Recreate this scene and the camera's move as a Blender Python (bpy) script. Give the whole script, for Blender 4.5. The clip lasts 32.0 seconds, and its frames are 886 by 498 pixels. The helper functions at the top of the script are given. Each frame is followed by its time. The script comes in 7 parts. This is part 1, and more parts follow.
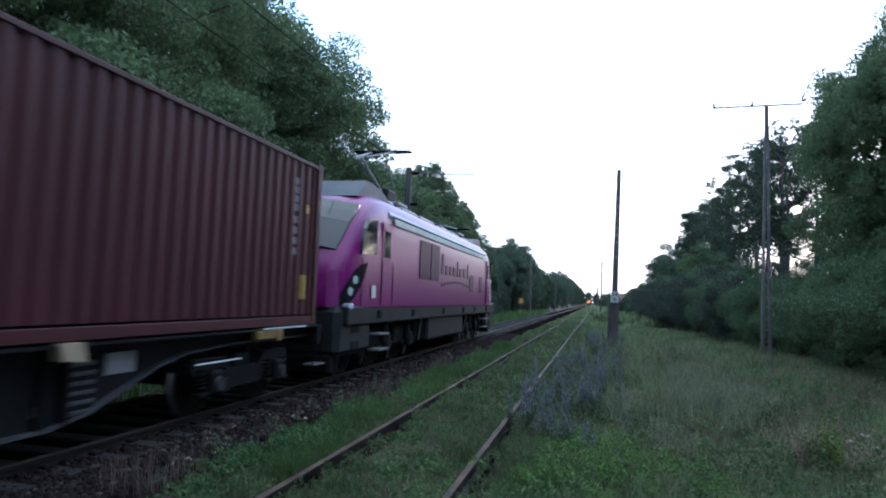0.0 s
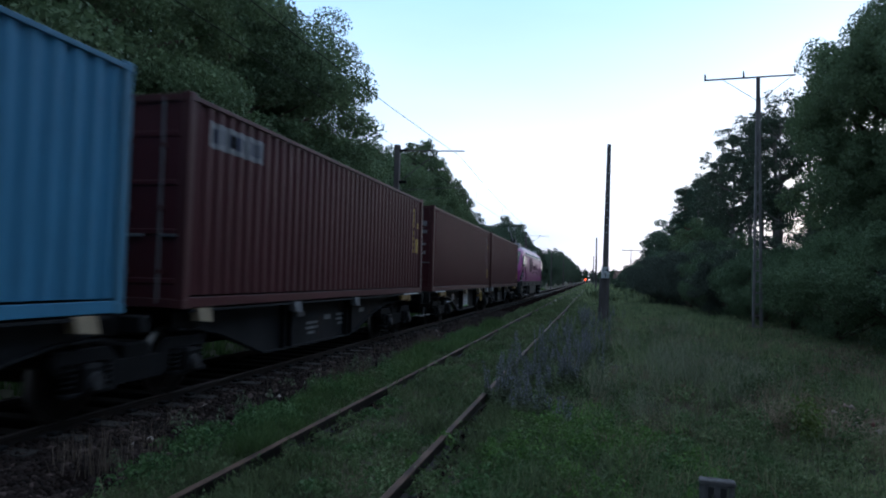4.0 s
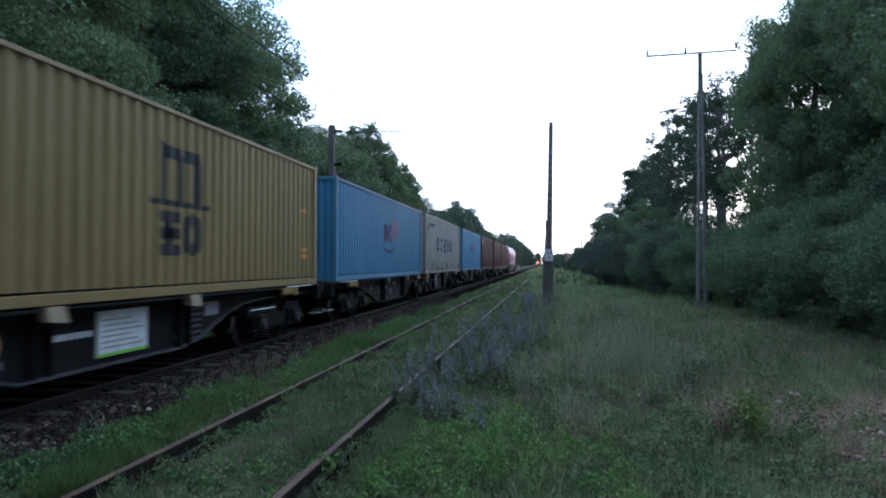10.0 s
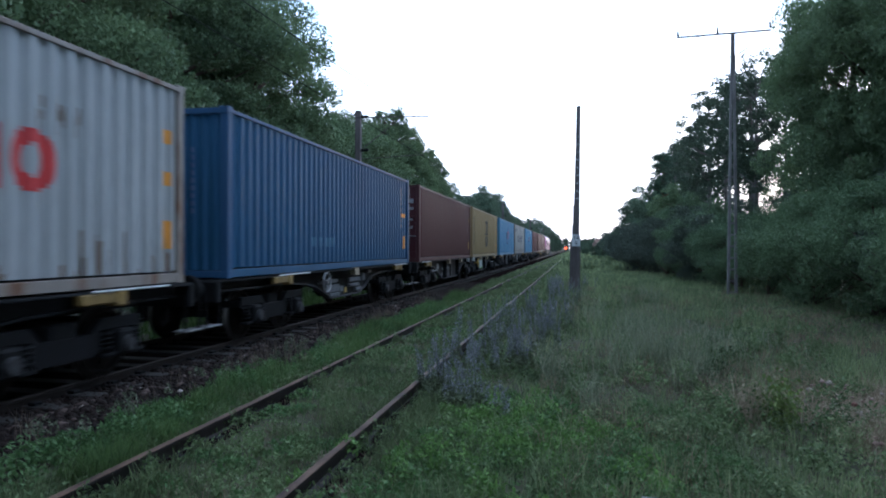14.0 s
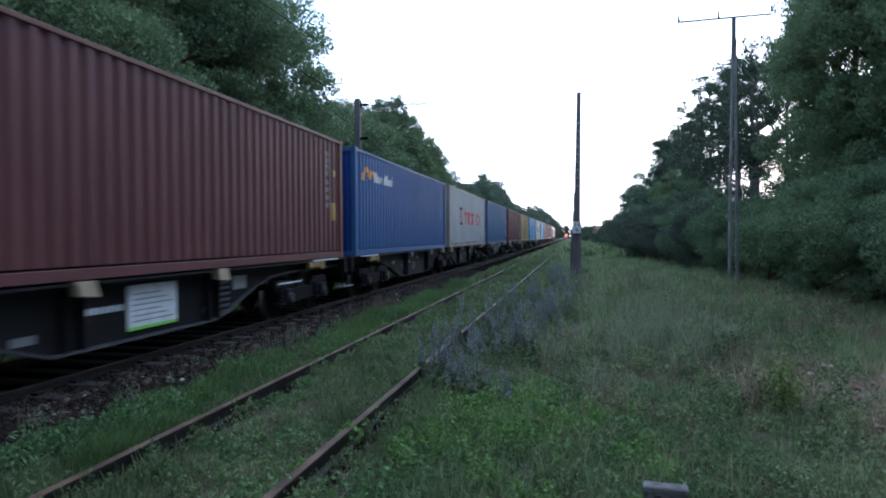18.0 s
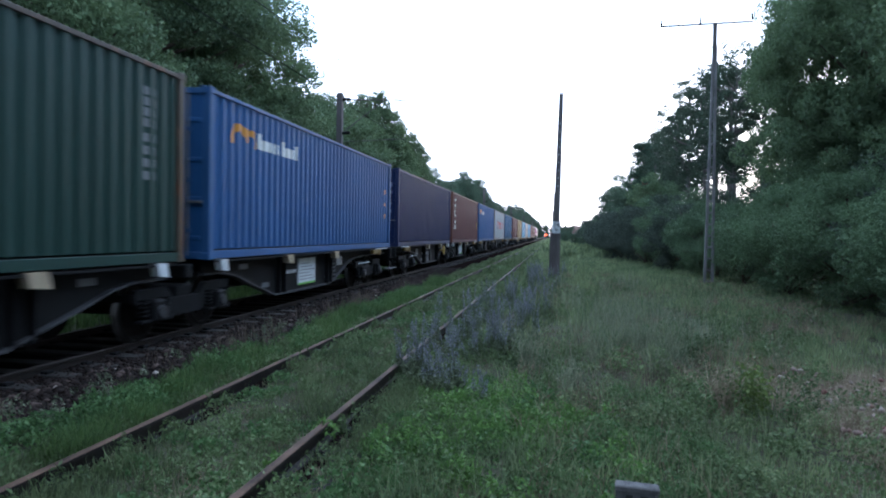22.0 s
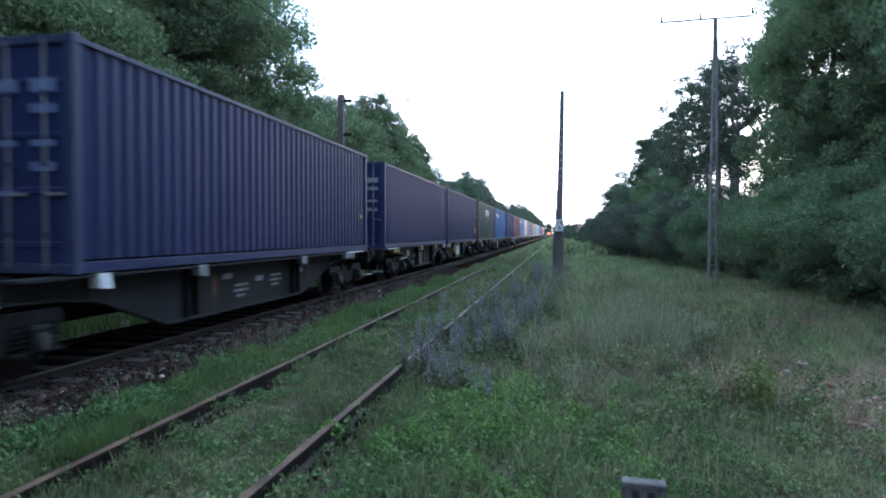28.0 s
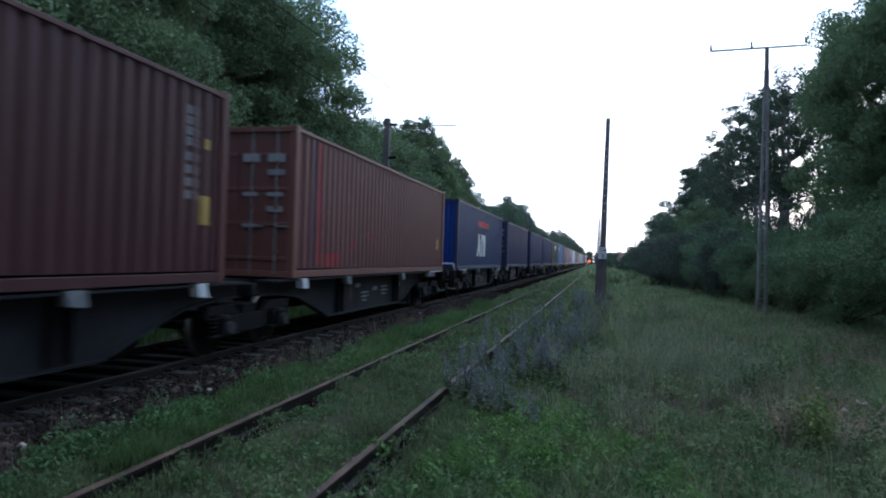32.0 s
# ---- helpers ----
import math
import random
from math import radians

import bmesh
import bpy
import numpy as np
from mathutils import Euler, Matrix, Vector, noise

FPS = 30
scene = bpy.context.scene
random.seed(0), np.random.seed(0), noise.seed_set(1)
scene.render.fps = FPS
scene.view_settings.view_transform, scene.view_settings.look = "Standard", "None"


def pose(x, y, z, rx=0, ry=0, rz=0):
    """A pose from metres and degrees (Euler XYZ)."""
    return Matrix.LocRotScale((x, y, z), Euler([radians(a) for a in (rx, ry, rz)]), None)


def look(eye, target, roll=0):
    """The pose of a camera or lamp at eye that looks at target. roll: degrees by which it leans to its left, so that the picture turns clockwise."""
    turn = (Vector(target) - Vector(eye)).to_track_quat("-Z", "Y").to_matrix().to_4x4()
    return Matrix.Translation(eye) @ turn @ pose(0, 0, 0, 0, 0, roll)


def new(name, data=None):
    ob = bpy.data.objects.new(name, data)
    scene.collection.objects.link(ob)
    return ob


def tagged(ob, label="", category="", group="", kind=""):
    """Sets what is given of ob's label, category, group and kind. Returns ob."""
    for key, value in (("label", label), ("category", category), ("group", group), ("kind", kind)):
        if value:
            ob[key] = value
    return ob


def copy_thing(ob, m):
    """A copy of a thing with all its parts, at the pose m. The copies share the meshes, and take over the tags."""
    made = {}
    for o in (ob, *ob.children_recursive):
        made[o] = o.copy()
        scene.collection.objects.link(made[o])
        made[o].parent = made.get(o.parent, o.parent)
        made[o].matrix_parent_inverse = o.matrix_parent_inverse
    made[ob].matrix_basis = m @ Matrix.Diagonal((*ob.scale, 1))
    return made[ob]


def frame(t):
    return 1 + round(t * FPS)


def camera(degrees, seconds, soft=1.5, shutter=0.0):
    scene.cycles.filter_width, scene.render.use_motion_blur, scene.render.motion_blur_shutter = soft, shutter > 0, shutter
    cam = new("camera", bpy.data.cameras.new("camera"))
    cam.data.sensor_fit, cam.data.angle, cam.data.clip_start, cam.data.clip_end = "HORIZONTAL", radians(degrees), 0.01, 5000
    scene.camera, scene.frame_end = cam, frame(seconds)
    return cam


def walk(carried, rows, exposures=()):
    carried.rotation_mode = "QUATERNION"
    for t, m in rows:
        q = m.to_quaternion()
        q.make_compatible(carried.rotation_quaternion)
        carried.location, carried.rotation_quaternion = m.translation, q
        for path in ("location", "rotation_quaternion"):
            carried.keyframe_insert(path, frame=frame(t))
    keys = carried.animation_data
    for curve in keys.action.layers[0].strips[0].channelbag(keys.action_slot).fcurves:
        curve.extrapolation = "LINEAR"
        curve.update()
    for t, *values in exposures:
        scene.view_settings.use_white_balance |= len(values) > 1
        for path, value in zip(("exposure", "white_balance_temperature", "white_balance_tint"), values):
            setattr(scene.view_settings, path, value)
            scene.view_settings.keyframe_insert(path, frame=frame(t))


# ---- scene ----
cam = camera(68.11, 32.0, soft=1.95, shutter=0.5)
walk(cam, [
    (0.0, pose(-0.703, -1.725, 1.768, 94.146, -2.201, 13.164)),
    (0.5, pose(-0.705, -1.695, 1.755, 93.871, -2.424, 11.538)),
    (1.0, pose(-0.705, -1.677, 1.752, 93.870, -2.482, 10.270)),
    (1.5, pose(-0.706, -1.677, 1.756, 94.024, -2.632, 10.039)),
    (2.0, pose(-0.718, -1.693, 1.746, 94.097, -3.336, 10.232)),
    (2.5, pose(-0.735, -1.704, 1.727, 93.731, -2.462, 10.927)),
    (3.0, pose(-0.737, -1.676, 1.701, 92.710, -2.046, 11.955)),
    (3.5, pose(-0.631, -1.570, 1.703, 92.337, -0.988, 12.527)),
    (5.5, pose(0.055, -0.749, 1.662, 92.598, -3.859, 14.999)),
    (6.0, pose(0.065, -0.463, 1.670, 90.993, -3.929, 14.326)),
    (6.5, pose(-0.026, -0.252, 1.700, 90.951, -2.168, 14.130)),
    (7.0, pose(-0.035, -0.159, 1.696, 90.849, -0.759, 12.230)),
    (7.5, pose(-0.021, -0.127, 1.692, 90.531, -0.035, 12.433)),
    (8.0, pose(0.008, -0.124, 1.689, 90.050, 0.217, 13.536)),
    (8.5, pose(0.017, -0.097, 1.686, 89.740, 0.379, 14.629)),
    (9.0, pose(-0.020, -0.045, 1.697, 89.496, 0.368, 12.314)),
    (9.5, pose(-0.022, -0.015, 1.703, 90.885, -0.055, 9.961)),
    (10.0, pose(-0.022, -0.017, 1.702, 91.201, -0.127, 9.007)),
    (10.5, pose(-0.016, -0.020, 1.704, 91.429, -0.152, 9.175)),
    (11.0, pose(-0.015, -0.023, 1.704, 91.526, -0.193, 9.730)),
    (11.5, pose(-0.003, -0.017, 1.700, 91.350, -0.130, 10.265)),
    (12.0, pose(0.005, -0.009, 1.702, 91.083, 0.159, 10.631)),
    (12.5, pose(0.013, -0.010, 1.700, 90.783, 0.388, 10.932)),
    (13.0, pose(0.011, -0.012, 1.702, 90.474, 0.392, 11.238)),
    (13.5, pose(0.004, -0.014, 1.697, 90.128, 0.216, 11.396)),
    (14.0, pose(0.006, -0.021, 1.701, 89.921, -0.125, 11.356)),
    (14.5, pose(0.010, -0.020, 1.702, 89.753, -0.479, 10.980)),
    (16.5, pose(0.011, -0.014, 1.694, 89.038, -0.017, 10.424)),
    (17.0, pose(0.008, -0.011, 1.689, 88.987, -0.106, 10.633)),
    (17.5, pose(0.001, -0.010, 1.691, 88.926, 0.103, 10.871)),
    (18.0, pose(0.003, -0.001, 1.687, 88.898, 0.306, 11.411)),
    (18.5, pose(0.001, -0.000, 1.686, 88.780, 0.244, 11.793)),
    (19.0, pose(0.000, -0.000, 1.681, 88.550, 0.072, 12.140)),
    (19.5, pose(0.000, -0.002, 1.685, 88.525, -0.285, 12.330)),
    (20.0, pose(-0.005, -0.011, 1.688, 88.599, -1.004, 12.244)),
    (20.5, pose(-0.001, -0.010, 1.691, 88.457, -1.084, 11.291)),
    (21.0, pose(-0.001, -0.012, 1.695, 88.446, -1.098, 10.354)),
    (21.5, pose(0.002, -0.017, 1.694, 88.487, -1.077, 9.881)),
    (22.0, pose(0.004, -0.011, 1.693, 88.648, -1.031, 9.664)),
    (22.5, pose(0.008, -0.007, 1.691, 88.634, -1.013, 9.488)),
    (23.0, pose(0.007, -0.011, 1.694, 88.526, -0.624, 9.357)),
    (23.5, pose(0.008, -0.004, 1.690, 88.360, -0.551, 9.267)),
    (24.0, pose(0.009, -0.004, 1.690, 88.227, -0.313, 9.134)),
    (24.5, pose(0.008, -0.004, 1.693, 88.256, -0.074, 9.093)),
    (25.0, pose(0.006, -0.005, 1.693, 88.292, -0.012, 9.091)),
    (25.5, pose(-0.002, -0.012, 1.692, 88.420, -0.158, 9.231)),
    (27.5, pose(0.001, -0.018, 1.693, 88.635, -0.163, 9.755)),
    (28.0, pose(0.010, -0.013, 1.688, 88.638, -0.092, 9.944)),
    (28.5, pose(0.006, -0.014, 1.692, 88.732, -0.061, 10.173)),
    (29.0, pose(0.006, -0.018, 1.691, 89.034, -0.158, 10.386)),
    (29.5, pose(0.002, -0.023, 1.696, 89.316, -0.232, 10.643)),
    (30.0, pose(-0.001, -0.024, 1.688, 89.631, -0.682, 11.227)),
    (30.5, pose(-0.004, -0.012, 1.696, 89.905, -1.190, 11.869)),
    (31.0, pose(0.002, -0.014, 1.695, 90.209, -1.299, 11.861)),
    (31.5, pose(-0.032, -0.020, 1.693, 90.420, -1.336, 12.104)),
    (32.0, pose(-0.090, -0.041, 1.664, 90.722, -1.685, 13.351)),
], exposures=[(0, 0.8, 5480, 13), (0.5, 0.42, 5480, 13), (1, -0.1, 5480, 13), (1.5, -0.3, 5480, 13), (2, -0.45, 5480, 13), (3, -0.32, 5480, 13), (3.5, -0.25, 5480, 13), (5.5, -0.32, 5480, 13), (6, -0.28, 5480, 13), (7, 0.15, 5480, 13), (8, 0.42, 5480, 13), (9, 0.68, 5480, 13), (10, 0.68, 5480, 13), (11, 0.5, 5480, 13), (12, 0.3, 5480, 13), (13, 0.55, 5480, 13), (14, 0.78, 5480, 13), (17, 0.88, 5480, 13), (19, 0.97, 5480, 13), (21, 1.08, 5480, 13), (24, 1.16, 5480, 13), (25, 1.24, 5480, 13), (28, 1.35, 5480, 13), (30, 1.25, 5480, 13), (31, 1.15, 5480, 13), (32, 0.52, 5480, 13)])

# ---- world, light ----
SUN_EL, SUN_AZ = radians(7.0), radians(28.0)      # low evening sun behind the trees on the right
world = bpy.data.worlds.new("evening_sky")
scene.world = world
world.use_nodes = True
wn, wl = world.node_tree.nodes, world.node_tree.links
sky = wn.new("ShaderNodeTexSky")
sky.sky_type, sky.sun_disc = "NISHITA", False
sky.sun_elevation, sky.sun_rotation = SUN_EL, SUN_AZ
sky.air_density, sky.dust_density, sky.ozone_density = 1.0, 2.0, 2.0
coord = wn.new("ShaderNodeTexCoord")
wmap = wn.new("ShaderNodeMapping")
wmap.inputs["Scale"].default_value = (1.0, 1.0, 4.0)
cloud = wn.new("ShaderNodeTexNoise")
cloud.inputs["Scale"].default_value, cloud.inputs["Detail"].default_value = 1.6, 6.0
veil = wn.new("ShaderNodeMapRange")
veil.inputs["From Min"].default_value, veil.inputs["From Max"].default_value = 0.35, 0.7
veil.inputs["To Min"].default_value, veil.inputs["To Max"].default_value = 0.62, 0.74
mixc = wn.new("ShaderNodeMix")
mixc.data_type = "RGBA"
up = wn.new("ShaderNodeSeparateXYZ")
haze = wn.new("ShaderNodeValToRGB")               # pale horizon, blue above, bright thin cloud overhead
haze.color_ramp.elements[0].position, haze.color_ramp.elements[0].color = 0.0, (0.56, 0.55, 0.58, 1)
haze.color_ramp.elements[1].position, haze.color_ramp.elements[1].color = 1.0, (0.72, 0.8, 0.82, 1)
e = haze.color_ramp.elements.new(0.06)
e.color = (0.44, 0.49, 0.58, 1)
e = haze.color_ramp.elements.new(0.14)
e.color = (0.64, 0.65, 0.66, 1)
e = haze.color_ramp.elements.new(0.40)
e.color = (0.335, 0.50, 0.67, 1)
e = haze.color_ramp.elements.new(0.60)
e.color = (0.42, 0.53, 0.63, 1)
veilc = wn.new("ShaderNodeVectorMath")
veilc.operation = "SCALE"
toward = wn.new("ShaderNodeVectorMath")           # the evening sky is brightest towards the low sun
toward.operation = "DOT_PRODUCT"
toward.inputs[1].default_value = (math.sin(SUN_AZ), math.cos(SUN_AZ), 0.0)
fade = wn.new("ShaderNodeMapRange")
fade.interpolation_type = "SMOOTHSTEP"
fade.inputs["From Min"].default_value, fade.inputs["From Max"].default_value = -0.8, 0.6
fade.inputs["To Min"].default_value, fade.inputs["To Max"].default_value = 9.5, 20.0
wl.new(coord.outputs["Generated"], toward.inputs[0])
wl.new(toward.outputs["Value"], fade.inputs["Value"])
wl.new(fade.outputs["Result"], veilc.inputs["Scale"])
wl.new(coord.outputs["Generated"], up.inputs[0])
wl.new(up.outputs["Z"], haze.inputs["Fac"])
wl.new(haze.outputs["Color"], veilc.inputs[0])
wl.new(veilc.outputs["Vector"], mixc.inputs[7])
wl.new(coord.outputs["Generated"], wmap.inputs["Vector"])
wl.new(wmap.outputs["Vector"], cloud.inputs["Vector"])
wl.new(cloud.outputs["Fac"], veil.inputs["Value"])
wl.new(veil.outputs["Result"], mixc.inputs[0])
wl.new(sky.outputs["Color"], mixc.inputs[6])
wl.new(mixc.outputs[2], wn["Background"].inputs["Color"])
wn["Background"].inputs["Strength"].default_value = 0.15
sun = new("sun", bpy.data.lights.new("sun", "SUN"))
sun.data.energy, sun.data.angle, sun.data.color = 0.5, radians(12), (1.0, 0.86, 0.7)
sun.matrix_world = look((0, 0, 0), (-math.sin(SUN_AZ) * math.cos(SUN_EL), -math.cos(SUN_AZ) * math.cos(SUN_EL), -math.sin(SUN_EL)))


# ---- materials ----
def material(name, light_rgb, dark_rgb, scale=2.0, rough=0.7, metal=0.0, bump=0.0, fine=14.0, stretch=(1, 1, 1),
             rust=0.0, rust_rgb=(0.13, 0.055, 0.025), island=0.0, vary=0.0, translucent=0.0, spec=0.4, span=(0.5, 0.95)):
    """A surface with variation at two scales, relief, and rust or dirt in patches and streaks."""
    m = bpy.data.materials.new(name)
    m.use_nodes = True
    n, l = m.node_tree.nodes, m.node_tree.links
    bsdf = n["Principled BSDF"]
    tc = n.new("ShaderNodeTexCoord")
    mp = n.new("ShaderNodeMapping")
    mp.inputs["Scale"].default_value = stretch
    l.new(tc.outputs["Object"], mp.inputs["Vector"])
    big = n.new("ShaderNodeTexNoise")
    big.inputs["Scale"].default_value, big.inputs["Detail"].default_value = scale, 5
    small = n.new("ShaderNodeTexNoise")
    small.inputs["Scale"].default_value, small.inputs["Detail"].default_value = scale * fine, 4
    for t in (big, small):
        l.new(mp.outputs["Vector"], t.inputs["Vector"])
    add = n.new("ShaderNodeMath")
    add.operation = "MULTIPLY_ADD"
    add.inputs[1].default_value = 0.45
    l.new(small.outputs["Fac"], add.inputs[0])
    l.new(big.outputs["Fac"], add.inputs[2])
    rng = n.new("ShaderNodeMapRange")
    rng.inputs["From Min"].default_value, rng.inputs["From Max"].default_value = span
    l.new(add.outputs[0], rng.inputs["Value"])
    fac = rng.outputs["Result"]
    for on, amount, kind in ((island, island, "ShaderNodeNewGeometry"), (vary, vary, "ShaderNodeObjectInfo")):
        if on:
            src = n.new(kind)
            out = src.outputs["Random Per Island"] if kind == "ShaderNodeNewGeometry" else src.outputs["Random"]
            mm = n.new("ShaderNodeMix")
            mm.inputs[0].default_value = amount
            l.new(fac, mm.inputs[2])
            l.new(out, mm.inputs[3])
            fac = mm.outputs[0]
    col = n.new("ShaderNodeMix")
    col.data_type = "RGBA"
    col.inputs[6].default_value, col.inputs[7].default_value = (*dark_rgb, 1), (*light_rgb, 1)
    l.new(fac, col.inputs[0])
    out = col.outputs[2]
    if rust:
        mp2 = n.new("ShaderNodeMapping")
        mp2.inputs["Scale"].default_value = (1, 1, 0.28)
        l.new(tc.outputs["Object"], mp2.inputs["Vector"])
        rn = n.new("ShaderNodeTexNoise")
        rn.inputs["Scale"].default_value, rn.inputs["Detail"].default_value, rn.inputs["Roughness"].default_value = 2.3, 9, 0.66
        l.new(mp2.outputs["Vector"], rn.inputs["Vector"])
        rr = n.new("ShaderNodeMapRange")
        rr.inputs["From Min"].default_value, rr.inputs["From Max"].default_value = 0.72 - 0.28 * rust, 0.80 - 0.2 * rust
        l.new(rn.outputs["Fac"], rr.inputs["Value"])
        rc = n.new("ShaderNodeMix")
        rc.data_type = "RGBA"
        rc.inputs[7].default_value = (*rust_rgb, 1)
        l.new(rr.outputs["Result"], rc.inputs[0])
        l.new(out, rc.inputs[6])
        out = rc.outputs[2]
    l.new(out, bsdf.inputs["Base Color"])
    bsdf.inputs["Roughness"].default_value, bsdf.inputs["Metallic"].default_value = rough, metal
    bsdf.inputs["Specular IOR Level"].default_value = spec
    if bump:
        b = n.new("ShaderNodeBump")
        b.inputs["Strength"].default_value, b.inputs["Distance"].default_value = bump, 0.02
        l.new(add.outputs[0], b.inputs["Height"])
        l.new(b.outputs["Normal"], bsdf.inputs["Normal"])
    if translucent:
        tr = n.new("ShaderNodeBsdfTranslucent")
        l.new(out, tr.inputs["Color"])
        sh = n.new("ShaderNodeMixShader")
        sh.inputs[0].default_value = translucent
        l.new(bsdf.outputs[0], sh.inputs[1])
        l.new(tr.outputs[0], sh.inputs[2])
        l.new(sh.outputs[0], n["Material Output"].inputs["Surface"])
    return m


def glow(name, rgb, strength):
    m = bpy.data.materials.new(name)
    m.use_nodes = True
    b = m.node_tree.nodes["Principled BSDF"]
    b.inputs["Base Color"].default_value = (*rgb, 1)
    b.inputs["Emission Color"].default_value, b.inputs["Emission Strength"].default_value = (*rgb, 1), strength
    return m


def glass(name, rgb=(0.02, 0.025, 0.03)):
    m = bpy.data.materials.new(name)
    m.use_nodes = True
    b = m.node_tree.nodes["Principled BSDF"]
    b.inputs["Base Color"].default_value, b.inputs["Roughness"].default_value = (*rgb, 1), 0.06
    b.inputs["Specular IOR Level"].default_value = 0.7
    return m


M_SOIL = material("grassy_soil", (0.062, 0.062, 0.04), (0.026, 0.028, 0.019), 0.7, 0.95, bump=0.6, fine=20, spec=0.1)
M_GRASS = material("grass_blades", (0.310, 0.374, 0.190), (0.048, 0.071, 0.039), 0.55, 0.7, island=0.5, translucent=0.3, spec=0.2, span=(0.58, 0.87))
M_GRASSLONG = material("long_grass", (0.31, 0.325, 0.23), (0.10, 0.13, 0.08), 0.4, 0.7, island=0.75, translucent=0.3, spec=0.2)
M_WEED = material("bright_weed_leaves", (0.115, 0.205, 0.075), (0.038, 0.085, 0.032), 0.8, 0.6, island=0.6, translucent=0.3, spec=0.25)
M_DRY = material("dry_grass", (0.45, 0.375, 0.285), (0.21, 0.165, 0.12), 0.8, 0.8, island=0.6, translucent=0.2, spec=0.15)
M_FLOWER = material("violet_blue_florets", (0.27, 0.275, 0.315), (0.14, 0.147, 0.175), 3, 0.7, island=0.6, translucent=0.2, spec=0.1)
M_STEM = material("grey_green_stems", (0.14, 0.17, 0.10), (0.07, 0.09, 0.055), 4, 0.8)
# ballast and stone browns are taken near black with the train's shade
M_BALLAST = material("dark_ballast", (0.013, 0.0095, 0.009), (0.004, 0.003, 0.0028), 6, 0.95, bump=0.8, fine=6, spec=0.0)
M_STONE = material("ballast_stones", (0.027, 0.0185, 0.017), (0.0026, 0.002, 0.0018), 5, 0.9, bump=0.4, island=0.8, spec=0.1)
M_SLAB = material("brown_broken_stone", (0.085, 0.060, 0.054), (0.014, 0.010, 0.009), 5, 0.9, bump=0.4, island=0.8, spec=0.15)
# rust of the rail sides is darkened to paint their shadowed faces
M_RAIL = material("rusty_rail_steel", (0.016, 0.010, 0.008), (0.006, 0.004, 0.0035), 6, 0.7, 0.2, bump=0.3, stretch=(1, .2, 1))
M_RAILTOP = material("worn_rail_head", (0.105, 0.064, 0.047), (0.026, 0.016, 0.013), 5, 0.7, 0.0, stretch=(1, .4, 1), span=(0.52, 0.9), spec=0.15)
# darker copy of the rail head, with under-train shade in its colour
M_MAINTOP = material("dull_main_rail_head", (0.045, 0.036, 0.034), (0.018, 0.014, 0.013), 5, 0.65, 0.1, stretch=(1, .2, 1), spec=0.2)
# sleeper colour also holds the darkness under the wagons
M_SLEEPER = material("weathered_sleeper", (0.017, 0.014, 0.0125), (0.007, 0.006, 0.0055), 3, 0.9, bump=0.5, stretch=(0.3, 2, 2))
M_CONCRETE = material("weathered_concrete", (0.20, 0.19, 0.19), (0.095, 0.088, 0.088), 2.5, 0.9, bump=0.4, stretch=(2, 2, .5))
M_POLE = material("stained_concrete_pole", (0.145, 0.128, 0.126), (0.066, 0.056, 0.056), 2.0, 0.9, bump=0.3, stretch=(2, 2, .3))
M_STEEL = material("galvanised_steel", (0.28, 0.28, 0.29), (0.16, 0.16, 0.17), 4, 0.5, 0.6)
M_GRASSDARK = material("short_siding_grass", (0.20, 0.245, 0.12), (0.026, 0.042, 0.022), 0.9, 0.7, island=0.5, translucent=0.3, spec=0.2, span=(0.58, 0.87))
M_FRESHGRASS = material("fresh_grass_blades", (0.135, 0.215, 0.07), (0.035, 0.068, 0.026), 0.6, 0.65, island=0.5, translucent=0.35, spec=0.2)
M_BARK = material("dark_bark", (0.11, 0.085, 0.065), (0.045, 0.035, 0.028), 2, 0.95, bump=0.8, stretch=(3, 3, .6), spec=0.1)
M_PINEBARK = material("reddish_pine_bark", (0.23, 0.13, 0.08), (0.09, 0.055, 0.04), 2, 0.95, bump=0.8, stretch=(3, 3, .6), spec=0.1)
M_LEAF = material("broad_leaves", (0.160, 0.226, 0.108), (0.054, 0.086, 0.050), 0.35, 0.65, island=0.5, vary=0.25, translucent=0.32, spec=0.2)
M_LEAFPALE = material("pale_shrub_leaves", (0.160, 0.235, 0.118), (0.046, 0.080, 0.047), 0.4, 0.65, island=0.5, vary=0.3, translucent=0.24, spec=0.2)
M_NEEDLE = material("pine_needles", (0.075, 0.12, 0.078), (0.028, 0.052, 0.035), 0.5, 0.7, island=0.5, vary=0.2, translucent=0.3, spec=0.15)
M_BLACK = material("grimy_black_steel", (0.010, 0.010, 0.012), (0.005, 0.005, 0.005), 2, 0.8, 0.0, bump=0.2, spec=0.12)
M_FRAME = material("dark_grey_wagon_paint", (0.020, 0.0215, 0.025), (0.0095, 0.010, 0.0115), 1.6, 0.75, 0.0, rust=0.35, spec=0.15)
M_MARKER = material("dark_weathered_concrete", (0.15, 0.145, 0.15), (0.045, 0.043, 0.046), 9, 0.9, bump=0.8)
M_HERB = material("low_herb_leaves", (0.185, 0.255, 0.112), (0.030, 0.052, 0.026), 0.6, 0.65, island=0.34, translucent=0.25, spec=0.2)
M_LITTER = material("brown_plant_litter", (0.20, 0.16, 0.125), (0.08, 0.06, 0.05), 2, 0.9, island=0.6, spec=0.1)
M_DARKBUSH = material("dark_bush_leaves", (0.088, 0.110, 0.084), (0.034, 0.046, 0.038), 0.5, 0.7, island=0.5, translucent=0.15, spec=0.15)
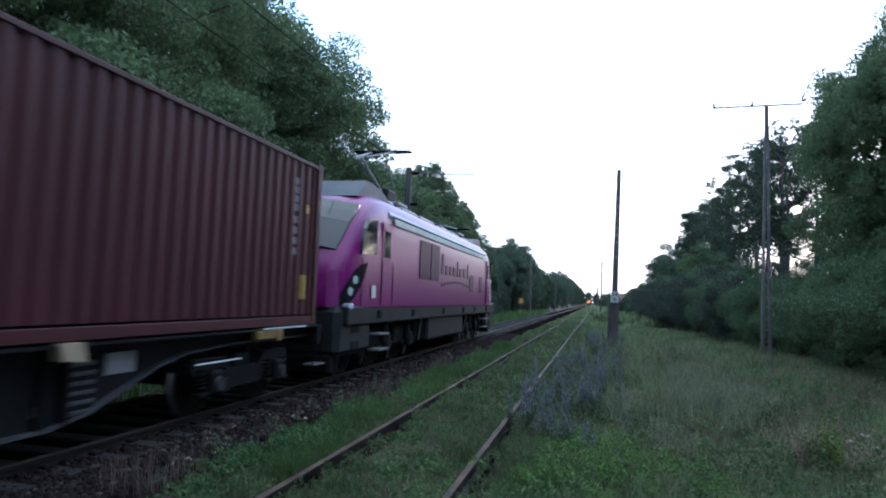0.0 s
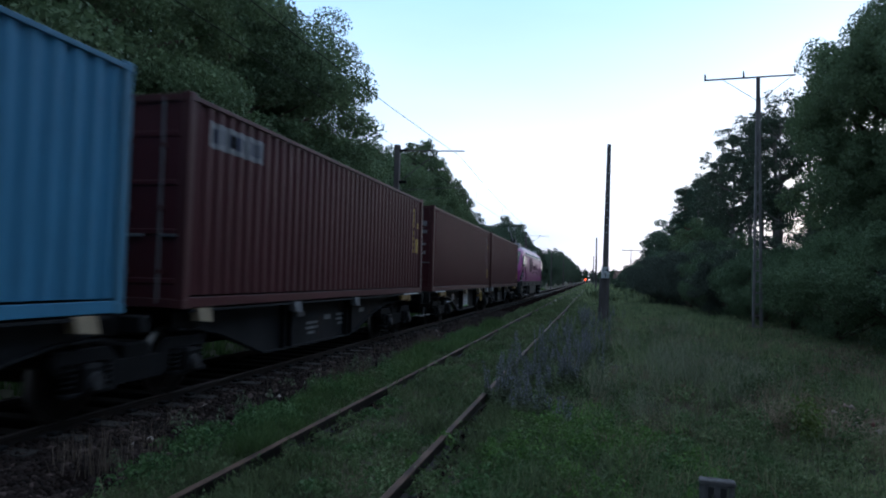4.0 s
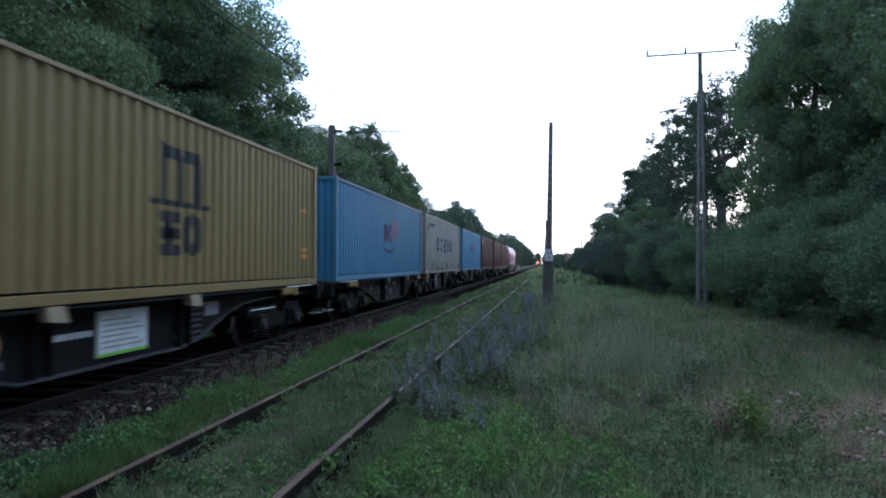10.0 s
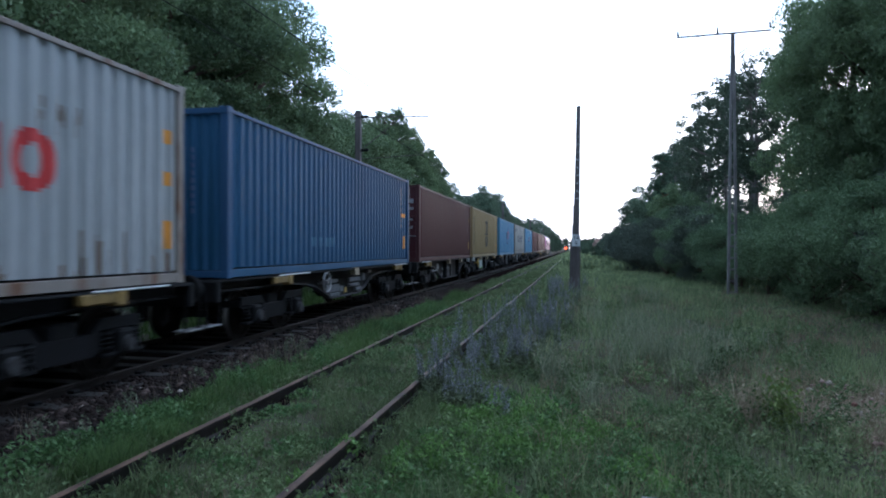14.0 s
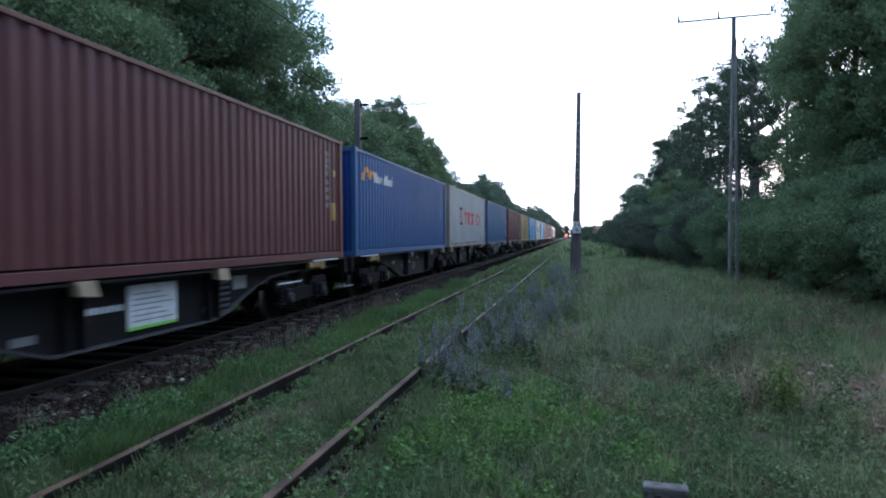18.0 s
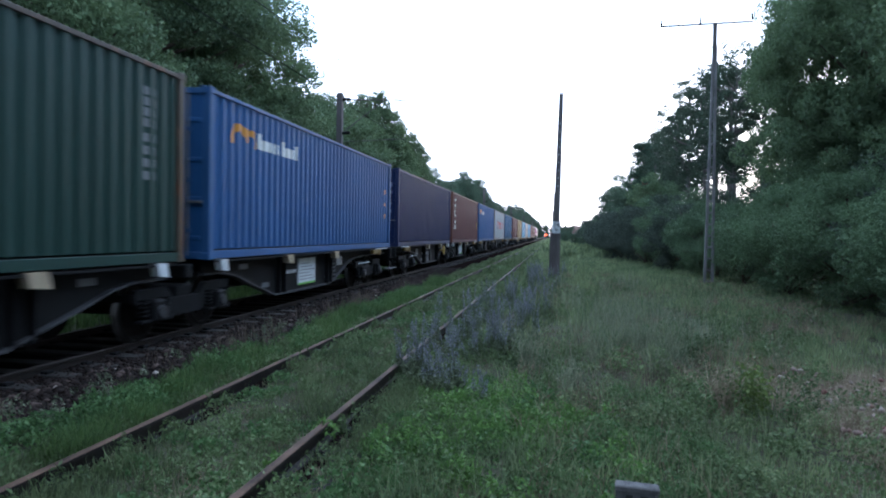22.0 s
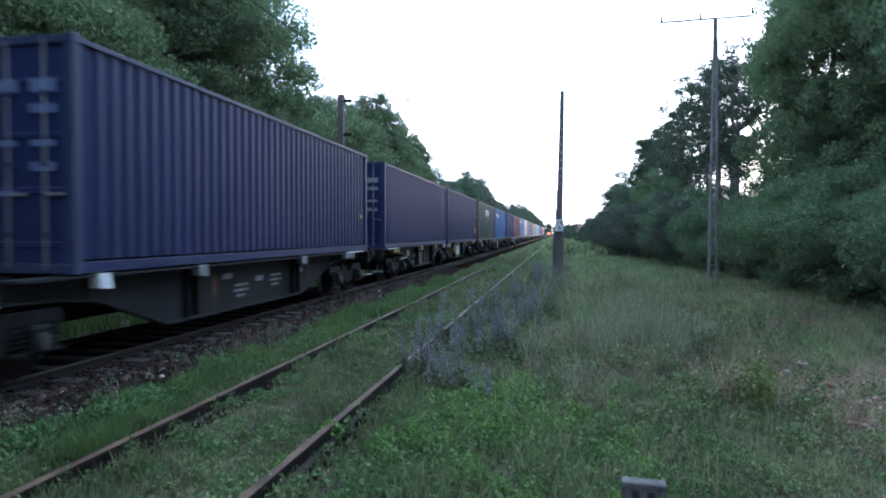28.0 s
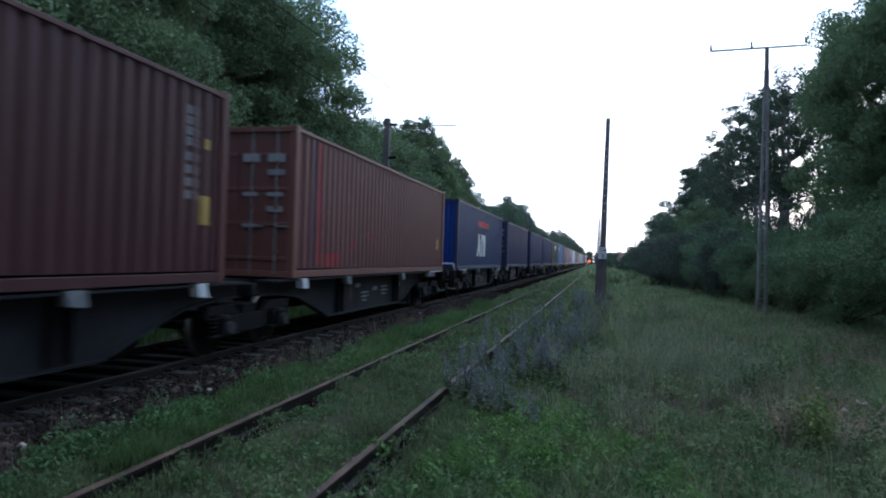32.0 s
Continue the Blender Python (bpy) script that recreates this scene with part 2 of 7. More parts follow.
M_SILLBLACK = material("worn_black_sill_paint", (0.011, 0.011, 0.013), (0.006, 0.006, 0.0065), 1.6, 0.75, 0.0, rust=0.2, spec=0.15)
M_CAP = material("oily_axle_cap", (0.036, 0.036, 0.04), (0.012, 0.012, 0.013), 8, 0.6, spec=0.25)
# paler grey paints the sky light that lower flanges catch; slats share it
M_EDGE = material("scuffed_grey_flange", (0.075, 0.075, 0.082), (0.03, 0.03, 0.034), 2.5, 0.6, 0.0, spec=0.2)
M_TIMBER = material("brown_board", (0.2, 0.15, 0.11), (0.12, 0.09, 0.065), 2, 0.8, stretch=(1, 0.3, 3))
M_SAND = material("bare_sandy_soil", (0.17, 0.13, 0.105), (0.085, 0.062, 0.05), 2, 0.95, bump=0.7, fine=12, spec=0.1)
M_RUBBLE = material("brick_and_stone_rubble", (0.3, 0.26, 0.24), (0.15, 0.06, 0.05), 3, 0.9, island=0.8)
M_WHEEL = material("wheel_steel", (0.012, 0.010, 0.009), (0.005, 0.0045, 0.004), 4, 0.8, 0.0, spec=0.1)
M_TREAD = material("bright_tread", (0.16, 0.155, 0.15), (0.09, 0.085, 0.08), 4, 0.4, 0.8)
M_WHITE = material("white_paint", (0.74, 0.74, 0.72), (0.55, 0.55, 0.53), 3, 0.6)
M_PLATE = material("white_enamel_plate", (0.62, 0.64, 0.66), (0.45, 0.47, 0.5), 5, 0.5)
M_PALE = material("pale_bracket_paint", (0.42, 0.35, 0.24), (0.22, 0.17, 0.12), 4, 0.6)
M_YELLOW = material("yellow_paint", (0.46, 0.31, 0.07), (0.27, 0.17, 0.04), 3, 0.55)
M_BRACKET = material("worn_yellow_bracket", (0.27, 0.175, 0.05), (0.11, 0.07, 0.03), 4, 0.65, rust=0.5)
M_STREAK = material("dark_rust_streak", (0.105, 0.06, 0.04), (0.032, 0.02, 0.016), 5, 0.9, stretch=(3, 3, 0.6))
M_STAIN = material("pale_rust_stain", (0.21, 0.15, 0.11), (0.13, 0.085, 0.06), 4, 0.9, stretch=(3, 3, 0.6))
M_PALESTONE = material("pale_broken_stone", (0.34, 0.30, 0.28), (0.17, 0.14, 0.13), 5, 0.9, island=0.5)
M_ASPEN = material("aspen_leaves", (0.075, 0.105, 0.065), (0.026, 0.042, 0.03), 0.35, 0.65, island=0.5, vary=0.2, translucent=0.35, spec=0.2)
M_GREYBARK = material("grey_aspen_bark", (0.15, 0.135, 0.128), (0.06, 0.052, 0.05), 2, 0.9, stretch=(1, 1, 3))
M_TAN = material("tan_dead_grass", (0.30, 0.24, 0.17), (0.11, 0.087, 0.064), 0.8, 0.8, island=0.6, translucent=0.2, spec=0.1)
M_FRESH = material("fresh_nettle_leaves", (0.185, 0.32, 0.085), (0.048, 0.105, 0.03), 0.9, 0.6, island=0.5, translucent=0.35, spec=0.25)
M_LIME = material("yellow_green_leaves", (0.17, 0.23, 0.06), (0.06, 0.095, 0.03), 1.2, 0.6, island=0.5, translucent=0.35)
M_FAINTBLUE = material("faint_blue_grey_lettering", (0.11, 0.14, 0.24), (0.07, 0.09, 0.18), 3, 0.6)
M_PATCH = material("scuffed_pale_paint", (0.17, 0.175, 0.19), (0.07, 0.072, 0.08), 6, 0.7)
M_TEAL = material("faded_teal_lettering", (0.06, 0.16, 0.25), (0.04, 0.11, 0.2), 3, 0.6)
M_DARKRED = material("dull_red_stripe", (0.26, 0.03, 0.04), (0.18, 0.022, 0.03), 3, 0.6)
# far foliage: the pale tint of distance haze is mixed into its green
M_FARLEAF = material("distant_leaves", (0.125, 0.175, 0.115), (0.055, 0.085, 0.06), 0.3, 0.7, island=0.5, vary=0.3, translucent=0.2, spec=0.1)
M_ORANGE = material("orange_decal", (0.72, 0.32, 0.05), (0.6, 0.25, 0.04), 3, 0.5)
M_RED = material("red_decal", (0.55, 0.05, 0.05), (0.42, 0.035, 0.04), 3, 0.5)
M_NAVYDECAL = material("dark_blue_decal", (0.014, 0.018, 0.075), (0.009, 0.012, 0.05), 3, 0.5)
M_BLACKDECAL = material("black_decal", (0.03, 0.03, 0.032), (0.02, 0.02, 0.02), 3, 0.6)
M_GREYDECAL = material("faint_grey_lettering", (0.26, 0.26, 0.28), (0.17, 0.17, 0.18), 3, 0.6)
M_GREENDECAL = material("green_strip", (0.2, 0.5, 0.08), (0.15, 0.4, 0.06), 3, 0.6)
M_PINK = material("magenta_loco_paint", (0.205, 0.008, 0.142), (0.175, 0.007, 0.12), 0.8, 0.3, spec=0.45)
M_PINKDARK = material("dark_magenta_grille", (0.06, 0.006, 0.045), (0.04, 0.004, 0.032), 6, 0.5)
M_ROOF = material("pale_roof_paint", (0.42, 0.42, 0.47), (0.32, 0.32, 0.36), 1.5, 0.5)
M_LOCOGREY = material("dark_grey_loco_skirt", (0.021, 0.024, 0.026), (0.012, 0.013, 0.014), 2, 0.65, 0.0, spec=0.25)
M_FAIRING = material("blue_grey_fairing_paint", (0.085, 0.10, 0.125), (0.05, 0.06, 0.08), 2, 0.5)
M_GLASS = glass("dark_window_glass")
M_LENS = glass("lamp_lens", (0.5, 0.55, 0.6))
M_REDLAMP = glow("red_signal_light", (1.0, 0.10, 0.03), 4.0)
M_WALL = material("pale_house_render", (0.5, 0.47, 0.43), (0.4, 0.37, 0.34), 1, 0.9)
M_TILE = material("brown_roof_tiles", (0.17, 0.1, 0.075), (0.09, 0.055, 0.045), 3, 0.85)


# ---- geometry helpers ----
def mesh_of(name, verts, faces, mats):
    """A mesh from arrays: faces all of one size."""
    verts, faces = np.asarray(verts, np.float32), np.asarray(faces, np.int32)
    me = bpy.data.meshes.new(name)
    k = faces.shape[1]
    me.vertices.add(len(verts))
    me.vertices.foreach_set("co", verts.ravel())
    me.loops.add(faces.size)
    me.loops.foreach_set("vertex_index", faces.ravel())
    me.polygons.add(len(faces))
    me.polygons.foreach_set("loop_start", np.arange(0, faces.size, k, dtype=np.int32))
    me.update(calc_edges=True)
    for m in mats:
        me.materials.append(m)
    return me


def finish(bm, name, mat, smooth=False):
    me = bpy.data.meshes.new(name)
    bmesh.ops.recalc_face_normals(bm, faces=bm.faces)
    if smooth:
        for f in bm.faces:
            f.smooth = True
    bm.to_mesh(me)
    bm.free()
    for m in (mat if isinstance(mat, (list, tuple)) else [mat]):
        me.materials.append(m)
    return me


def part(name, bm, mat, parent, label="", smooth=False):
    """Link a bmesh, or a ready mesh, as one part under a thing or part."""
    me = bm if isinstance(bm, bpy.types.Mesh) else finish(bm, name, mat, smooth)
    ob = new(name, me)
    ob.parent = parent
    if label:
        ob["label"] = label
    return ob


def thing(name, label, category, group="", kind="", m=None):
    ob = tagged(new(name), label, category, group, kind)
    ob.empty_display_size = 0.3
    if m is not None:
        ob.matrix_basis = m
    return ob


def add_box(bm, x0, x1, y0, y1, z0, z1, bevel=0.0):
    r = bmesh.ops.create_cube(bm, size=1.0)
    vs = r["verts"]
    for v in vs:
        v.co = ((x0 + x1) / 2 + v.co.x * (x1 - x0), (y0 + y1) / 2 + v.co.y * (y1 - y0), (z0 + z1) / 2 + v.co.z * (z1 - z0))
    if bevel:
        es = list({e for v in vs for e in v.link_edges})
        bmesh.ops.bevel(bm, geom=es, offset=bevel, segments=1, affect="EDGES", clamp_overlap=True)
    return bm


def box(x0, x1, y0, y1, z0, z1, bevel=0.01):
    return add_box(bmesh.new(), x0, x1, y0, y1, z0, z1, bevel)


def add_cyl(bm, p0, p1, r0, r1=None, n=12):
    r1 = r0 if r1 is None else r1
    p0, p1 = Vector(p0), Vector(p1)
    q = (p1 - p0).to_track_quat("Z", "Y").to_matrix().to_4x4()
    bmesh.ops.create_cone(bm, cap_ends=True, segments=n, radius1=r0, radius2=r1, depth=(p1 - p0).length,
                          matrix=Matrix.Translation((p0 + p1) / 2) @ q)
    return bm


def cyl(p0, p1, r0, r1=None, n=12):
    return add_cyl(bmesh.new(), p0, p1, r0, r1, n)


def add_prism(bm, outline, x0, x1):
    """A yz outline, extruded from x0 to x1."""
    a = [bm.verts.new((x0, y, z)) for y, z in outline]
    b = [bm.verts.new((x1, y, z)) for y, z in outline]
    bm.faces.new(a), bm.faces.new(b[::-1])
    for i in range(len(a)):
        j = (i + 1) % len(a)
        bm.faces.new((a[i], b[i], b[j], a[j]))
    return bm


def prism(outline, x0, x1):
    return add_prism(bmesh.new(), outline, x0, x1)


def tube_arrays(points, radii, n=7):
    """Vertices and quads of a bent, tapering tube."""
    points = np.asarray(points, float)
    vs, fs = [], []
    for i, (p, r) in enumerate(zip(points, radii)):
        d = points[min(i + 1, len(points) - 1)] - points[max(i - 1, 0)]
        d = d / (np.linalg.norm(d) + 1e-9)
        u = np.cross(d, (0.31, 0.9, 0.29))
        u /= np.linalg.norm(u) + 1e-9
        w = np.cross(d, u)
        a = np.linspace(0, 2 * np.pi, n, endpoint=False)
        vs.append(p + r * (np.cos(a)[:, None] * u + np.sin(a)[:, None] * w))
    for i in range(len(points) - 1):
        for k in range(n):
            fs.append((i * n + k, i * n + (k + 1) % n, (i + 1) * n + (k + 1) % n, (i + 1) * n + k))
    return np.concatenate(vs), np.array(fs)


def join_arrays(pieces):
    vs, fs, o = [], [], 0
    for v, f in pieces:
        vs.append(v)
        fs.append(f + o)
        o += len(v)
    return np.concatenate(vs), np.concatenate(fs)


def leaf_arrays(centres, size, rng, slim=0.55, droop=0.25):
    """Folded diamond leaves with random turns."""
    n = len(centres)
    d = rng.normal(size=(n, 3))
    d[:, 2] -= droop
    d /= np.linalg.norm(d, axis=1)[:, None]
    s = rng.normal(size=(n, 3))
    s -= (s * d).sum(1)[:, None] * d
    s /= np.linalg.norm(s, axis=1)[:, None]
    nn = np.cross(d, s)
    k = (size * rng.uniform(0.6, 1.3, n))[:, None]
    v = np.stack([centres - d * k * 0.5, centres + s * k * slim * 0.5 + nn * k * 0.08, centres + d * k * 0.5,
                  centres - s * k * slim * 0.5 + nn * k * 0.08], 1).reshape(-1, 3)
    f = np.arange(4 * n).reshape(n, 4)
    return v, f


# ---- ground ----
SIDING_X, MAIN_X, GAUGE = -2.718, -6.89, 1.505


def ground_z(x, y):
    """Height of the ground: track beds, the verge, and a slow fall to the wood on the right."""
    z = np.interp(x, [-60, -14, -10.5, -9.2, -8.4, -5.2, -4.6, -3.9, -1.3, 0.0, 2.0, 6.0, 60],
                  [-0.8, -0.55, -0.5, -0.42, -0.2, -0.2, -0.16, -0.14, -0.15, -0.2, -0.36, -0.47, -0.6])
    return z + 0.03 * np.sin(1.3 * x + 0.7 * y) * np.sin(0.9 * y - 0.4 * x) * (np.abs(x + 5) > 1) + 0.05 * np.sin(0.23 * y + 0.31 * x) * (x > 0.5)


gx = np.concatenate([[-2500, -900, -300, -120, -60, -35], np.arange(-24, 24.1, 0.4), [35, 60, 120, 300, 900, 2500]])
gy = np.concatenate([[-2500, -600, -150, -60], np.arange(-24, 70, 0.5), np.arange(70, 200, 5), [240, 300, 400, 600, 1000, 2000, 4000]])
GX, GY = np.meshgrid(gx, gy)
GZ = ground_z(GX, GY)
idx = np.arange(GX.size).reshape(GX.shape)
gf = np.stack([idx[:-1, :-1].ravel(), idx[:-1, 1:].ravel(), idx[1:, 1:].ravel(), idx[1:, :-1].ravel()], 1)
ground = new("ground", mesh_of("ground", np.stack([GX.ravel(), GY.ravel(), GZ.ravel()], 1), gf, [M_SOIL]))
ground.data.polygons.foreach_set("use_smooth", np.ones(len(gf), bool))
tagged(ground, "grassy trackside ground with worn bare soil", "ground", kind="structure")

# ballast bed of the main line
by = np.concatenate([np.arange(-30, 60, 0.5), np.arange(60, 900, 12)])
prof_x = np.array([-9.3, -8.6, -8.1, -7.4, -6.4, -5.7, -5.25, -4.75, -4.45])
prof_z = np.array([-0.5, -0.24, -0.12, -0.13, -0.13, -0.13, -0.12, -0.13, -0.24])
rb = np.random.default_rng(3)
BX = prof_x[None, :] + rb.normal(0, 0.05, (len(by), len(prof_x)))
BZ = prof_z[None, :] + rb.normal(0, 0.012, (len(by), len(prof_x)))
BY = np.repeat(by[:, None], len(prof_x), 1)
idx = np.arange(BX.size).reshape(BX.shape)
bf = np.stack([idx[:-1, :-1].ravel(), idx[:-1, 1:].ravel(), idx[1:, 1:].ravel(), idx[1:, :-1].ravel()], 1)
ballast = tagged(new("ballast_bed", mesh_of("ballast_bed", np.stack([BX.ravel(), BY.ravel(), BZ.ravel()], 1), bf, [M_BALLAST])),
                 "dark brown crushed stone ballast, darkened further as shade under the train", "ballast", kind="structure")


def stones(n, x0, x1, y0, y1, seed, grow=1.0):
    """Loose ballast stones as flattened, knocked-about octahedra."""
    r = np.random.default_rng(seed)
    c = np.stack([r.uniform(x0, x1, n), y0 + (y1 - y0) * r.uniform(0, 1, n) ** 1.6, np.zeros(n)], 1)
    c[:, 2] = np.maximum(np.interp(c[:, 0], prof_x, prof_z), ground_z(c[:, 0], c[:, 1])) + 0.008
    base = np.array([(1, 0, 0), (0, 1, 0), (-1, 0, 0), (0, -1, 0), (0, 0, 1), (0, 0, -1)], float)
    s = r.uniform(0.015, 0.062, (n, 1, 1)) * grow
    v = base[None] * s * r.uniform(0.6, 1.3, (n, 6, 3)) * np.array([1, 1, 0.7 / grow])
    a = r.uniform(0, 6.28, n)
    ca, sa = np.cos(a)[:, None], np.sin(a)[:, None]
    v = np.stack([v[..., 0] * ca - v[..., 1] * sa, v[..., 0] * sa + v[..., 1] * ca, v[..., 2]], 2) + c[:, None]
    tri = np.array([(0, 1, 4), (1, 2, 4), (2, 3, 4), (3, 0, 4), (1, 0, 5), (2, 1, 5), (3, 2, 5), (0, 3, 5)])
    f = (tri[None] + 6 * np.arange(n)[:, None, None]).reshape(-1, 3)
    return v.reshape(-1, 3), f


pale_stones = new("pale_stones", mesh_of("pale_stones", *stones(60, -5.5, -4.4, 4.5, 30, 15), [M_PALESTONE]))
tagged(pale_stones, "few pale broken stones scattered on the dark ballast", "stones", kind="stuff")
slabs = new("broken_stones", mesh_of("broken_stones", *stones(900, -5.75, -4.35, 2.8, 26, 16, 1.9), [M_SLAB]))
tagged(slabs, "larger flat brown stones lying on the ballast shoulder", "stones", kind="stuff")
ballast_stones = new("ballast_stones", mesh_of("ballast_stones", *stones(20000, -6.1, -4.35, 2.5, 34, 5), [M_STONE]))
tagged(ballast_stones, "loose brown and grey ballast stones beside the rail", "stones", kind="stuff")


# ---- tracks ----
def rail_mesh(name, y0, y1, head):
    """A flat-bottomed rail with its worn head as a second material."""
    h = [(-0.065, -0.16), (0.065, -0.16), (0.065, -0.145), (0.012, -0.125), (0.012, -0.045), (0.034, -0.035), (0.034, -0.006), (0.028, 0.0),
         (-0.028, 0.0), (-0.034, -0.006), (-0.034, -0.035), (-0.012, -0.045), (-0.012, -0.125), (-0.065, -0.145)]
    ys = np.concatenate([np.arange(y0, min(60, y1), 3.0), np.linspace(min(60, y1), y1, 20)])
    bm = bmesh.new()
    rows = [[bm.verts.new((x, y, z)) for x, z in h] for y in ys]
    for a, b in zip(rows, rows[1:]):
        for i in range(len(h)):
            j = (i + 1) % len(h)
            f = bm.faces.new((a[i], a[j], b[j], b[i]))
            f.material_index = 1 if i in (6, 7, 8) else 0
    return finish(bm, name, [M_RAIL, head])


def track(name, x, label, sleeper_z, y0, y1, head):
    t = thing(name, label, "railway track", kind="structure", m=pose(x, 0, 0))
    me = rail_mesh("rail", y0, y1, head)
    for s in (-1, 1):
        r = part("rail", me, None, t)
        r.location.x = s * GAUGE / 2
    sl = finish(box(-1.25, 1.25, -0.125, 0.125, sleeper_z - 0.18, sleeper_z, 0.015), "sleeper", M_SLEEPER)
    fast = bmesh.new()
    for s in (-1, 1):
        for d in (-0.1, 0.1):
            add_box(fast, s * GAUGE / 2 + d - 0.05, s * GAUGE / 2 + d + 0.05, -0.06, 0.06, sleeper_z - 0.01, sleeper_z + 0.035, 0.01)
    fastener = finish(fast, "rail_fastening", M_BLACK)
    rr = random.Random(2)
    for i in range(150):
        y = -6 + i * 0.62
        o = part("sleeper", sl, None, t)
        o.location = (rr.uniform(-0.03, 0.03), y, rr.uniform(-0.012, 0.012))
        o.rotation_euler.z = rr.uniform(-0.015, 0.015)
        if i < 60:
            part("rail_fastening", fastener, None, o)
    return t


track("main_track", MAIN_X, "main line of steel rails darkened as train shade, on sleepers in ballast", -0.10, -60, 900, M_MAINTOP)
track("siding_track", SIDING_X, "overgrown siding with two rusty rails sunk in grass", -0.165, -30, 700, M_RAILTOP)


# near-black strips paint the shadow along the meadow side of both rails
for q in (SIDING_X - GAUGE / 2, SIDING_X + GAUGE / 2):
    v = [(q + dx, y, float(ground_z(q + dx, y)) + 0.008) for y in np.arange(2.0, 40, 0.5) for dx in (0.02, 0.21)]
    fc = [(2 * k, 2 * k + 1, 2 * k + 3, 2 * k + 2) for k in range(len(v) // 2 - 1)]
    tagged(new("rail_groove_soil", mesh_of("rail_groove_soil", v, fc, [M_BALLAST])), "damp dark soil in the groove beside the rail", "soil", kind="stuff")


# ---- trees ----
def broadleaf(seed, height, spread, trunk_h, clumps, leaves, leaf, shape="round", bunch=0.28, girth=45):
    """Trunk with limbs, and a crown of leaf clumps with gaps."""
    r = np.random.default_rng(seed)
    cz, rz = (height + trunk_h) / 2, (height - trunk_h) / 2
    d = r.normal(size=(clumps, 3))
    d /= np.linalg.norm(d, axis=1)[:, None]
    rad = r.uniform(0.35, 1.0, clumps) ** 0.55
    c = d * rad[:, None] * np.array([spread, spread, rz]) * r.uniform(0.82, 1.08, (clumps, 1))
    if shape == "cone":
        k = np.clip((1 - c[:, 2] / rz) / 2, 0.02, 1)
        tip = clumps // 5
        c[:tip, 2] = np.linspace(0.45, 0.95, tip) * rz
        k = np.clip((1 - c[:, 2] / rz) / 2, 0.02, 1)
        c[:, :2] = d[:, :2] * spread * (0.03 + 1.1 * k ** 0.66)[:, None]
    c[:, 2] += cz
    size = r.uniform(0.5, 1.0, clumps) * spread * (bunch if shape == "round" else 0.22)
    if shape == "cone":
        size *= 0.62 + 0.7 * k
    per = np.maximum(20, (leaves * size ** 2 / (size ** 2).sum())).astype(int)
    pts = []
    for p, s, n in zip(c, size, per):
        q = r.normal(size=(n, 3))
        q /= np.linalg.norm(q, axis=1)[:, None]
        q *= (r.uniform(0.2, 1, n) ** 0.5)[:, None] * s * np.array([1.15, 1.15, 0.75])
        pts.append(p + q)
    lv, lf = leaf_arrays(np.concatenate(pts), leaf, r)
    wood = []
    tw = height / girth
    bend = r.normal(0, 0.25, (6, 2)).cumsum(0) * 0.4
    zs = np.linspace(-0.4, height * 0.86, 6)
    stem = np.column_stack([np.r_[0, bend[:-1, 0]] * spread / 6, np.r_[0, bend[:-1, 1]] * spread / 6, zs])
    wood.append(tube_arrays(stem, np.linspace(tw * 1.25, tw * 0.15, 6), 9))
    for i in r.permutation(clumps)[:min(22, clumps)]:
        z0 = np.clip(c[i, 2] - np.hypot(*c[i, :2]) * 0.7, trunk_h * 0.7, height * 0.8)
        s = np.array([np.interp(z0, zs, stem[:, k]) for k in range(3)])
        mid = (s + c[i]) / 2 + r.normal(0, 0.15, 3)
        wood.append(tube_arrays([s, mid, c[i]], [tw * 0.36, tw * 0.22, tw * 0.06], 5))
    return lv, lf, *join_arrays(wood)


def pine(seed, height, spread, leaves, leaf, bare=0.24):
    """A tall bare trunk with needle clumps on level boughs."""
    r = np.random.default_rng(seed)
    tw = height / 70
    zs = np.linspace(-0.4, height * 0.98, 7)
    off = r.normal(0, 0.12, (7, 2)).cumsum(0)
    off[0] = 0
    stem = np.column_stack([off, zs])
    wood, pts = [tube_arrays(stem, np.linspace(tw * 1.2, tw * 0.2, 7), 8)], []
    n = 80
    per = leaves // n
    for i in range(n):
        k = i / (n - 1)
        z = height * (bare + (1 - bare) * k ** 0.75)
        reach = spread * (1.0 - 0.8 * max(0, k - 0.3)) * r.uniform(0.25, 1.05) * (0.7 + 0.3 * min(1, k * 3))
        a = r.uniform(0, 6.28)
        s = np.array([np.interp(z, zs, stem[:, j]) for j in range(3)])
        e = s + np.array([math.cos(a) * reach, math.sin(a) * reach, reach * r.uniform(0.1, 0.5)])
        wood.append(tube_arrays([s, (s + e) / 2 + (0, 0, -0.06), e], [tw * 0.3, tw * 0.2, tw * 0.05], 4))
        q = r.normal(size=(per, 3)) * np.array([0.42, 0.42, 0.26]) * r.uniform(0.6, 1.15)
        pts.append(e * 0.85 + s * 0.15 + q)
    lv, lf = leaf_arrays(np.concatenate(pts), leaf, r, slim=0.5, droop=-0.1)
    return lv, lf, *join_arrays(wood)


def tree_thing(name, label, category, arrays, leaf_mat, bark):
    lv, lf, wv, wf = arrays
    t = thing(name, label, category)
    trunk = part("trunk", mesh_of("trunk", wv, wf, [bark]), None, t)
    trunk.data.polygons.foreach_set("use_smooth", np.ones(len(wf), bool))
    part("crown", mesh_of("crown", lv, lf, [leaf_mat]), None, t)
    return t


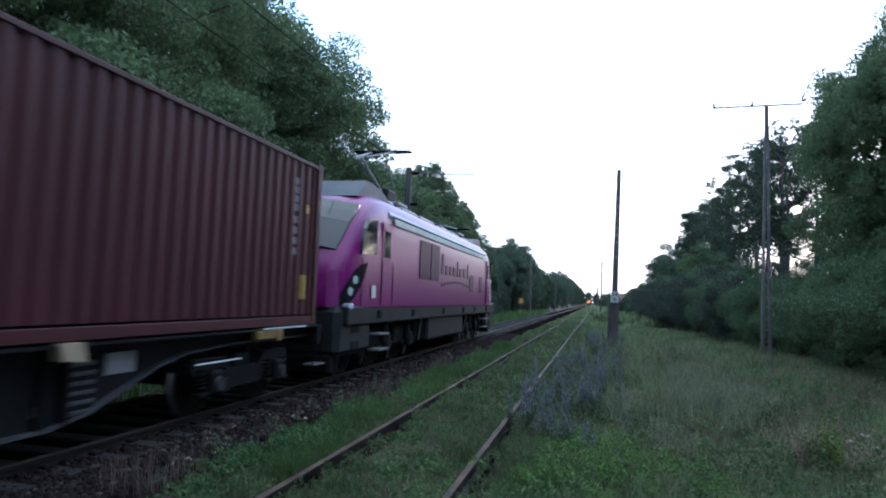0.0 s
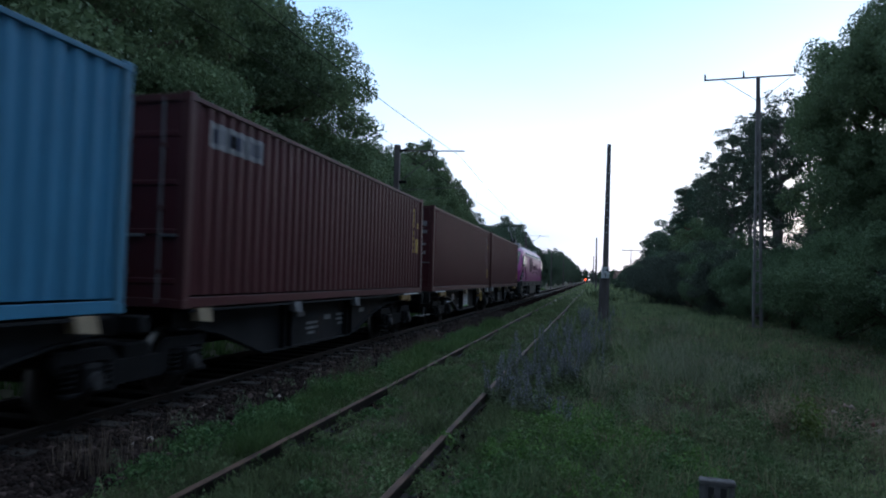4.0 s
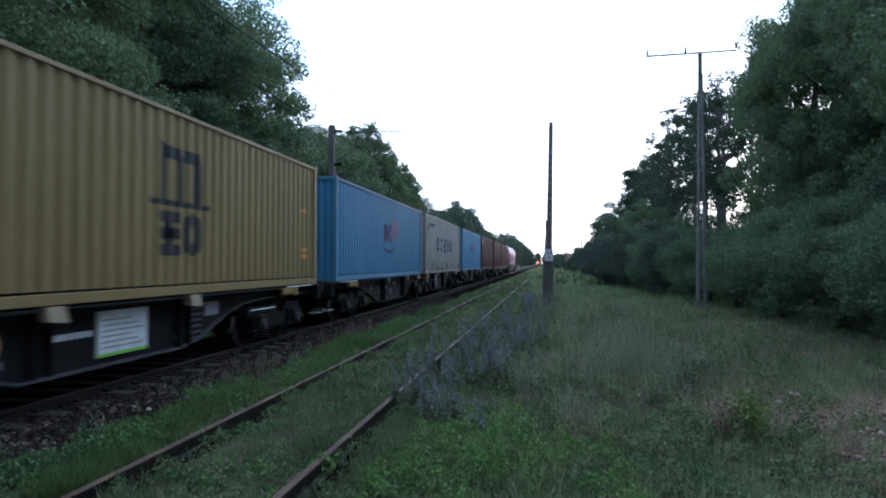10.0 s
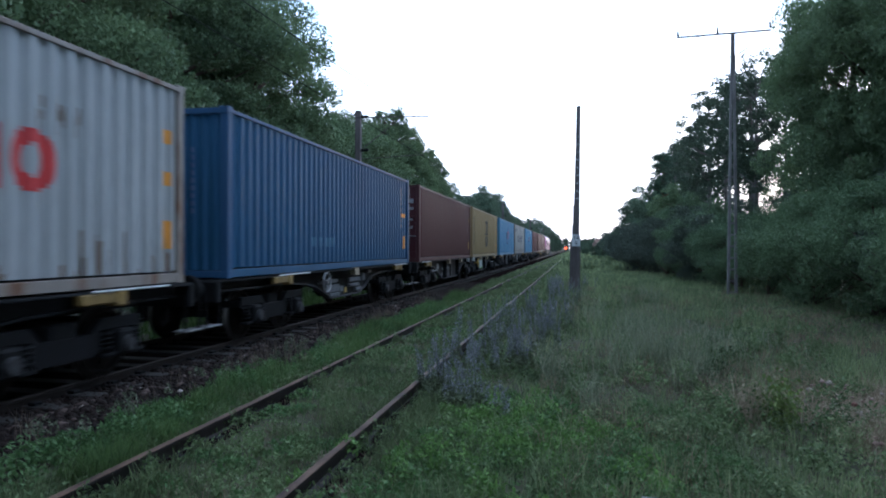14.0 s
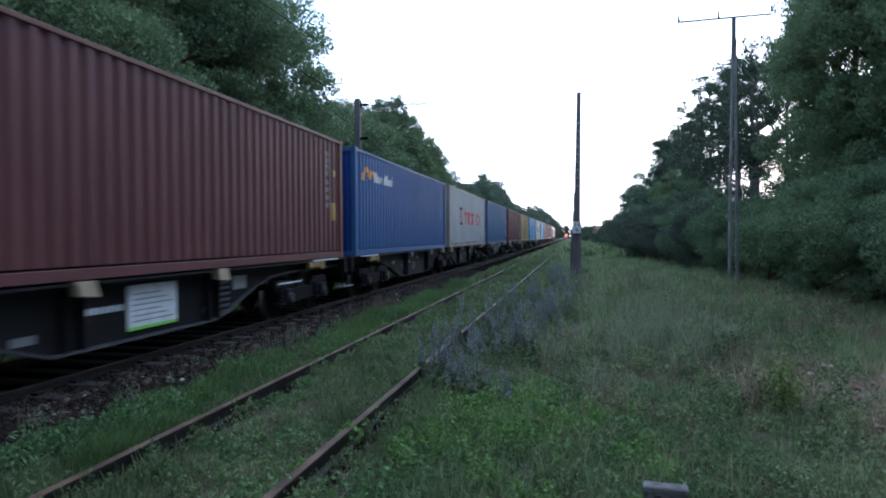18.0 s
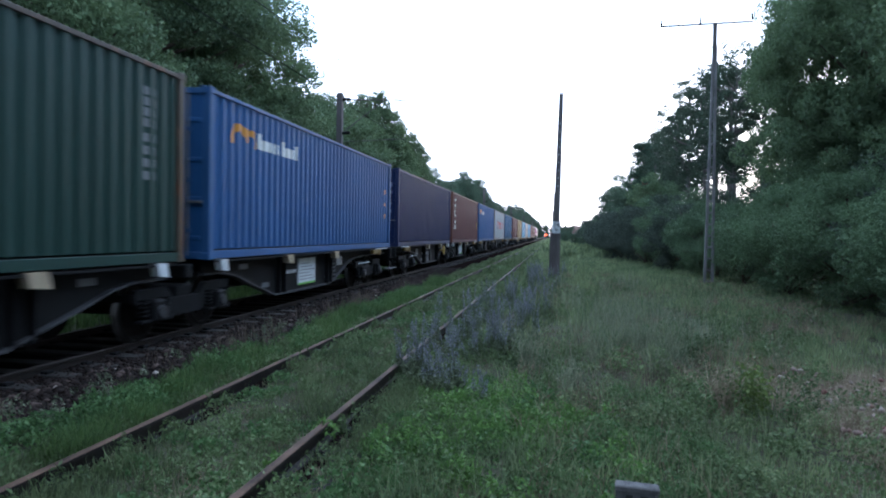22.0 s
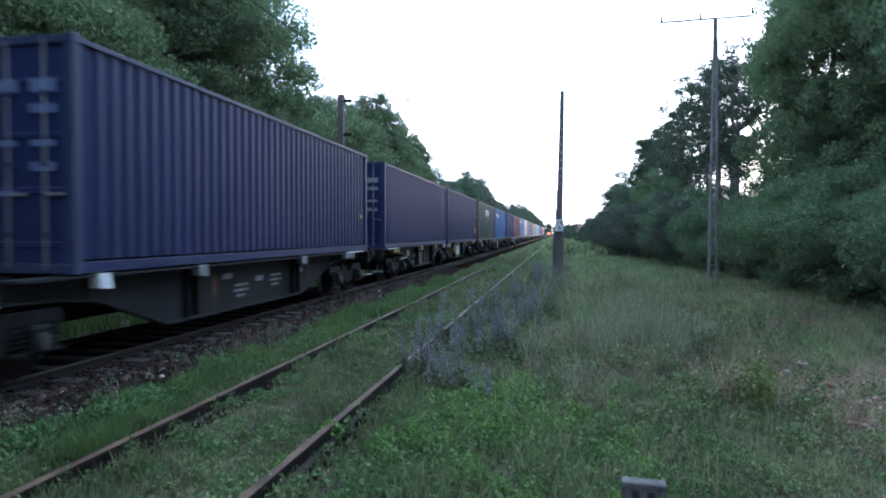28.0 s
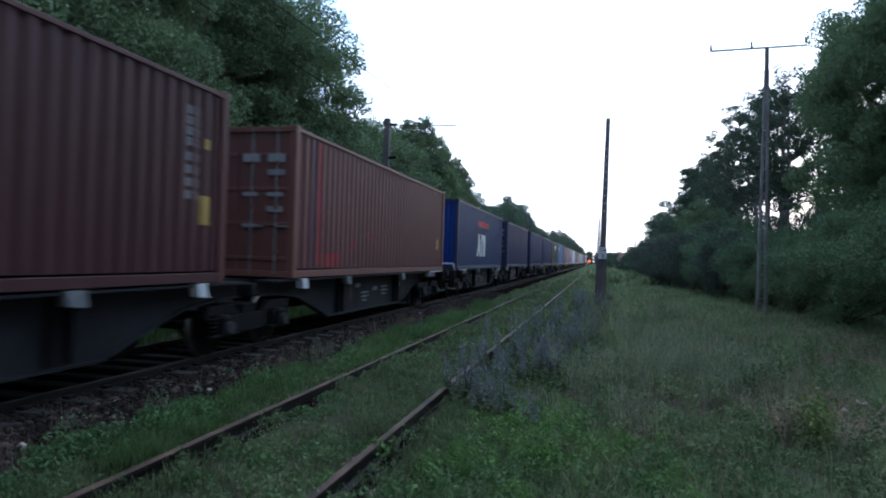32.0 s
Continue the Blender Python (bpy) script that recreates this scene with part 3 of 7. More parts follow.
def planted(protos, rows, group):
    """Copies of the prototypes at (x, y, height, which), each turned and scaled to its height."""
    rr = random.Random(len(rows))
    for x, y, h, k, *slim in rows:
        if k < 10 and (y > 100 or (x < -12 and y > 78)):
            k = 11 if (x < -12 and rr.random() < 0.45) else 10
        proto, ph = protos[k]
        s = h / ph
        w = s * rr.uniform(0.92, 1.1) * (slim[0] if slim else 1.0)
        z = float(ground_z(x, y))
        m = pose(x, y, z, 0, 0, rr.uniform(0, 360)) @ Matrix.Diagonal((w, w, s, 1))
        tagged(copy_thing(proto, m), group=group)


oak = (tree_thing("tree", "tall broadleaf tree with a dense dark green crown", "tree",
                  broadleaf(11, 15, 4.6, 2.2, 165, 88000, 0.14, bunch=0.235), M_LEAF, M_BARK), 15.0)
oak_b = (tree_thing("tree", "broadleaf tree with an uneven dark green crown", "tree",
                    broadleaf(12, 14, 4.2, 2.0, 150, 80000, 0.14, bunch=0.235), M_LEAF, M_BARK), 14.0)
narrow = (tree_thing("tree", "narrow pointed tree with a dense dark green crown", "tree",
                     broadleaf(13, 14, 3.1, 0.8, 230, 66000, 0.13, "cone"), M_LEAF, M_BARK), 14.0)
small = (tree_thing("tree", "small broadleaf tree with a light open crown", "tree",
                    broadleaf(14, 9, 2.8, 1.6, 60, 16000, 0.16), M_LEAF, M_BARK), 9.0)
pine_a = (tree_thing("pine_tree", "tall pine with a bare reddish trunk and open crown", "tree",
                     pine(15, 17, 3.0, 13000, 0.26), M_NEEDLE, M_PINEBARK), 17.0)
pine_b = (tree_thing("pine_tree", "tall slim pine with clumped needles", "tree",
                     pine(16, 16, 2.6, 11000, 0.26, 0.3), M_NEEDLE, M_PINEBARK), 16.0)
shrub = (tree_thing("shrub", "dense green shrub at the edge of the wood", "shrub",
                    broadleaf(17, 4, 2.3, 0.1, 90, 36000, 0.072, bunch=0.25), M_LEAFPALE, M_BARK), 4.0)
shrub_dark = (tree_thing("shrub", "dark green rounded shrub at the edge of the wood", "shrub",
                         broadleaf(18, 4, 2.2, 0.1, 70, 24000, 0.085), M_DARKBUSH, M_BARK), 4.0)
birch = (tree_thing("birch_tree", "slim birch with a pale trunk and hanging leaves", "tree",
                    broadleaf(19, 17, 2.6, 5.8, 95, 10500, 0.16, bunch=0.23, girth=85), M_ASPEN, M_GREYBARK), 17.0)
aspen = (tree_thing("aspen_tree", "slim aspen with a thin grey trunk and open crown", "tree",
                    broadleaf(20, 16, 2.2, 5.2, 85, 8800, 0.16, bunch=0.23, girth=85), M_ASPEN, M_GREYBARK), 16.0)
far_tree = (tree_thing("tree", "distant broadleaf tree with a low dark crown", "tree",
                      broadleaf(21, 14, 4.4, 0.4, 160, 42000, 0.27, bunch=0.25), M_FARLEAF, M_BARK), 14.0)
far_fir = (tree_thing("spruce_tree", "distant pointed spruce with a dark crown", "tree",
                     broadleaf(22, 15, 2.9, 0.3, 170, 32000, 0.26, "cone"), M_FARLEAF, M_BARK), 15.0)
PROTOS = [oak, oak_b, narrow, small, pine_a, pine_b, shrub, shrub_dark, birch, aspen, far_tree, far_fir]
HOME = [(-15.2, 28.6, 15.4), (-15, 22, 15), (-16, 53.0, 14.0), (-13.6, 39.5, 10.3), (14.6, 92, 15.5), (13.6, 100, 15.5), (8.9, 27, 4.2), (6.0, 60, 4.2), (12.5, 50, 16.8), (13.2, 54, 16.6), (-15.4, 128, 11.5), (-15.2, 142, 12.5)]
for (proto, ph), (x, y, h) in zip(PROTOS, HOME):
    proto.matrix_basis = pose(x, y, float(ground_z(x, y)), 0, 0, 20) @ Matrix.Diagonal((h / ph, h / ph, h / ph, 1))

LEFT_WOOD = [(-14.2, 14.5, 14.5, 0), (-14.6, 8, 14, 1), (-14.0, 2, 14, 0), (-20, 26, 17, 1), (-20, 17, 16, 0), (-20, 9, 15, 1), (-21, 34, 16, 0), (-18.5, 38, 11.5, 1), (-20, 43, 12, 1), (-19, 0, 15, 0),
             (-16, 43, 11.0, 1), (-15.5, 48, 11.4, 2), (-16.0, 58.0, 15.3, 2, 0.9), (-16, 50.5, 12.4, 2), (-15.5, 61.5, 14.2, 2), (-15.8, 65, 13.6, 2), (-15.5, 70, 13.4, 2), (-15.5, 75, 12.6, 2), (-15.5, 80, 12.4, 1),
             (-15, 85, 11.4, 3), (-15, 91, 10.6, 3), (-15.5, 99, 11.8, 1), (-15.5, 107, 15.0, 1), (-15.5, 112, 15.0, 2), (-15.5, 117, 14.6, 0), (-14.4, 109, 13.6, 10), (-14.8, 120, 14.4, 10), (-15, 124, 13.4, 1), (-15, 135, 12.6, 0),
             (-15, 148, 12.2, 1), (-15, 162, 12.2, 1), (-15, 180, 12.8, 1), (-14, 200, 13.8, 0), (-13.5, 222, 15, 2), (-13, 250, 15.4, 1), (-13, 285, 15.6, 0),
             (-15, 330, 14.5, 1), (-15, 385, 15, 0), (-15, 450, 16, 0), (-22, 48, 13, 0), (-22, 60, 15, 1), (-22, 74, 14, 0), (-22, 90, 11, 1), (-22, 112, 13, 0),
             (-22, 140, 11, 1), (-23, 175, 11, 0), (-23, 230, 13, 1), (-14, -6, 13, 1), (-18, -14, 15, 0), (-13.9, 104, 12.2, 10), (-13.6, 113, 13.4, 10), (-13.8, 127, 12.2, 10), (-13.4, 156, 11.6, 10), (-13.2, 190, 12.6, 10), (-12.6, 232, 13.4, 10), (-12.2, 262, 13.6, 10), (-11.6, 305, 13.6, 10), (-11.2, 350, 13.2, 10), (-10.6, 400, 13, 10)]
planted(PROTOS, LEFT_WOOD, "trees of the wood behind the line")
rr = random.Random(9)
LEFT_SHRUBS = [(-11.8 - rr.uniform(0, 1.6), y + rr.uniform(-1, 1), rr.uniform(1.6, 3.0), 6 + (i % 3 == 0)) for i, y in enumerate(list(range(2, 80, 4)) + list(range(84, 240, 9)))]
planted(PROTOS, LEFT_SHRUBS, "shrubs behind the line")
# trees at negative y are unseen, added to block sky light from behind
RIGHT_AND_UNSEEN_WOOD = [(13.8, 36, 17.4, 0, 0.80), (13.7, 31, 15.8, 1, 0.80), (15.2, 26, 16.4, 0, 0.85), (18.5, 34, 18, 1, 0.9), (14.6, 41, 16.5, 1, 0.76), (20, 62, 8, 3), (14.5, 20, 15, 1), (12.2, 57, 17.2, 8), (13.6, 60, 17, 9), (12.0, 47.5, 15.0, 9), (13.9, 48, 16, 8), (12.0, 63, 17, 9), (13.2, 66, 17, 8),
              (12.1, 70, 16.6, 9), (13, 75, 17, 8), (12.6, 82, 16, 9), (12.5, 88, 15.8, 8), (11.4, 66, 7, 6), (11.6, 78, 9, 3), (12, 96, 15.8, 5), (12.5, 108, 15.6, 4), (12, 122, 15.2, 1), 
              (12, 137, 11, 1), (11.5, 152, 10, 0), (11, 175, 9.4, 1), (11, 200, 9, 3), (11, 240, 8.6, 1), (12, 300, 9, 0),
              (9.4, 101, 8.6, 1), (9, 112, 7.8, 3), (16, 12, 15, 0), (14, 5, 15, 1), (11, -3, 14, 0), (13, -10, 16, 1), (8, -10, 15, 0), (4, -14, 15, 1), (0.5, -19, 15, 0), (9, -19, 17, 1), (3, -26, 17, 0), (-3, -34, 16, 1), (-12, -30, 16, 0), (-8, -48, 17, 1), (19, 30, 14, 1)]
planted(PROTOS, RIGHT_AND_UNSEEN_WOOD, "trees of the wood beside the meadow")
RIGHT_SHRUBS = [(9.6, 19.5, 3.6, 6), (9.3, 22.8, 4.0, 6), (11, 21, 4.6, 7), (9.5, 30.5, 4.1, 6), (9.2, 34, 4.0, 6), (8.7, 37.5, 3.9, 6), (8.8, 41.5, 4.0, 6), (8.2, 45, 4.2, 7),
                (7.6, 49, 4.0, 6), (7.0, 53, 4.3, 7), (6.4, 56.5, 4.4, 7), (5.9, 64.5, 4.4, 7), (6.2, 69, 4.2, 7), (6.0, 75, 4.5, 7), (6.0, 82, 4.6, 7), (6.4, 90, 5, 7), (6.8, 100, 5, 6),
                (7, 112, 5, 7), (7.2, 128, 5.2, 6), (7.4, 146, 5.4, 7), (7.6, 170, 5.6, 6), (7.8, 200, 6, 7), (9, 15.5, 3.2, 6), (9.0, 17.3, 3.4, 6), (10.2, 13.2, 3.8, 6), (11.4, 17.6, 4.8, 6), (11.8, 24, 5.2, 6), (11.9, 30.4, 5.2, 6), (13.2, 20.8, 5.6, 7), (13.8, 27.5, 5.6, 7), (11.5, 36, 4.8, 7), (11, 43, 5, 7), (10.6, 50, 5.4, 6),
                (10, 58, 5.6, 7), (9.5, 66, 5.6, 6), (9.4, 76, 5.4, 7), (9.5, 88, 5.6, 6), (12, 26, 5, 7)]
planted(PROTOS, RIGHT_SHRUBS, "shrubs at the edge of the meadow")
FAR = [(-48 + i * 5.2, 470 + 18 * math.sin(i * 2.1), 10.2 + 1.6 * math.sin(i * 1.7), (6, 7)[i % 2]) for i in range(26)] + [(-50 + i * 4.1, 445 + 8 * math.sin(i * 1.3), 5.5 + math.sin(i * 2.3), (7, 6)[i % 2]) for i in range(30)] + [(2.2, 150, 3.0, 6), (3.8, 128, 3.4, 6), (3.0, 182, 4.2, 7), (1.2, 215, 4.4, 6), (4.4, 108, 2.6, 7), (1.0, 260, 5, 6), (5, 240, 5, 7), (-0.5, 320, 6, 6), (4, 300, 6, 7)] + [(3.0, 318, 8.4, 6), (5.6, 330, 9.0, 6), (8.6, 325, 9.2, 6), (11.5, 335, 8.2, 6)] + [(13 + i * 5, 290 + 8 * i, 7.5 + math.sin(i * 2), (6, 3)[i % 2]) for i in range(6)]
planted(PROTOS, FAR, "far row of trees")


# ---- grass and weeds ----
def blades(x, y, h, w, r, lean=0.35):
    """Bent grass blades of two quads each."""
    n = len(x)
    z = ground_z(x, y) - 0.01
    a = r.uniform(0, 6.283, n)
    side = np.stack([np.cos(a), np.sin(a), np.zeros(n)], 1) * w[:, None]
    b = r.uniform(0, 6.283, n)
    tip = np.stack([np.cos(b), np.sin(b), np.zeros(n)], 1) * (h * r.uniform(0.1, 1.0, n) * lean)[:, None]
    p = np.stack([x, y, z], 1)
    up = np.array([0, 0, 1.0])
    m1 = p + tip * 0.3 + up * (h * 0.55)[:, None]
    m2 = p + tip + up * h[:, None]
    v = np.stack([p - side, p + side, m1 + side * 0.8, m1 - side * 0.8, m2 + side * 0.15, m2 - side * 0.15], 1).reshape(-1, 3)
    i = 6 * np.arange(n)[:, None]
    f = np.concatenate([i + np.array([[0, 1, 2, 3]]), i + np.array([[3, 2, 4, 5]])], 0)
    return v, f


def field(n, x0, x1, y0, y1, seed, power=2.0, tuft=14):
    """Places for blades, in tufts, thicker near the standpoint and in drifts; also a height factor for each tuft."""
    r = np.random.default_rng(seed)
    m = n // tuft
    k = m * 3
    x, y = r.uniform(x0, x1, k), y0 + (y1 - y0) * r.uniform(0, 1, k) ** power
    q = seed * 1.37
    drift = 0.5 + 0.32 * np.sin(1.7 * x + q + 0.6 * np.sin(2.1 * y)) * np.sin(1.1 * y + 1.3 * np.sin(0.9 * x + q)) + 0.26 * np.sin(0.8 * x - q) * np.sin(0.55 * y + q)
    drift += 0.34 * np.sin(5.3 * x + q + 1.4 * np.sin(3.1 * y)) * np.sin(4.3 * y - q + 1.2 * np.sin(2.7 * x))
    drift = np.clip(drift, 0, 1)
    keep = r.uniform(0, 1, k) < 0.06 + 0.94 * drift ** 1.6
    x, y, d = x[keep][:m], y[keep][:m], drift[keep][:m]
    tall = r.uniform(0.55, 1.25, len(x)) * (0.4 + 0.95 * d)
    x, y, tall = np.repeat(x, tuft), np.repeat(y, tuft), np.repeat(tall, tuft)
    s = 0.07 * (1 + np.maximum(0, y - 8) / 25)
    return x + r.normal(0, 1, len(x)) * s, y + r.normal(0, 1, len(x)) * s, tall, r


def grass(name, label, n, x0, x1, y0, y1, h, w, mat, seed, power=2.0, lean=0.5, clear=None):
    x, y, tall, r = field(n, x0, x1, y0, y1, seed, power)
    if clear is not None:
        k = clear(x, y)
        x, y, tall = x[k], y[k], tall[k]
    far = 1 + np.maximum(0, y - 8) / 14
    v, f = blades(x, y, r.uniform(*h, len(x)) * tall * np.minimum(1.25, 0.9 + far * 0.1), r.uniform(*w, len(x)) * far, r, lean)
    return tagged(new(name, mesh_of(name, v, f, [mat])), label, "grass", kind="stuff")


RAILS = (SIDING_X - GAUGE / 2, SIDING_X + GAUGE / 2)


def off_rails(x, y):
    """True away from the rails and the open groove on their meadow side, which weeds close here and there."""
    ok = np.ones(len(x), bool)
    for q in RAILS:
        wide = 0.03 + 0.13 * (np.sin(2.3 * y + 3 * q) * np.sin(0.83 * y + q) > -0.08)
        ok &= (x < q - 0.04) | (x > q + wide)
    ok &= x > np.where(y < 5.5, -4.2, -4.45) - 0.14 * np.sin(1.7 * y) * np.sin(0.6 * y + 1)
    return ok



def bare(x, y):
    return ((x - 4.3) / 1.6) ** 2 + ((y - 8.2) / 2.7) ** 2 > 1 + 0.5 * np.sin(5 * x) * np.sin(4 * y)


def herbs(name, label, n, x0, x1, y0, y1, h, leaf, mat, seed, power=2.0, clear=None, slim=0.42):
    """A carpet of small leafy herbs in tufts."""
    x, y, tall, r = field(n, x0, x1, y0, y1, seed, power, 16)
    if clear is not None:
        k = clear(x, y)
        x, y, tall = x[k], y[k], tall[k]
    far = 1 + np.maximum(0, y - 6) / 11
    z = ground_z(x, y) + h * tall * r.uniform(0.05, 1.0, len(x)) ** 1.2
    v, f = leaf_arrays(np.stack([x, y, z], 1), leaf * far, r, slim, -0.55)
    return tagged(new(name, mesh_of(name, v, f, [mat])), label, "weeds", kind="stuff")


grass("grass", "short green grass between and beside the siding rails", 85000, -4.55, -1.2, 2.8, 55, (0.04, 0.16), (0.0024, 0.0052), M_GRASSDARK, 21, 2.1, 0.7, clear=off_rails)
grass("ballast_edge_grass", "fresh green grass along the foot of the ballast", 24000, -4.5, -3.6, 4.4, 24, (0.10, 0.27), (0.002, 0.0042), M_FRESHGRASS, 30, 1.6, 0.7, clear=off_rails)
grass("meadow_grass", "uneven green meadow grass", 95000, -1.6, 12, 2.8, 70, (0.06, 0.24), (0.0032, 0.0068), M_GRASS, 22, 1.75, 0.65, clear=lambda x, y: bare(x, y) & off_rails(x, y))
grass("long_grass", "tall pale grass stalks going to seed", 1300, -0.5, 4.2, 7.5, 28, (0.3, 0.58), (0.0034, 0.005), M_GRASSLONG, 23, 1.5, 0.7, clear=bare)
grass("verge_grass", "bright grass on the far side of the line", 30000, -13, -8.7, -2, 110, (0.15, 0.42), (0.008, 0.014), M_FRESHGRASS, 24, 1.3)
grass("tan_grass", "tan dead grass among the green", 22000, -0.6, 8.5, 4.2, 34, (0.08, 0.24), (0.003, 0.0055), M_TAN, 28, 1.5, 0.9, clear=bare)
grass("siding_straw", "pale dead straw lying between the siding rails", 9000, -4.5, -1.3, 3, 30, (0.04, 0.14), (0.002, 0.004), M_TAN, 29, 1.5, 1.4, clear=off_rails)
grass("tall_grass", "tall soft green grass in the meadow", 5000, -0.7, 5.5, 7.0, 40, (0.22, 0.45), (0.004, 0.007), M_GRASS, 36, 1.4, 0.5, clear=bare)
grass("tan_patch_grass", "tan trampled grass round the bare soil", 22000, 2.4, 6.0, 4.6, 12, (0.04, 0.2), (0.002, 0.0045), M_TAN, 37, 1.2, 1.2)
grass("standpoint_grass", "short trampled grass around the standpoint", 22000, -4.5, 7, -7, 3.2, (0.04, 0.14), (0.003, 0.006), M_GRASS, 39, 1.0, clear=off_rails)
grass("dry_grass", "bleached dry grass lying over bare soil", 16000, 2.8, 6.2, 6.4, 11.5, (0.06, 0.24), (0.002, 0.0035), M_DRY, 25, 1.2, 1.4)
grass("far_grass", "rough grass along the siding in the distance", 16000, -1.2, 8, 60, 220, (0.3, 0.6), (0.02, 0.035), M_GRASS, 26, 1.5)
grass("far_siding_grass", "rough grass over the siding in the distance", 14000, -4.5, -1.2, 48, 260, (0.05, 0.13), (0.012, 0.022), M_GRASS, 43, 1.5, 0.6, clear=off_rails)
grass("dead_stalks", "grey dead stalks standing on the ballast edge", 900, -5.2, -4.5, 3.5, 20, (0.15, 0.42), (0.002, 0.0035), M_LITTER, 27, 1.3, 0.4)
herbs("siding_herbs", "low leafy herbs between the siding rails", 42000, -4.6, -1.15, 2.8, 45, 0.13, 0.036, M_HERB, 61, 1.9, off_rails)
herbs("meadow_herbs", "low leafy herbs covering the meadow", 36000, -1.3, 9, 6, 50, 0.17, 0.038, M_HERB, 62, 1.7, bare)
herbs("near_herbs", "low leafy herbs near the marker stone", 36000, -1.35, 4.6, 2.9, 11, 0.19, 0.042, M_HERB, 64, 1.25, bare)
herbs("brown_patch_litter", "reddish brown dead stalks and leaves in the meadow", 9000, 0.2, 2.3, 6.6, 11, 0.14, 0.035, M_LITTER, 65, 1.0, bare, 0.2)
herbs("plant_litter", "brown dry plant litter on the ground", 34000, -4.9, 7, 2.8, 26, 0.05, 0.035, M_LITTER, 63, 1.7, off_rails, 0.25)
for rail_x, seed in ((-3.47, 71), (-1.965, 72)):
    herbs("rail_weeds", "weeds growing against the rusty siding rail", 6000, rail_x - 0.24, rail_x + 0.3, 3, 26, 0.15, 0.036, M_HERB, seed, 1.5, off_rails)


def weed_leaves(name, label, patches, mat, leaf, seed):
    r = np.random.default_rng(seed)
    pts = []
    for x, y, rad, h, n in patches:
        a, d = r.uniform(0, 6.28, n), rad * r.uniform(0, 1, n) ** 0.6
        px, py = x + np.cos(a) * d, y + np.sin(a) * d
        top = h * (1 - 0.6 * (d / rad) ** 2)
        pts.append(np.stack([px, py, ground_z(px, py) + top * r.uniform(0.15, 1, n)], 1))
    v, f = leaf_arrays(np.concatenate(pts), leaf, r, 0.4, -0.4)
    return tagged(new(name, mesh_of(name, v, f, [mat])), label, "weeds", kind="stuff")


rp = random.Random(4)
weed_leaves("low_weeds", "low bright green leafy weeds", [(rp.uniform(-1.5, 1.5), 3.4 + 4.6 * rp.random() ** 1.2, rp.uniform(0.12, 0.42), rp.uniform(0.08, 0.24), 300) for i in range(75)], M_WEED, 0.05, 31)
weed_leaves("trackside_weeds", "leafy green weeds along the ballast edge",
            [(rp.uniform(-4.55, -3.75), rp.uniform(3.5, 20), rp.uniform(0.15, 0.4), rp.uniform(0.12, 0.34), 300) for i in range(46)]
            + [(rp.uniform(-3.2, -2.1), rp.uniform(3.2, 16), rp.uniform(0.12, 0.3), rp.uniform(0.06, 0.15), 180) for i in range(40)], M_WEED, 0.05, 32)
weed_leaves("siding_weeds", "small leafy weeds between the siding rails", [(rp.uniform(-4.4, -1.5), 3.2 + 15 * rp.random() ** 1.5, rp.uniform(0.05, 0.15), rp.uniform(0.1, 0.22), 80) for i in range(230)], M_HERB, 0.045, 41)
weed_leaves("ballast_weeds", "grey-green weeds on the ballast shoulder", [(rp.uniform(-5.3, -4.5), 3.8 + 9 * rp.random(), rp.uniform(0.05, 0.14), rp.uniform(0.15, 0.38), 70) for i in range(30)], M_STEM, 0.045, 42)
weed_leaves("meadow_weeds", "mixed green weeds in the meadow", [(rp.uniform(0, 4.5), rp.uniform(4.2, 12), rp.uniform(0.15, 0.4), rp.uniform(0.12, 0.35), 240) for i in range(46)], M_GRASS, 0.05, 33)
weed_leaves("tall_weeds", "dark green tall weeds in clumps across the meadow", [(rp.uniform(-0.4, 5.5), rp.uniform(6.5, 22), rp.uniform(0.12, 0.34), rp.uniform(0.25, 0.55), 230) for i in range(90)], M_HERB, 0.06, 38)


weed_leaves("nettles", "fresh bright green nettles in a low patch", [(-0.5 + rp.gauss(0, 0.55), 6.15 + rp.gauss(0, 0.8), rp.uniform(0.08, 0.2), rp.uniform(0.12, 0.28), 140) for i in range(125)], M_FRESH, 0.05, 34)
weed_leaves("ballast_foot_weeds", "fresh green weeds at the foot of the ballast", [(-4.35 + rp.gauss(0, 0.22), rp.uniform(4.5, 9.5), rp.uniform(0.12, 0.28), rp.uniform(0.12, 0.26), 170) for i in range(28)], M_WEED, 0.055, 35)


def tuft(name, label, x, y, n, h, rad, mat, seed, w=(0.0038, 0.0065), lean=0.7):
    """One clump of stalks that spread from a common foot."""
    r = np.random.default_rng(seed)
    px, py = x + r.normal(0, rad, n), y + r.normal(0, rad, n)
    v, f = blades(px, py, r.uniform(*h, n), r.uniform(*w, n), r, lean)
    tips = v.reshape(n, 6, 3)[::2, 4]
    heads = np.concatenate([tips + r.normal(0, 0.012, tips.shape) - (0, 0, 0.03 * k) for k in range(4)])
    hv, hf = leaf_arrays(heads, 0.05, r, 0.25, 0.8)
    v, f = join_arrays([(v, f), (hv, hf)])
    return tagged(new(name, mesh_of(name, v, f, [mat])), label, "grass tuft", kind="stuff")


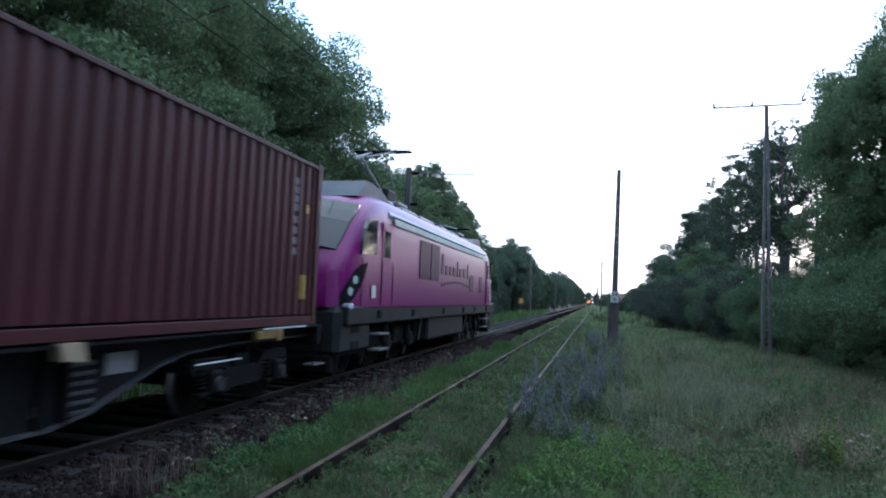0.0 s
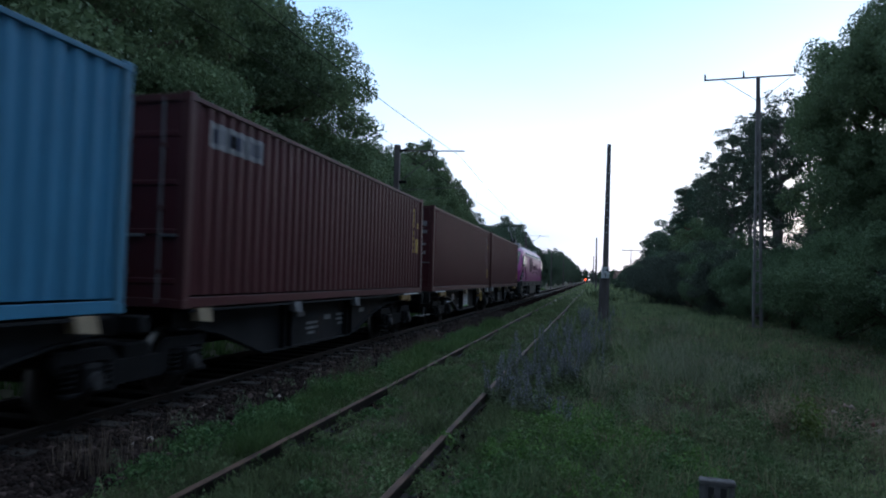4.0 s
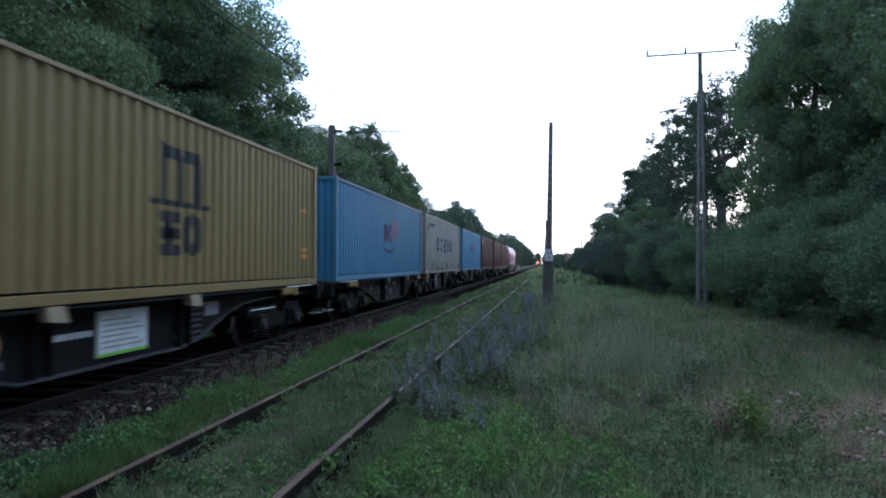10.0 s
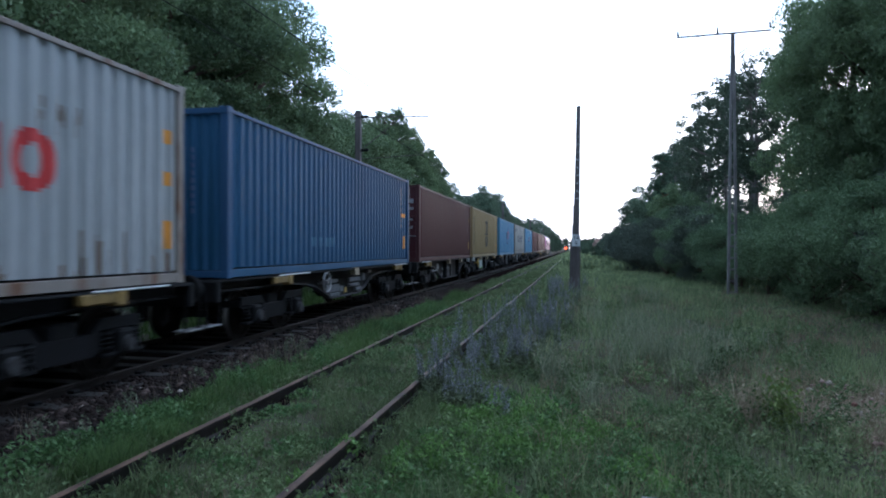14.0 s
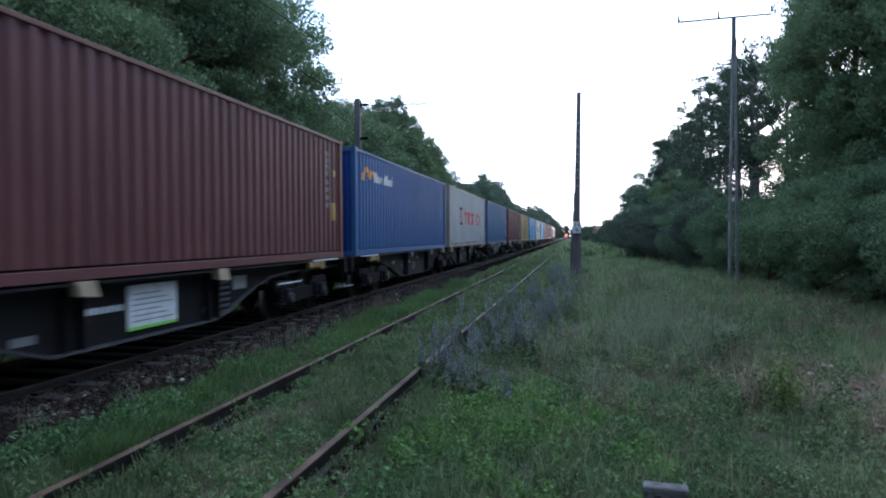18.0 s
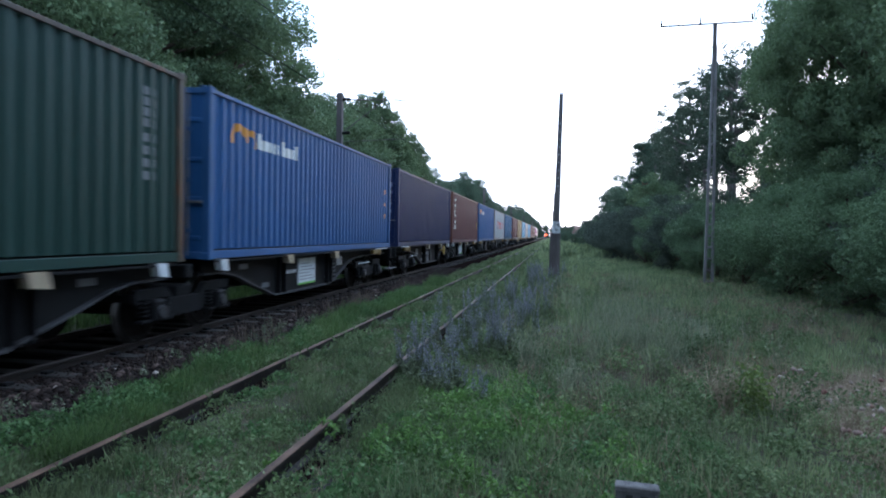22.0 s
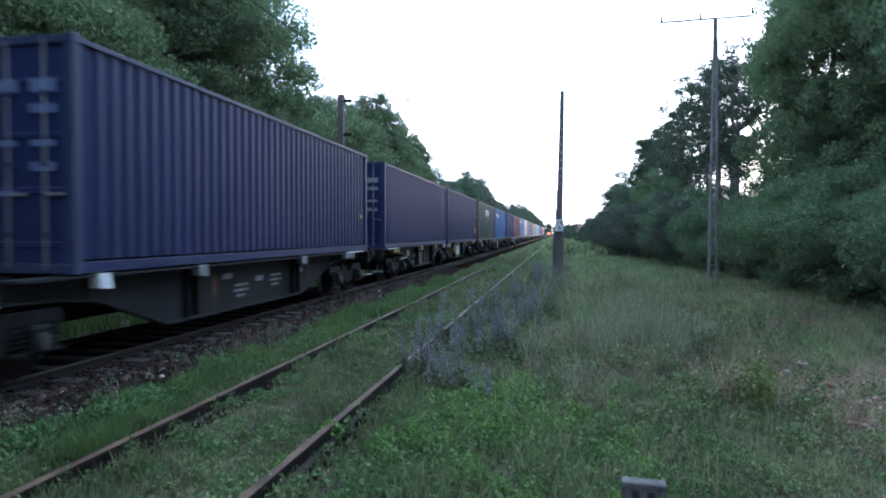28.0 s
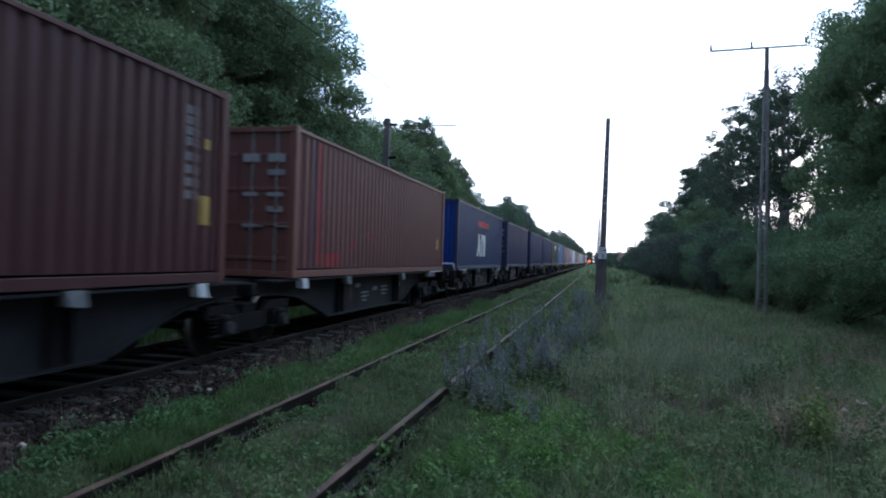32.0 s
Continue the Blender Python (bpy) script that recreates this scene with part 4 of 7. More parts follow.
for i, (x, y, n, h, rad, mat) in enumerate([(1.92, 7.95, 330, (0.25, 0.6), 0.10, M_DRY), (2.75, 8.2, 120, (0.2, 0.45), 0.12, M_DRY), (1.55, 11.5, 200, (0.4, 0.8), 0.14, M_GRASSLONG), (1.9, 11.1, 200, (0.4, 0.75), 0.14, M_GRASSLONG), (-0.2, 10.2, 150, (0.1, 0.3), 0.25, M_TAN), (0.35, 7.2, 150, (0.08, 0.25), 0.22, M_TAN), (0.75, 10.3, 160, (0.35, 0.75), 0.12, M_GRASSLONG), (1.35, 11.6, 180, (0.35, 0.75), 0.2, M_GRASSLONG),
                                           (0.95, 13.0, 200, (0.35, 0.8), 0.25, M_GRASSLONG), (1.6, 15.5, 220, (0.4, 0.8), 0.3, M_GRASSLONG), (0.45, 16.5, 180, (0.4, 0.8), 0.25, M_GRASSLONG), (1.5, 9.4, 110, (0.3, 0.6), 0.09, M_GRASSLONG),
                                           (2.9, 13.5, 160, (0.3, 0.6), 0.2, M_GRASSLONG), (2.2, 18.0, 200, (0.4, 0.8), 0.3, M_GRASSLONG), (-0.35, 9.6, 120, (0.3, 0.65), 0.1, M_GRASSLONG), (3.1, 7.4, 120, (0.15, 0.4), 0.12, M_TAN), (0.25, 7.8, 90, (0.25, 0.55), 0.08, M_GRASSLONG)]):
    n = int(n * 0.55)
    tuft("grass_tuft", "clump of pale bleached stalks" if mat is M_DRY else "clump of tall pale grass gone to seed", x, y, n, h, rad, mat, 90 + i)
small_bush = thing("sapling", "small yellow-green sapling among dry grass", "plant")
r_s = np.random.default_rng(77)
cs = r_s.normal(0, 1, (560, 3)) * np.array([0.11, 0.11, 0.15]) + np.array([2.25, 7.85, float(ground_z(2.25, 7.85)) + 0.31])
part("crown", mesh_of("crown", *leaf_arrays(cs, 0.065, r_s, 0.5, -0.2), [M_LIME]), None, small_bush)
part("stem", mesh_of("stem", *tube_arrays([(2.25, 7.85, -0.5), (2.26, 7.86, -0.2), (2.25, 7.85, 0.02)], [0.008, 0.006, 0.003], 5), [M_STEM]), None, small_bush)


def flower_spike(seed, h):
    """A plant with a leafy stem and a spike of small violet-blue florets."""
    r = np.random.default_rng(seed)
    t = thing("flowering_weed", "grey-violet flowering spikes of a tall weed beside the siding", "plant")
    stems, flo, lea = [], [], []
    for k in range(3):
        hh = h * r.uniform(0.7, 1.05)
        lean = r.normal(0, 0.07, 2)
        foot = r.normal(0, 0.05, 2)
        s = np.array([[foot[0], foot[1], -0.03], [foot[0] + lean[0] * 0.4, foot[1] + lean[1] * 0.4, hh * 0.5], [foot[0] + lean[0], foot[1] + lean[1], hh]])
        stems.append(tube_arrays(s, [0.006, 0.005, 0.002], 5))
        u = r.uniform(0, 1, 95)
        z = hh * (0.38 + 0.62 * u)
        c = np.stack([np.interp(z, s[:, 2], s[:, 0]), np.interp(z, s[:, 2], s[:, 1]), z], 1)
        a = r.uniform(0, 6.28, 95)
        rad = 0.024 * (1 - 0.75 * u) + 0.005
        flo.append(c + np.stack([np.cos(a) * rad, np.sin(a) * rad, r.normal(0, 0.01, 95)], 1))
        z = hh * r.uniform(0.02, 0.45, 30)
        c = np.stack([np.interp(z, s[:, 2], s[:, 0]), np.interp(z, s[:, 2], s[:, 1]), z], 1)
        lea.append(c + r.normal(0, 0.03, (30, 3)) * np.array([1, 1, 0.3]))
    part("stem", mesh_of("stem", *join_arrays(stems), [M_STEM]), None, t)
    tagged(part("floret", mesh_of("floret", *leaf_arrays(np.concatenate(flo), 0.022, r, 0.7), [M_FLOWER]), None, t, "violet-blue florets"), kind="stuff")
    tagged(part("leaf", mesh_of("leaf", *leaf_arrays(np.concatenate(lea), 0.09, r, 0.22, -0.4), [M_STEM]), None, t), kind="stuff")
    return t


spikes = [flower_spike(40 + i, h) for i, h in enumerate((0.68, 0.8, 0.58))]
rf = random.Random(6)
FLOWERS = [(-1.66, 8.05), (-1.58, 7.95), (-1.3, 7.6), (-1.22, 7.5), (-1.05, 7.35), (-0.98, 7.42), (-1.8, 8.6), (-1.72, 7.75), (-1.5, 7.7), (-1.42, 7.25), (-1.12, 7.05), (-0.84, 7.2), (-1.9, 8.2)]
while len(FLOWERS) < 110:
    y = 9.5 + 24 * rf.random() ** 1.4
    x = -1.2 + rf.gauss(0, 0.42) + 0.045 * (y - 9)
    if -1.85 < x < 1.3:
        FLOWERS.append((x, y))
for i, (x, y) in enumerate(FLOWERS):
    m = pose(x, y, float(ground_z(x, y)), 0, 0, rf.uniform(0, 360)) @ Matrix.Diagonal((1, 1, rf.uniform(0.75, 1.15), 1))
    if i < 3:
        spikes[i].matrix_basis = m
        tagged(spikes[i], group="flowering weeds beside the siding")
    else:
        tagged(copy_thing(spikes[i % 3], m), group="flowering weeds beside the siding")


# bare soil with rubble beside the meadow
ang = np.linspace(0, 2 * np.pi, 40, endpoint=False)
rw = np.random.default_rng(8)
rim = 1 + 0.16 * np.sin(3 * ang + 1) + 0.1 * np.sin(7 * ang) + rw.normal(0, 0.05, 40)
pv, pf = [], []
for k in range(9):
    px, py = 4.4 + 1.7 * rim * np.cos(ang) * k / 8, 8.7 + 2.3 * rim * np.sin(ang) * k / 8
    pv.append(np.stack([px, py, ground_z(px, py) + 0.012 - 0.02 * (k == 8)], 1))
for k in range(8):
    for j in range(40):
        pf.append((k * 40 + j, k * 40 + (j + 1) % 40, (k + 1) * 40 + (j + 1) % 40, (k + 1) * 40 + j))
soil = tagged(new("bare_soil", mesh_of("bare_soil", np.concatenate(pv), pf, [M_SAND])), "patch of bare sandy soil in the meadow", "soil", kind="structure")
sv, sf = stones(170, 2.9, 5.2, 7.0, 10.4, 55)
tagged(new("rubble", mesh_of("rubble", sv, sf, [M_RUBBLE])), "scattered pale and brick-red rubble on the bare soil", "rubble", kind="stuff")


# ---- poles, signs, catenary ----
def old_pole():
    """A tapering concrete pole with a row of pale discs for sky seen through its holes, set against a stub."""
    x, y, z = 0.03, 28.5, float(ground_z(0.03, 28.5))
    t = thing("concrete_pole", "bare weathered concrete pole with a number plate", "pole", m=pose(x, y, z - 0.2, 0, 0.9, 0))
    bm = bmesh.new()
    zs = (0, 8.2)
    for z0, z1, w0, w1 in ((0.0, 8.15, 0.15, 0.085),):
        vs = []
        for zz, w in ((z0, w0), (z1, w1)):
            vs += [bm.verts.new((sx * w, sy * w * 0.8, zz)) for sx, sy in ((-1, -1), (1, -1), (1, 1), (-1, 1))]
        for f in ((0, 1, 5, 4), (1, 2, 6, 5), (2, 3, 7, 6), (3, 0, 4, 7), (4, 5, 6, 7), (3, 2, 1, 0)):
            bm.faces.new([vs[i] for i in f])
        bmesh.ops.bevel(bm, geom=[e for e in bm.edges], offset=0.015, segments=1, affect="EDGES")
    part("shaft", bm, M_POLE, t)
    part("base_stub", box(-0.25, 0.2, -0.02, 0.2, 0, 2.2, 0.03), M_POLE, t)
    # solid white discs paint the daylight of openings that are not cut
    for i in range(9):
        zz = 4.2 + i * 0.33
        part("hole", cyl((-0.0, -0.14, zz), (0.0, -0.05, zz), 0.03, n=8), M_PLATE, t, "pale disc painted as sky showing through the pole")
    plate = part("number_plate", box(-0.17, 0.17, -0.165, -0.145, 2.18, 2.68, 0.004), M_PLATE, t, "small white enamel plate with black numbers")
    for text, zz in (("14", 2.45), ("9", 2.22)):
        cu = bpy.data.curves.new("numeral", "FONT")
        cu.body, cu.size, cu.align_x, cu.extrude = text, 0.26, "CENTER", 0.002
        cu.materials.append(M_BLACKDECAL)
        o = new("numeral", cu)
        dg = bpy.context.evaluated_depsgraph_get()
        me = bpy.data.meshes.new_from_object(o.evaluated_get(dg))
        bpy.data.objects.remove(o)
        n = part("numeral", me, None, plate)
        n.matrix_basis = pose(0, -0.169, zz, 90, 0, 0)
    return t


old_pole()


def lattice_pole():
    """A two-legged concrete pole with rungs, a steel crossarm with insulators and stays."""
    t = thing("crossarm_pole", "tall ladder-like concrete pole with a steel crossarm", "pole", m=pose(6.95, 31.4, -0.62))
    for s in (-1, 1):
        bm = bmesh.new()
        vs = []
        for zz, c, w in ((0, 0.17, 0.055), (11.0, 0.05, 0.045)):
            vs += [bm.verts.new((s * c + sx * w, sy * 0.07, zz)) for sx, sy in ((-1, -1), (1, -1), (1, 1), (-1, 1))]
        for f in ((0, 1, 5, 4), (1, 2, 6, 5), (2, 3, 7, 6), (3, 0, 4, 7), (4, 5, 6, 7), (3, 2, 1, 0)):
            bm.faces.new([vs[i] for i in f])
        part("leg", bm, M_CONCRETE, t)
    for i in range(20):
        zz = 0.3 + i * 0.52
        c = 0.17 - 0.12 * zz / 11
        part("rung", box(-c, c, -0.05, 0.05, zz, zz + 0.09), M_CONCRETE, t)
    part("top", box(-0.09, 0.07, -0.08, 0.08, 10.7, 12.0, 0.02), M_POLE, t)
    part("base_block", box(-0.27, 0.27, -0.16, 0.16, -0.2, 0.22, 0.03), M_CONCRETE, t)
    arm = part("crossarm", box(-2.1, 1.9, -0.035, 0.035, 11.965, 12.035), M_POLE, t)
    arm.rotation_euler.y = radians(-1.4)
    for x in (-2.05, -0.35, 1.85):
        part("insulator", cyl((x, 0, 12.05 + x * 0.024), (x, 0, 12.33 + x * 0.024), 0.05, 0.03, 10), M_BLACK, arm)
    for x in (-1.55, 1.45):
        part("stay", cyl((x, 0, 11.97 + x * 0.024), (0, 0, 10.85), 0.014, n=6), M_BLACK, t)
    return t


lattice_pole()


def far_pole(x, y, h, cross):
    t = thing("telegraph_pole", "thin dark pole standing by the siding", "pole", "poles along the siding", m=pose(x, y, -0.45))
    part("shaft", cyl((0, 0, -0.3), (0, 0, h), 0.14, 0.09, 8), M_POLE, t)
    if cross:
        part("crossarm", box(-2, 2, -0.06, 0.06, h - 0.15, h), M_BLACK, t)
        for xx in (-1.9, 0, 1.9):
            part("insulator", cyl((xx, 0, h), (xx, 0, h + 0.3), 0.05, n=6), M_BLACK, t)


far_pole(-0.12, 88, 7.8, False)
far_pole(-0.5, 150, 7.6, False)
far_pole(-0.7, 230, 7.6, False)
far_pole(7.6, 150, 9.0, True)


def catenary_mast(y, side=-9.9, h=8.1):
    t = thing("catenary_mast", "slim dark catenary mast with a cantilever over the line", "mast", "catenary masts", m=pose(side, y, -0.5))
    part("column", box(-0.13, 0.13, -0.13, 0.13, 0, h + 0.5, 0.02), M_POLE, t)
    part("foundation", box(-0.35, 0.35, -0.35, 0.35, -0.3, 0.25, 0.03), M_CONCRETE, t)
    reach = MAIN_X - side + 0.35
    part("cantilever_tube", cyl((0.1, 0, h + 0.2), (reach, 0, h + 0.12), 0.03, n=8), M_POLE, t)
    part("brace_tube", cyl((0.1, 0, h - 1.35), (reach * 0.62, 0, h + 0.13), 0.022, n=8), M_POLE, t)
    part("registration_arm", cyl((0.1, 0, h - 1.75), (reach - 0.2, 0, h - 1.62), 0.014, n=8), M_POLE, t)
    for zz in (h + 0.2, h - 1.35):
        part("insulator", cyl((0.12, 0, zz), (0.48, 0, zz + 0.02), 0.07, 0.07, 10), M_BLACK, t)


MASTS = [-36, 29.2, 92, 150, 212, 280, 350]
for y in MASTS:
    catenary_mast(y)


def wire(name, label, x, z, sag, r):
    """One wire over all the masts, hanging between them."""
    pts = []
    for a, b in zip(MASTS, MASTS[1:]):
        for k in range(12):
            u = k / 12
            pts.append((x, a + (b - a) * u, z - sag * 4 * u * (1 - u)))
    v, f = tube_arrays(pts, [r] * len(pts), 5)
    tagged(new(name, mesh_of(name, v, f, [M_BLACK])), label, "wire", kind="structure")


wire("messenger_wire", "carrying wire of the overhead line", MAIN_X + 0.1, 7.5, 0.85, 0.011)
wire("contact_wire", "contact wire of the overhead line", MAIN_X, 5.95, 0.03, 0.010)
wd = thing("dropper_wires", "thin droppers between the overhead wires", "wire", kind="structure")
for a, b in zip(MASTS[:4], MASTS[1:4]):
    for k in (1, 3, 5, 7, 9, 11):
        u = k / 12
        y = a + (b - a) * u
        part("dropper", cyl((MAIN_X + 0.1, y, 7.5 - 3.4 * u * (1 - u)), (MAIN_X, y, 5.95), 0.005, n=4), M_BLACK, wd)

# red signal far along the line
sg = thing("signal", "distant railway signal showing a red light", "signal", m=pose(-4.75, 365, -0.2))
part("post", cyl((0, 0, -0.3), (0, 0, 2.1), 0.09, n=8), M_STEEL, sg)
part("head", box(-0.6, 0.6, -0.12, 0.12, 1.3, 2.8, 0.05), M_BLACK, sg)
part("lens", cyl((0, -0.13, 2.05), (0, -0.2, 2.05), 0.5, n=16), M_REDLAMP, sg, "glowing red lens")

# small reflective sign left of the line
so = thing("trackside_sign", "small orange square sign on a post beside the line", "sign", m=pose(-10.3, 84, -0.5))
part("post", cyl((0, 0, -0.2), (0, 0, 2.2), 0.04, n=8), M_STEEL, so)
part("board", box(-0.28, 0.28, -0.02, 0.02, 1.75, 2.4, 0.01), M_ORANGE, so)
part("bar", box(-0.06, 0.06, -0.03, -0.02, 1.9, 2.25, 0.004), M_WHITE, so)

# short concrete marker stone near the standpoint
ms = thing("marker_stone", "short grey concrete marker stone with worn black marks", "marker stone", m=pose(0.55, 4.23, -0.335, 0, 0, -6))
part("block", box(-0.13, 0.13, -0.05, 0.05, -0.2, 0.46, 0.025), M_MARKER, ms)
part("cap", box(-0.134, 0.134, -0.054, 0.054, 0.43, 0.47, 0.008), M_MARKER, ms)
for x in (-0.045, 0.045):
    part("painted_bar", box(x - 0.024, x + 0.02, -0.056, -0.049, 0.26, 0.42, 0.0), M_BLACKDECAL, ms, "worn black painted bar")

# far house at the end of the meadow
hs = thing("house", "distant pale house with a brown pitched roof", "house", m=pose(15, 300, -0.6, 0, 0, 12))
part("wall", box(-6, 6, -4, 4, 0, 3.2, 0.02), M_WALL, hs)
part("roof", prism([(-4.6, 3.1), (4.6, 3.1), (0, 6.6)], -6.5, 6.5), M_TILE, hs)
for x in (-3.5, 0.2, 3.6):
    w = part("window", box(x - 0.6, x + 0.6, -4.06, -3.98, 1.1, 2.3, 0.0), M_GLASS, hs)
    part("frame", box(x - 0.7, x + 0.7, -4.04, -3.99, 1.0, 2.4, 0.0), M_WHITE, w)


# ---- train: containers ----
CL, CW, CH = 12.192, 2.438, 2.896
PITCH, DEPTH = 0.2785, 0.047
N_CORR = 42
CORR0 = -PITCH * N_CORR / 2


def corr(y):
    """Depth of the side's corrugation at y: 0 on the outer ridges."""
    u = ((y - CORR0) / PITCH) % 1.0
    return DEPTH * float(np.interp(u, [0, 0.17, 0.34, 0.66, 0.83, 1.0], [0, 0, 1, 1, 0, 0]))


BREAKS = sorted({round(CORR0 + PITCH * (i + u), 5) for i in range(N_CORR) for u in (0.17, 0.34, 0.66, 0.83)})
SIDE_X = CW / 2 - 0.022


def corrugated(bm, y0, y1, z0, z1, x, sign, lift=0.0):
    ys = [y0] + [b for b in BREAKS if y0 + 1e-4 < b < y1 - 1e-4] + [y1]
    rows = [(bm.verts.new((sign * (x - corr(y) + lift), y, z0)), bm.verts.new((sign * (x - corr(y) + lift), y, z1))) for y in ys]
    for a, b in zip(rows, rows[1:]):
        bm.faces.new((a[0], b[0], b[1], a[1]))
    return bm


def side_panel_bm(sign):
    bm = corrugated(bmesh.new(), -CL / 2 + 0.12, CL / 2 - 0.12, 0.178, CH - 0.09, SIDE_X, sign)
    ext = bmesh.ops.extrude_face_region(bm, geom=bm.faces[:])
    for v in ext["geom"]:
        if isinstance(v, bmesh.types.BMVert):
            v.co.x -= sign * 0.004
    return bm


def end_wall_bm(y, sign):
    """Corrugated blind end."""
    bm = bmesh.new()
    xs = np.linspace(-CW / 2 + 0.11, CW / 2 - 0.11, 45)
    rows = []
    for i, x in enumerate(xs):
        d = 0.0 if (i // 2) % 2 == 0 else 0.045
        rows.append((bm.verts.new((x, y - sign * (0.03 + d), 0.14)), bm.verts.new((x, y - sign * (0.03 + d), CH - 0.1))))
    for a, b in zip(rows, rows[1:]):
        bm.faces.new((a[0], b[0], b[1], a[1]))
    return bm


BASE = {}


def base_mesh(key, make, *a):
    if key not in BASE:
        BASE[key] = finish(make(*a), key, [])
        BASE[key].materials.clear()
    return BASE[key]


def coloured(key, mat, make, *a):
    me = base_mesh(key, make, *a).copy()
    me.materials.append(mat)
    return me


def casting(x, y, z):
    return box(x - 0.089, x + 0.089, y - 0.081, y + 0.081, z - 0.059, z + 0.059, 0.006)


def door_leaf(x0, x1, y, sign):
    return box(x0 + 0.008, x1 - 0.008, y - sign * 0.055 - 0.012, y - sign * 0.055 + 0.012, 0.13, CH - 0.11, 0.004)


def door_rib(x0, x1, y, sign, k, ribs):
    z, h, m = (0.30 + k * 0.52, 0.34, 0.05) if ribs else (0.32 + k * 0.66, 0.08, 0.03)
    return box(x0 + m, x1 - m, y - sign * 0.043 - 0.016, y - sign * 0.043 + 0.014, z, z + h, 0.012)


def decal(parent, name, mat, rects, label=""):
    """Paint on the corrugated side that faces the siding: rectangles y0, y1, z0, z1 that follow the ridges."""
    apart = name.endswith("_bar") or name in ("caution_label", "rust_streak", "logo_block", "emblem_arch")
    for group in ([[r] for r in rects] if apart else [rects]):
        bm = bmesh.new()
        for y0, y1, z0, z1 in group:
            corrugated(bm, y0, y1, z0, z1, SIDE_X, 1, 0.004)
        part(name, bm, mat, parent, label)


def container(name, label, paint, rail_paint, door, ribs=False, group="containers of the train", end_paint=None):
    """A forty-foot high box. door: whether the trailing end carries the doors."""
    t = thing(name, label, "container", group)
    for s in (-1, 1):
        part("side_panel", coloured("side%d" % s, paint, side_panel_bm, s), None, t)
        part("top_side_rail", coloured("toprail%d" % s, rail_paint, box, s * (CW / 2 - 0.035) - 0.03, s * (CW / 2 - 0.035) + 0.03, -CL / 2 + 0.09, CL / 2 - 0.09, CH - 0.1, CH - 0.035, 0.006), None, t)
        part("bottom_side_rail", coloured("botrail%d" % s, rail_paint if paint in (GREYW, WHITE, TERRA) else paint, box, s * (CW / 2 - 0.045) - 0.03, s * (CW / 2 - 0.045) + 0.03, -CL / 2 + 0.09, CL / 2 - 0.09, 0.012, 0.148, 0.006), None, t)
        for e in (-1, 1):
            y = e * (CL / 2 - 0.085)
            part("corner_post", coloured("post%d%d" % (s, e), rail_paint, box, s * (CW / 2 - 0.075) - 0.07, s * (CW / 2 - 0.075) + 0.07, y - 0.075, y + 0.075, 0.11, CH - 0.11, 0.01), None, t)
            for z in (0.059, CH - 0.059):
                part("corner_casting", coloured("cast%d%d%d" % (s, e, z > 1), rail_paint, casting, s * (CW / 2 - 0.089), e * (CL / 2 - 0.081), z), None, t)
    part("roof", coloured("roof", paint, box, -CW / 2 + 0.06, CW / 2 - 0.06, -CL / 2 + 0.06, CL / 2 - 0.06, CH - 0.075, CH - 0.045, 0.0), None, t)
    part("floor", coloured("floor", M_BLACK, box, -CW / 2 + 0.07, CW / 2 - 0.07, -CL / 2 + 0.08, CL / 2 - 0.08, 0.10, 0.14, 0.0), None, t)
    for e in (-1, 1):
        y = e * CL / 2
        part("header", coloured("header%d" % e, rail_paint, box, -CW / 2 + 0.15, CW / 2 - 0.15, y - e * 0.05 - 0.045, y - e * 0.05 + 0.045, CH - 0.12, CH - 0.02, 0.006), None, t)
        part("sill", coloured("sill%d" % e, rail_paint, box, -CW / 2 + 0.15, CW / 2 - 0.15, y - e * 0.05 - 0.045, y - e * 0.05 + 0.045, 0.01, 0.13, 0.006), None, t)
        if e == -1 and door:
            for s in (-1, 1):
                a, b = sorted((0, s * (CW / 2 - 0.15)))
                leaf = part("door", coloured("door%d" % s, paint, door_leaf, a, b, y, e), None, t)
                for k in range(5 if ribs else 4):
                    part("door_rib", coloured("rib%d%d%d" % (s, k, ribs), paint, door_rib, a, b, y, e, k, ribs), None, leaf)
                for f in (0.28, 0.76):
                    x = s * (CW / 2 - 0.15) * f
                    part("locking_bar", coloured("bar%d%g" % (s, f), rail_paint if ribs else M_STEEL, cyl, (x, y + 0.015, 0.06), (x, y + 0.015, CH - 0.06), 0.017, 0.017, 8), None, leaf)
                    part("handle", coloured("handle%d%g" % (s, f), M_STEEL, box, min(x, x + s * 0.26), max(x, x + s * 0.26), y - 0.0, y + 0.03, 0.95, 0.99, 0.004), None, leaf)
                    for z in (0.45, 1.3, 2.15):
                        part("bracket", coloured("brk%d%g%g" % (s, f, z), rail_paint, box, x - 0.05, x + 0.05, y - 0.0, y + 0.04, z, z + 0.07, 0.004), None, leaf)
        else:
            part("end_wall", coloured("end%d" % e, end_paint or paint, end_wall_bm, y, e), None, t)
    return t


def paint(name, rgb, rust=0.0, rough=0.5):
    rgb = tuple(c * 0.86 for c in rgb)
    d = tuple(c * 0.78 for c in rgb)
    return material(name, rgb, d, 0.7, rough, 0.0, bump=0.05, fine=10, rust=rust, stretch=(1, 1, 0.5), spec=0.28)


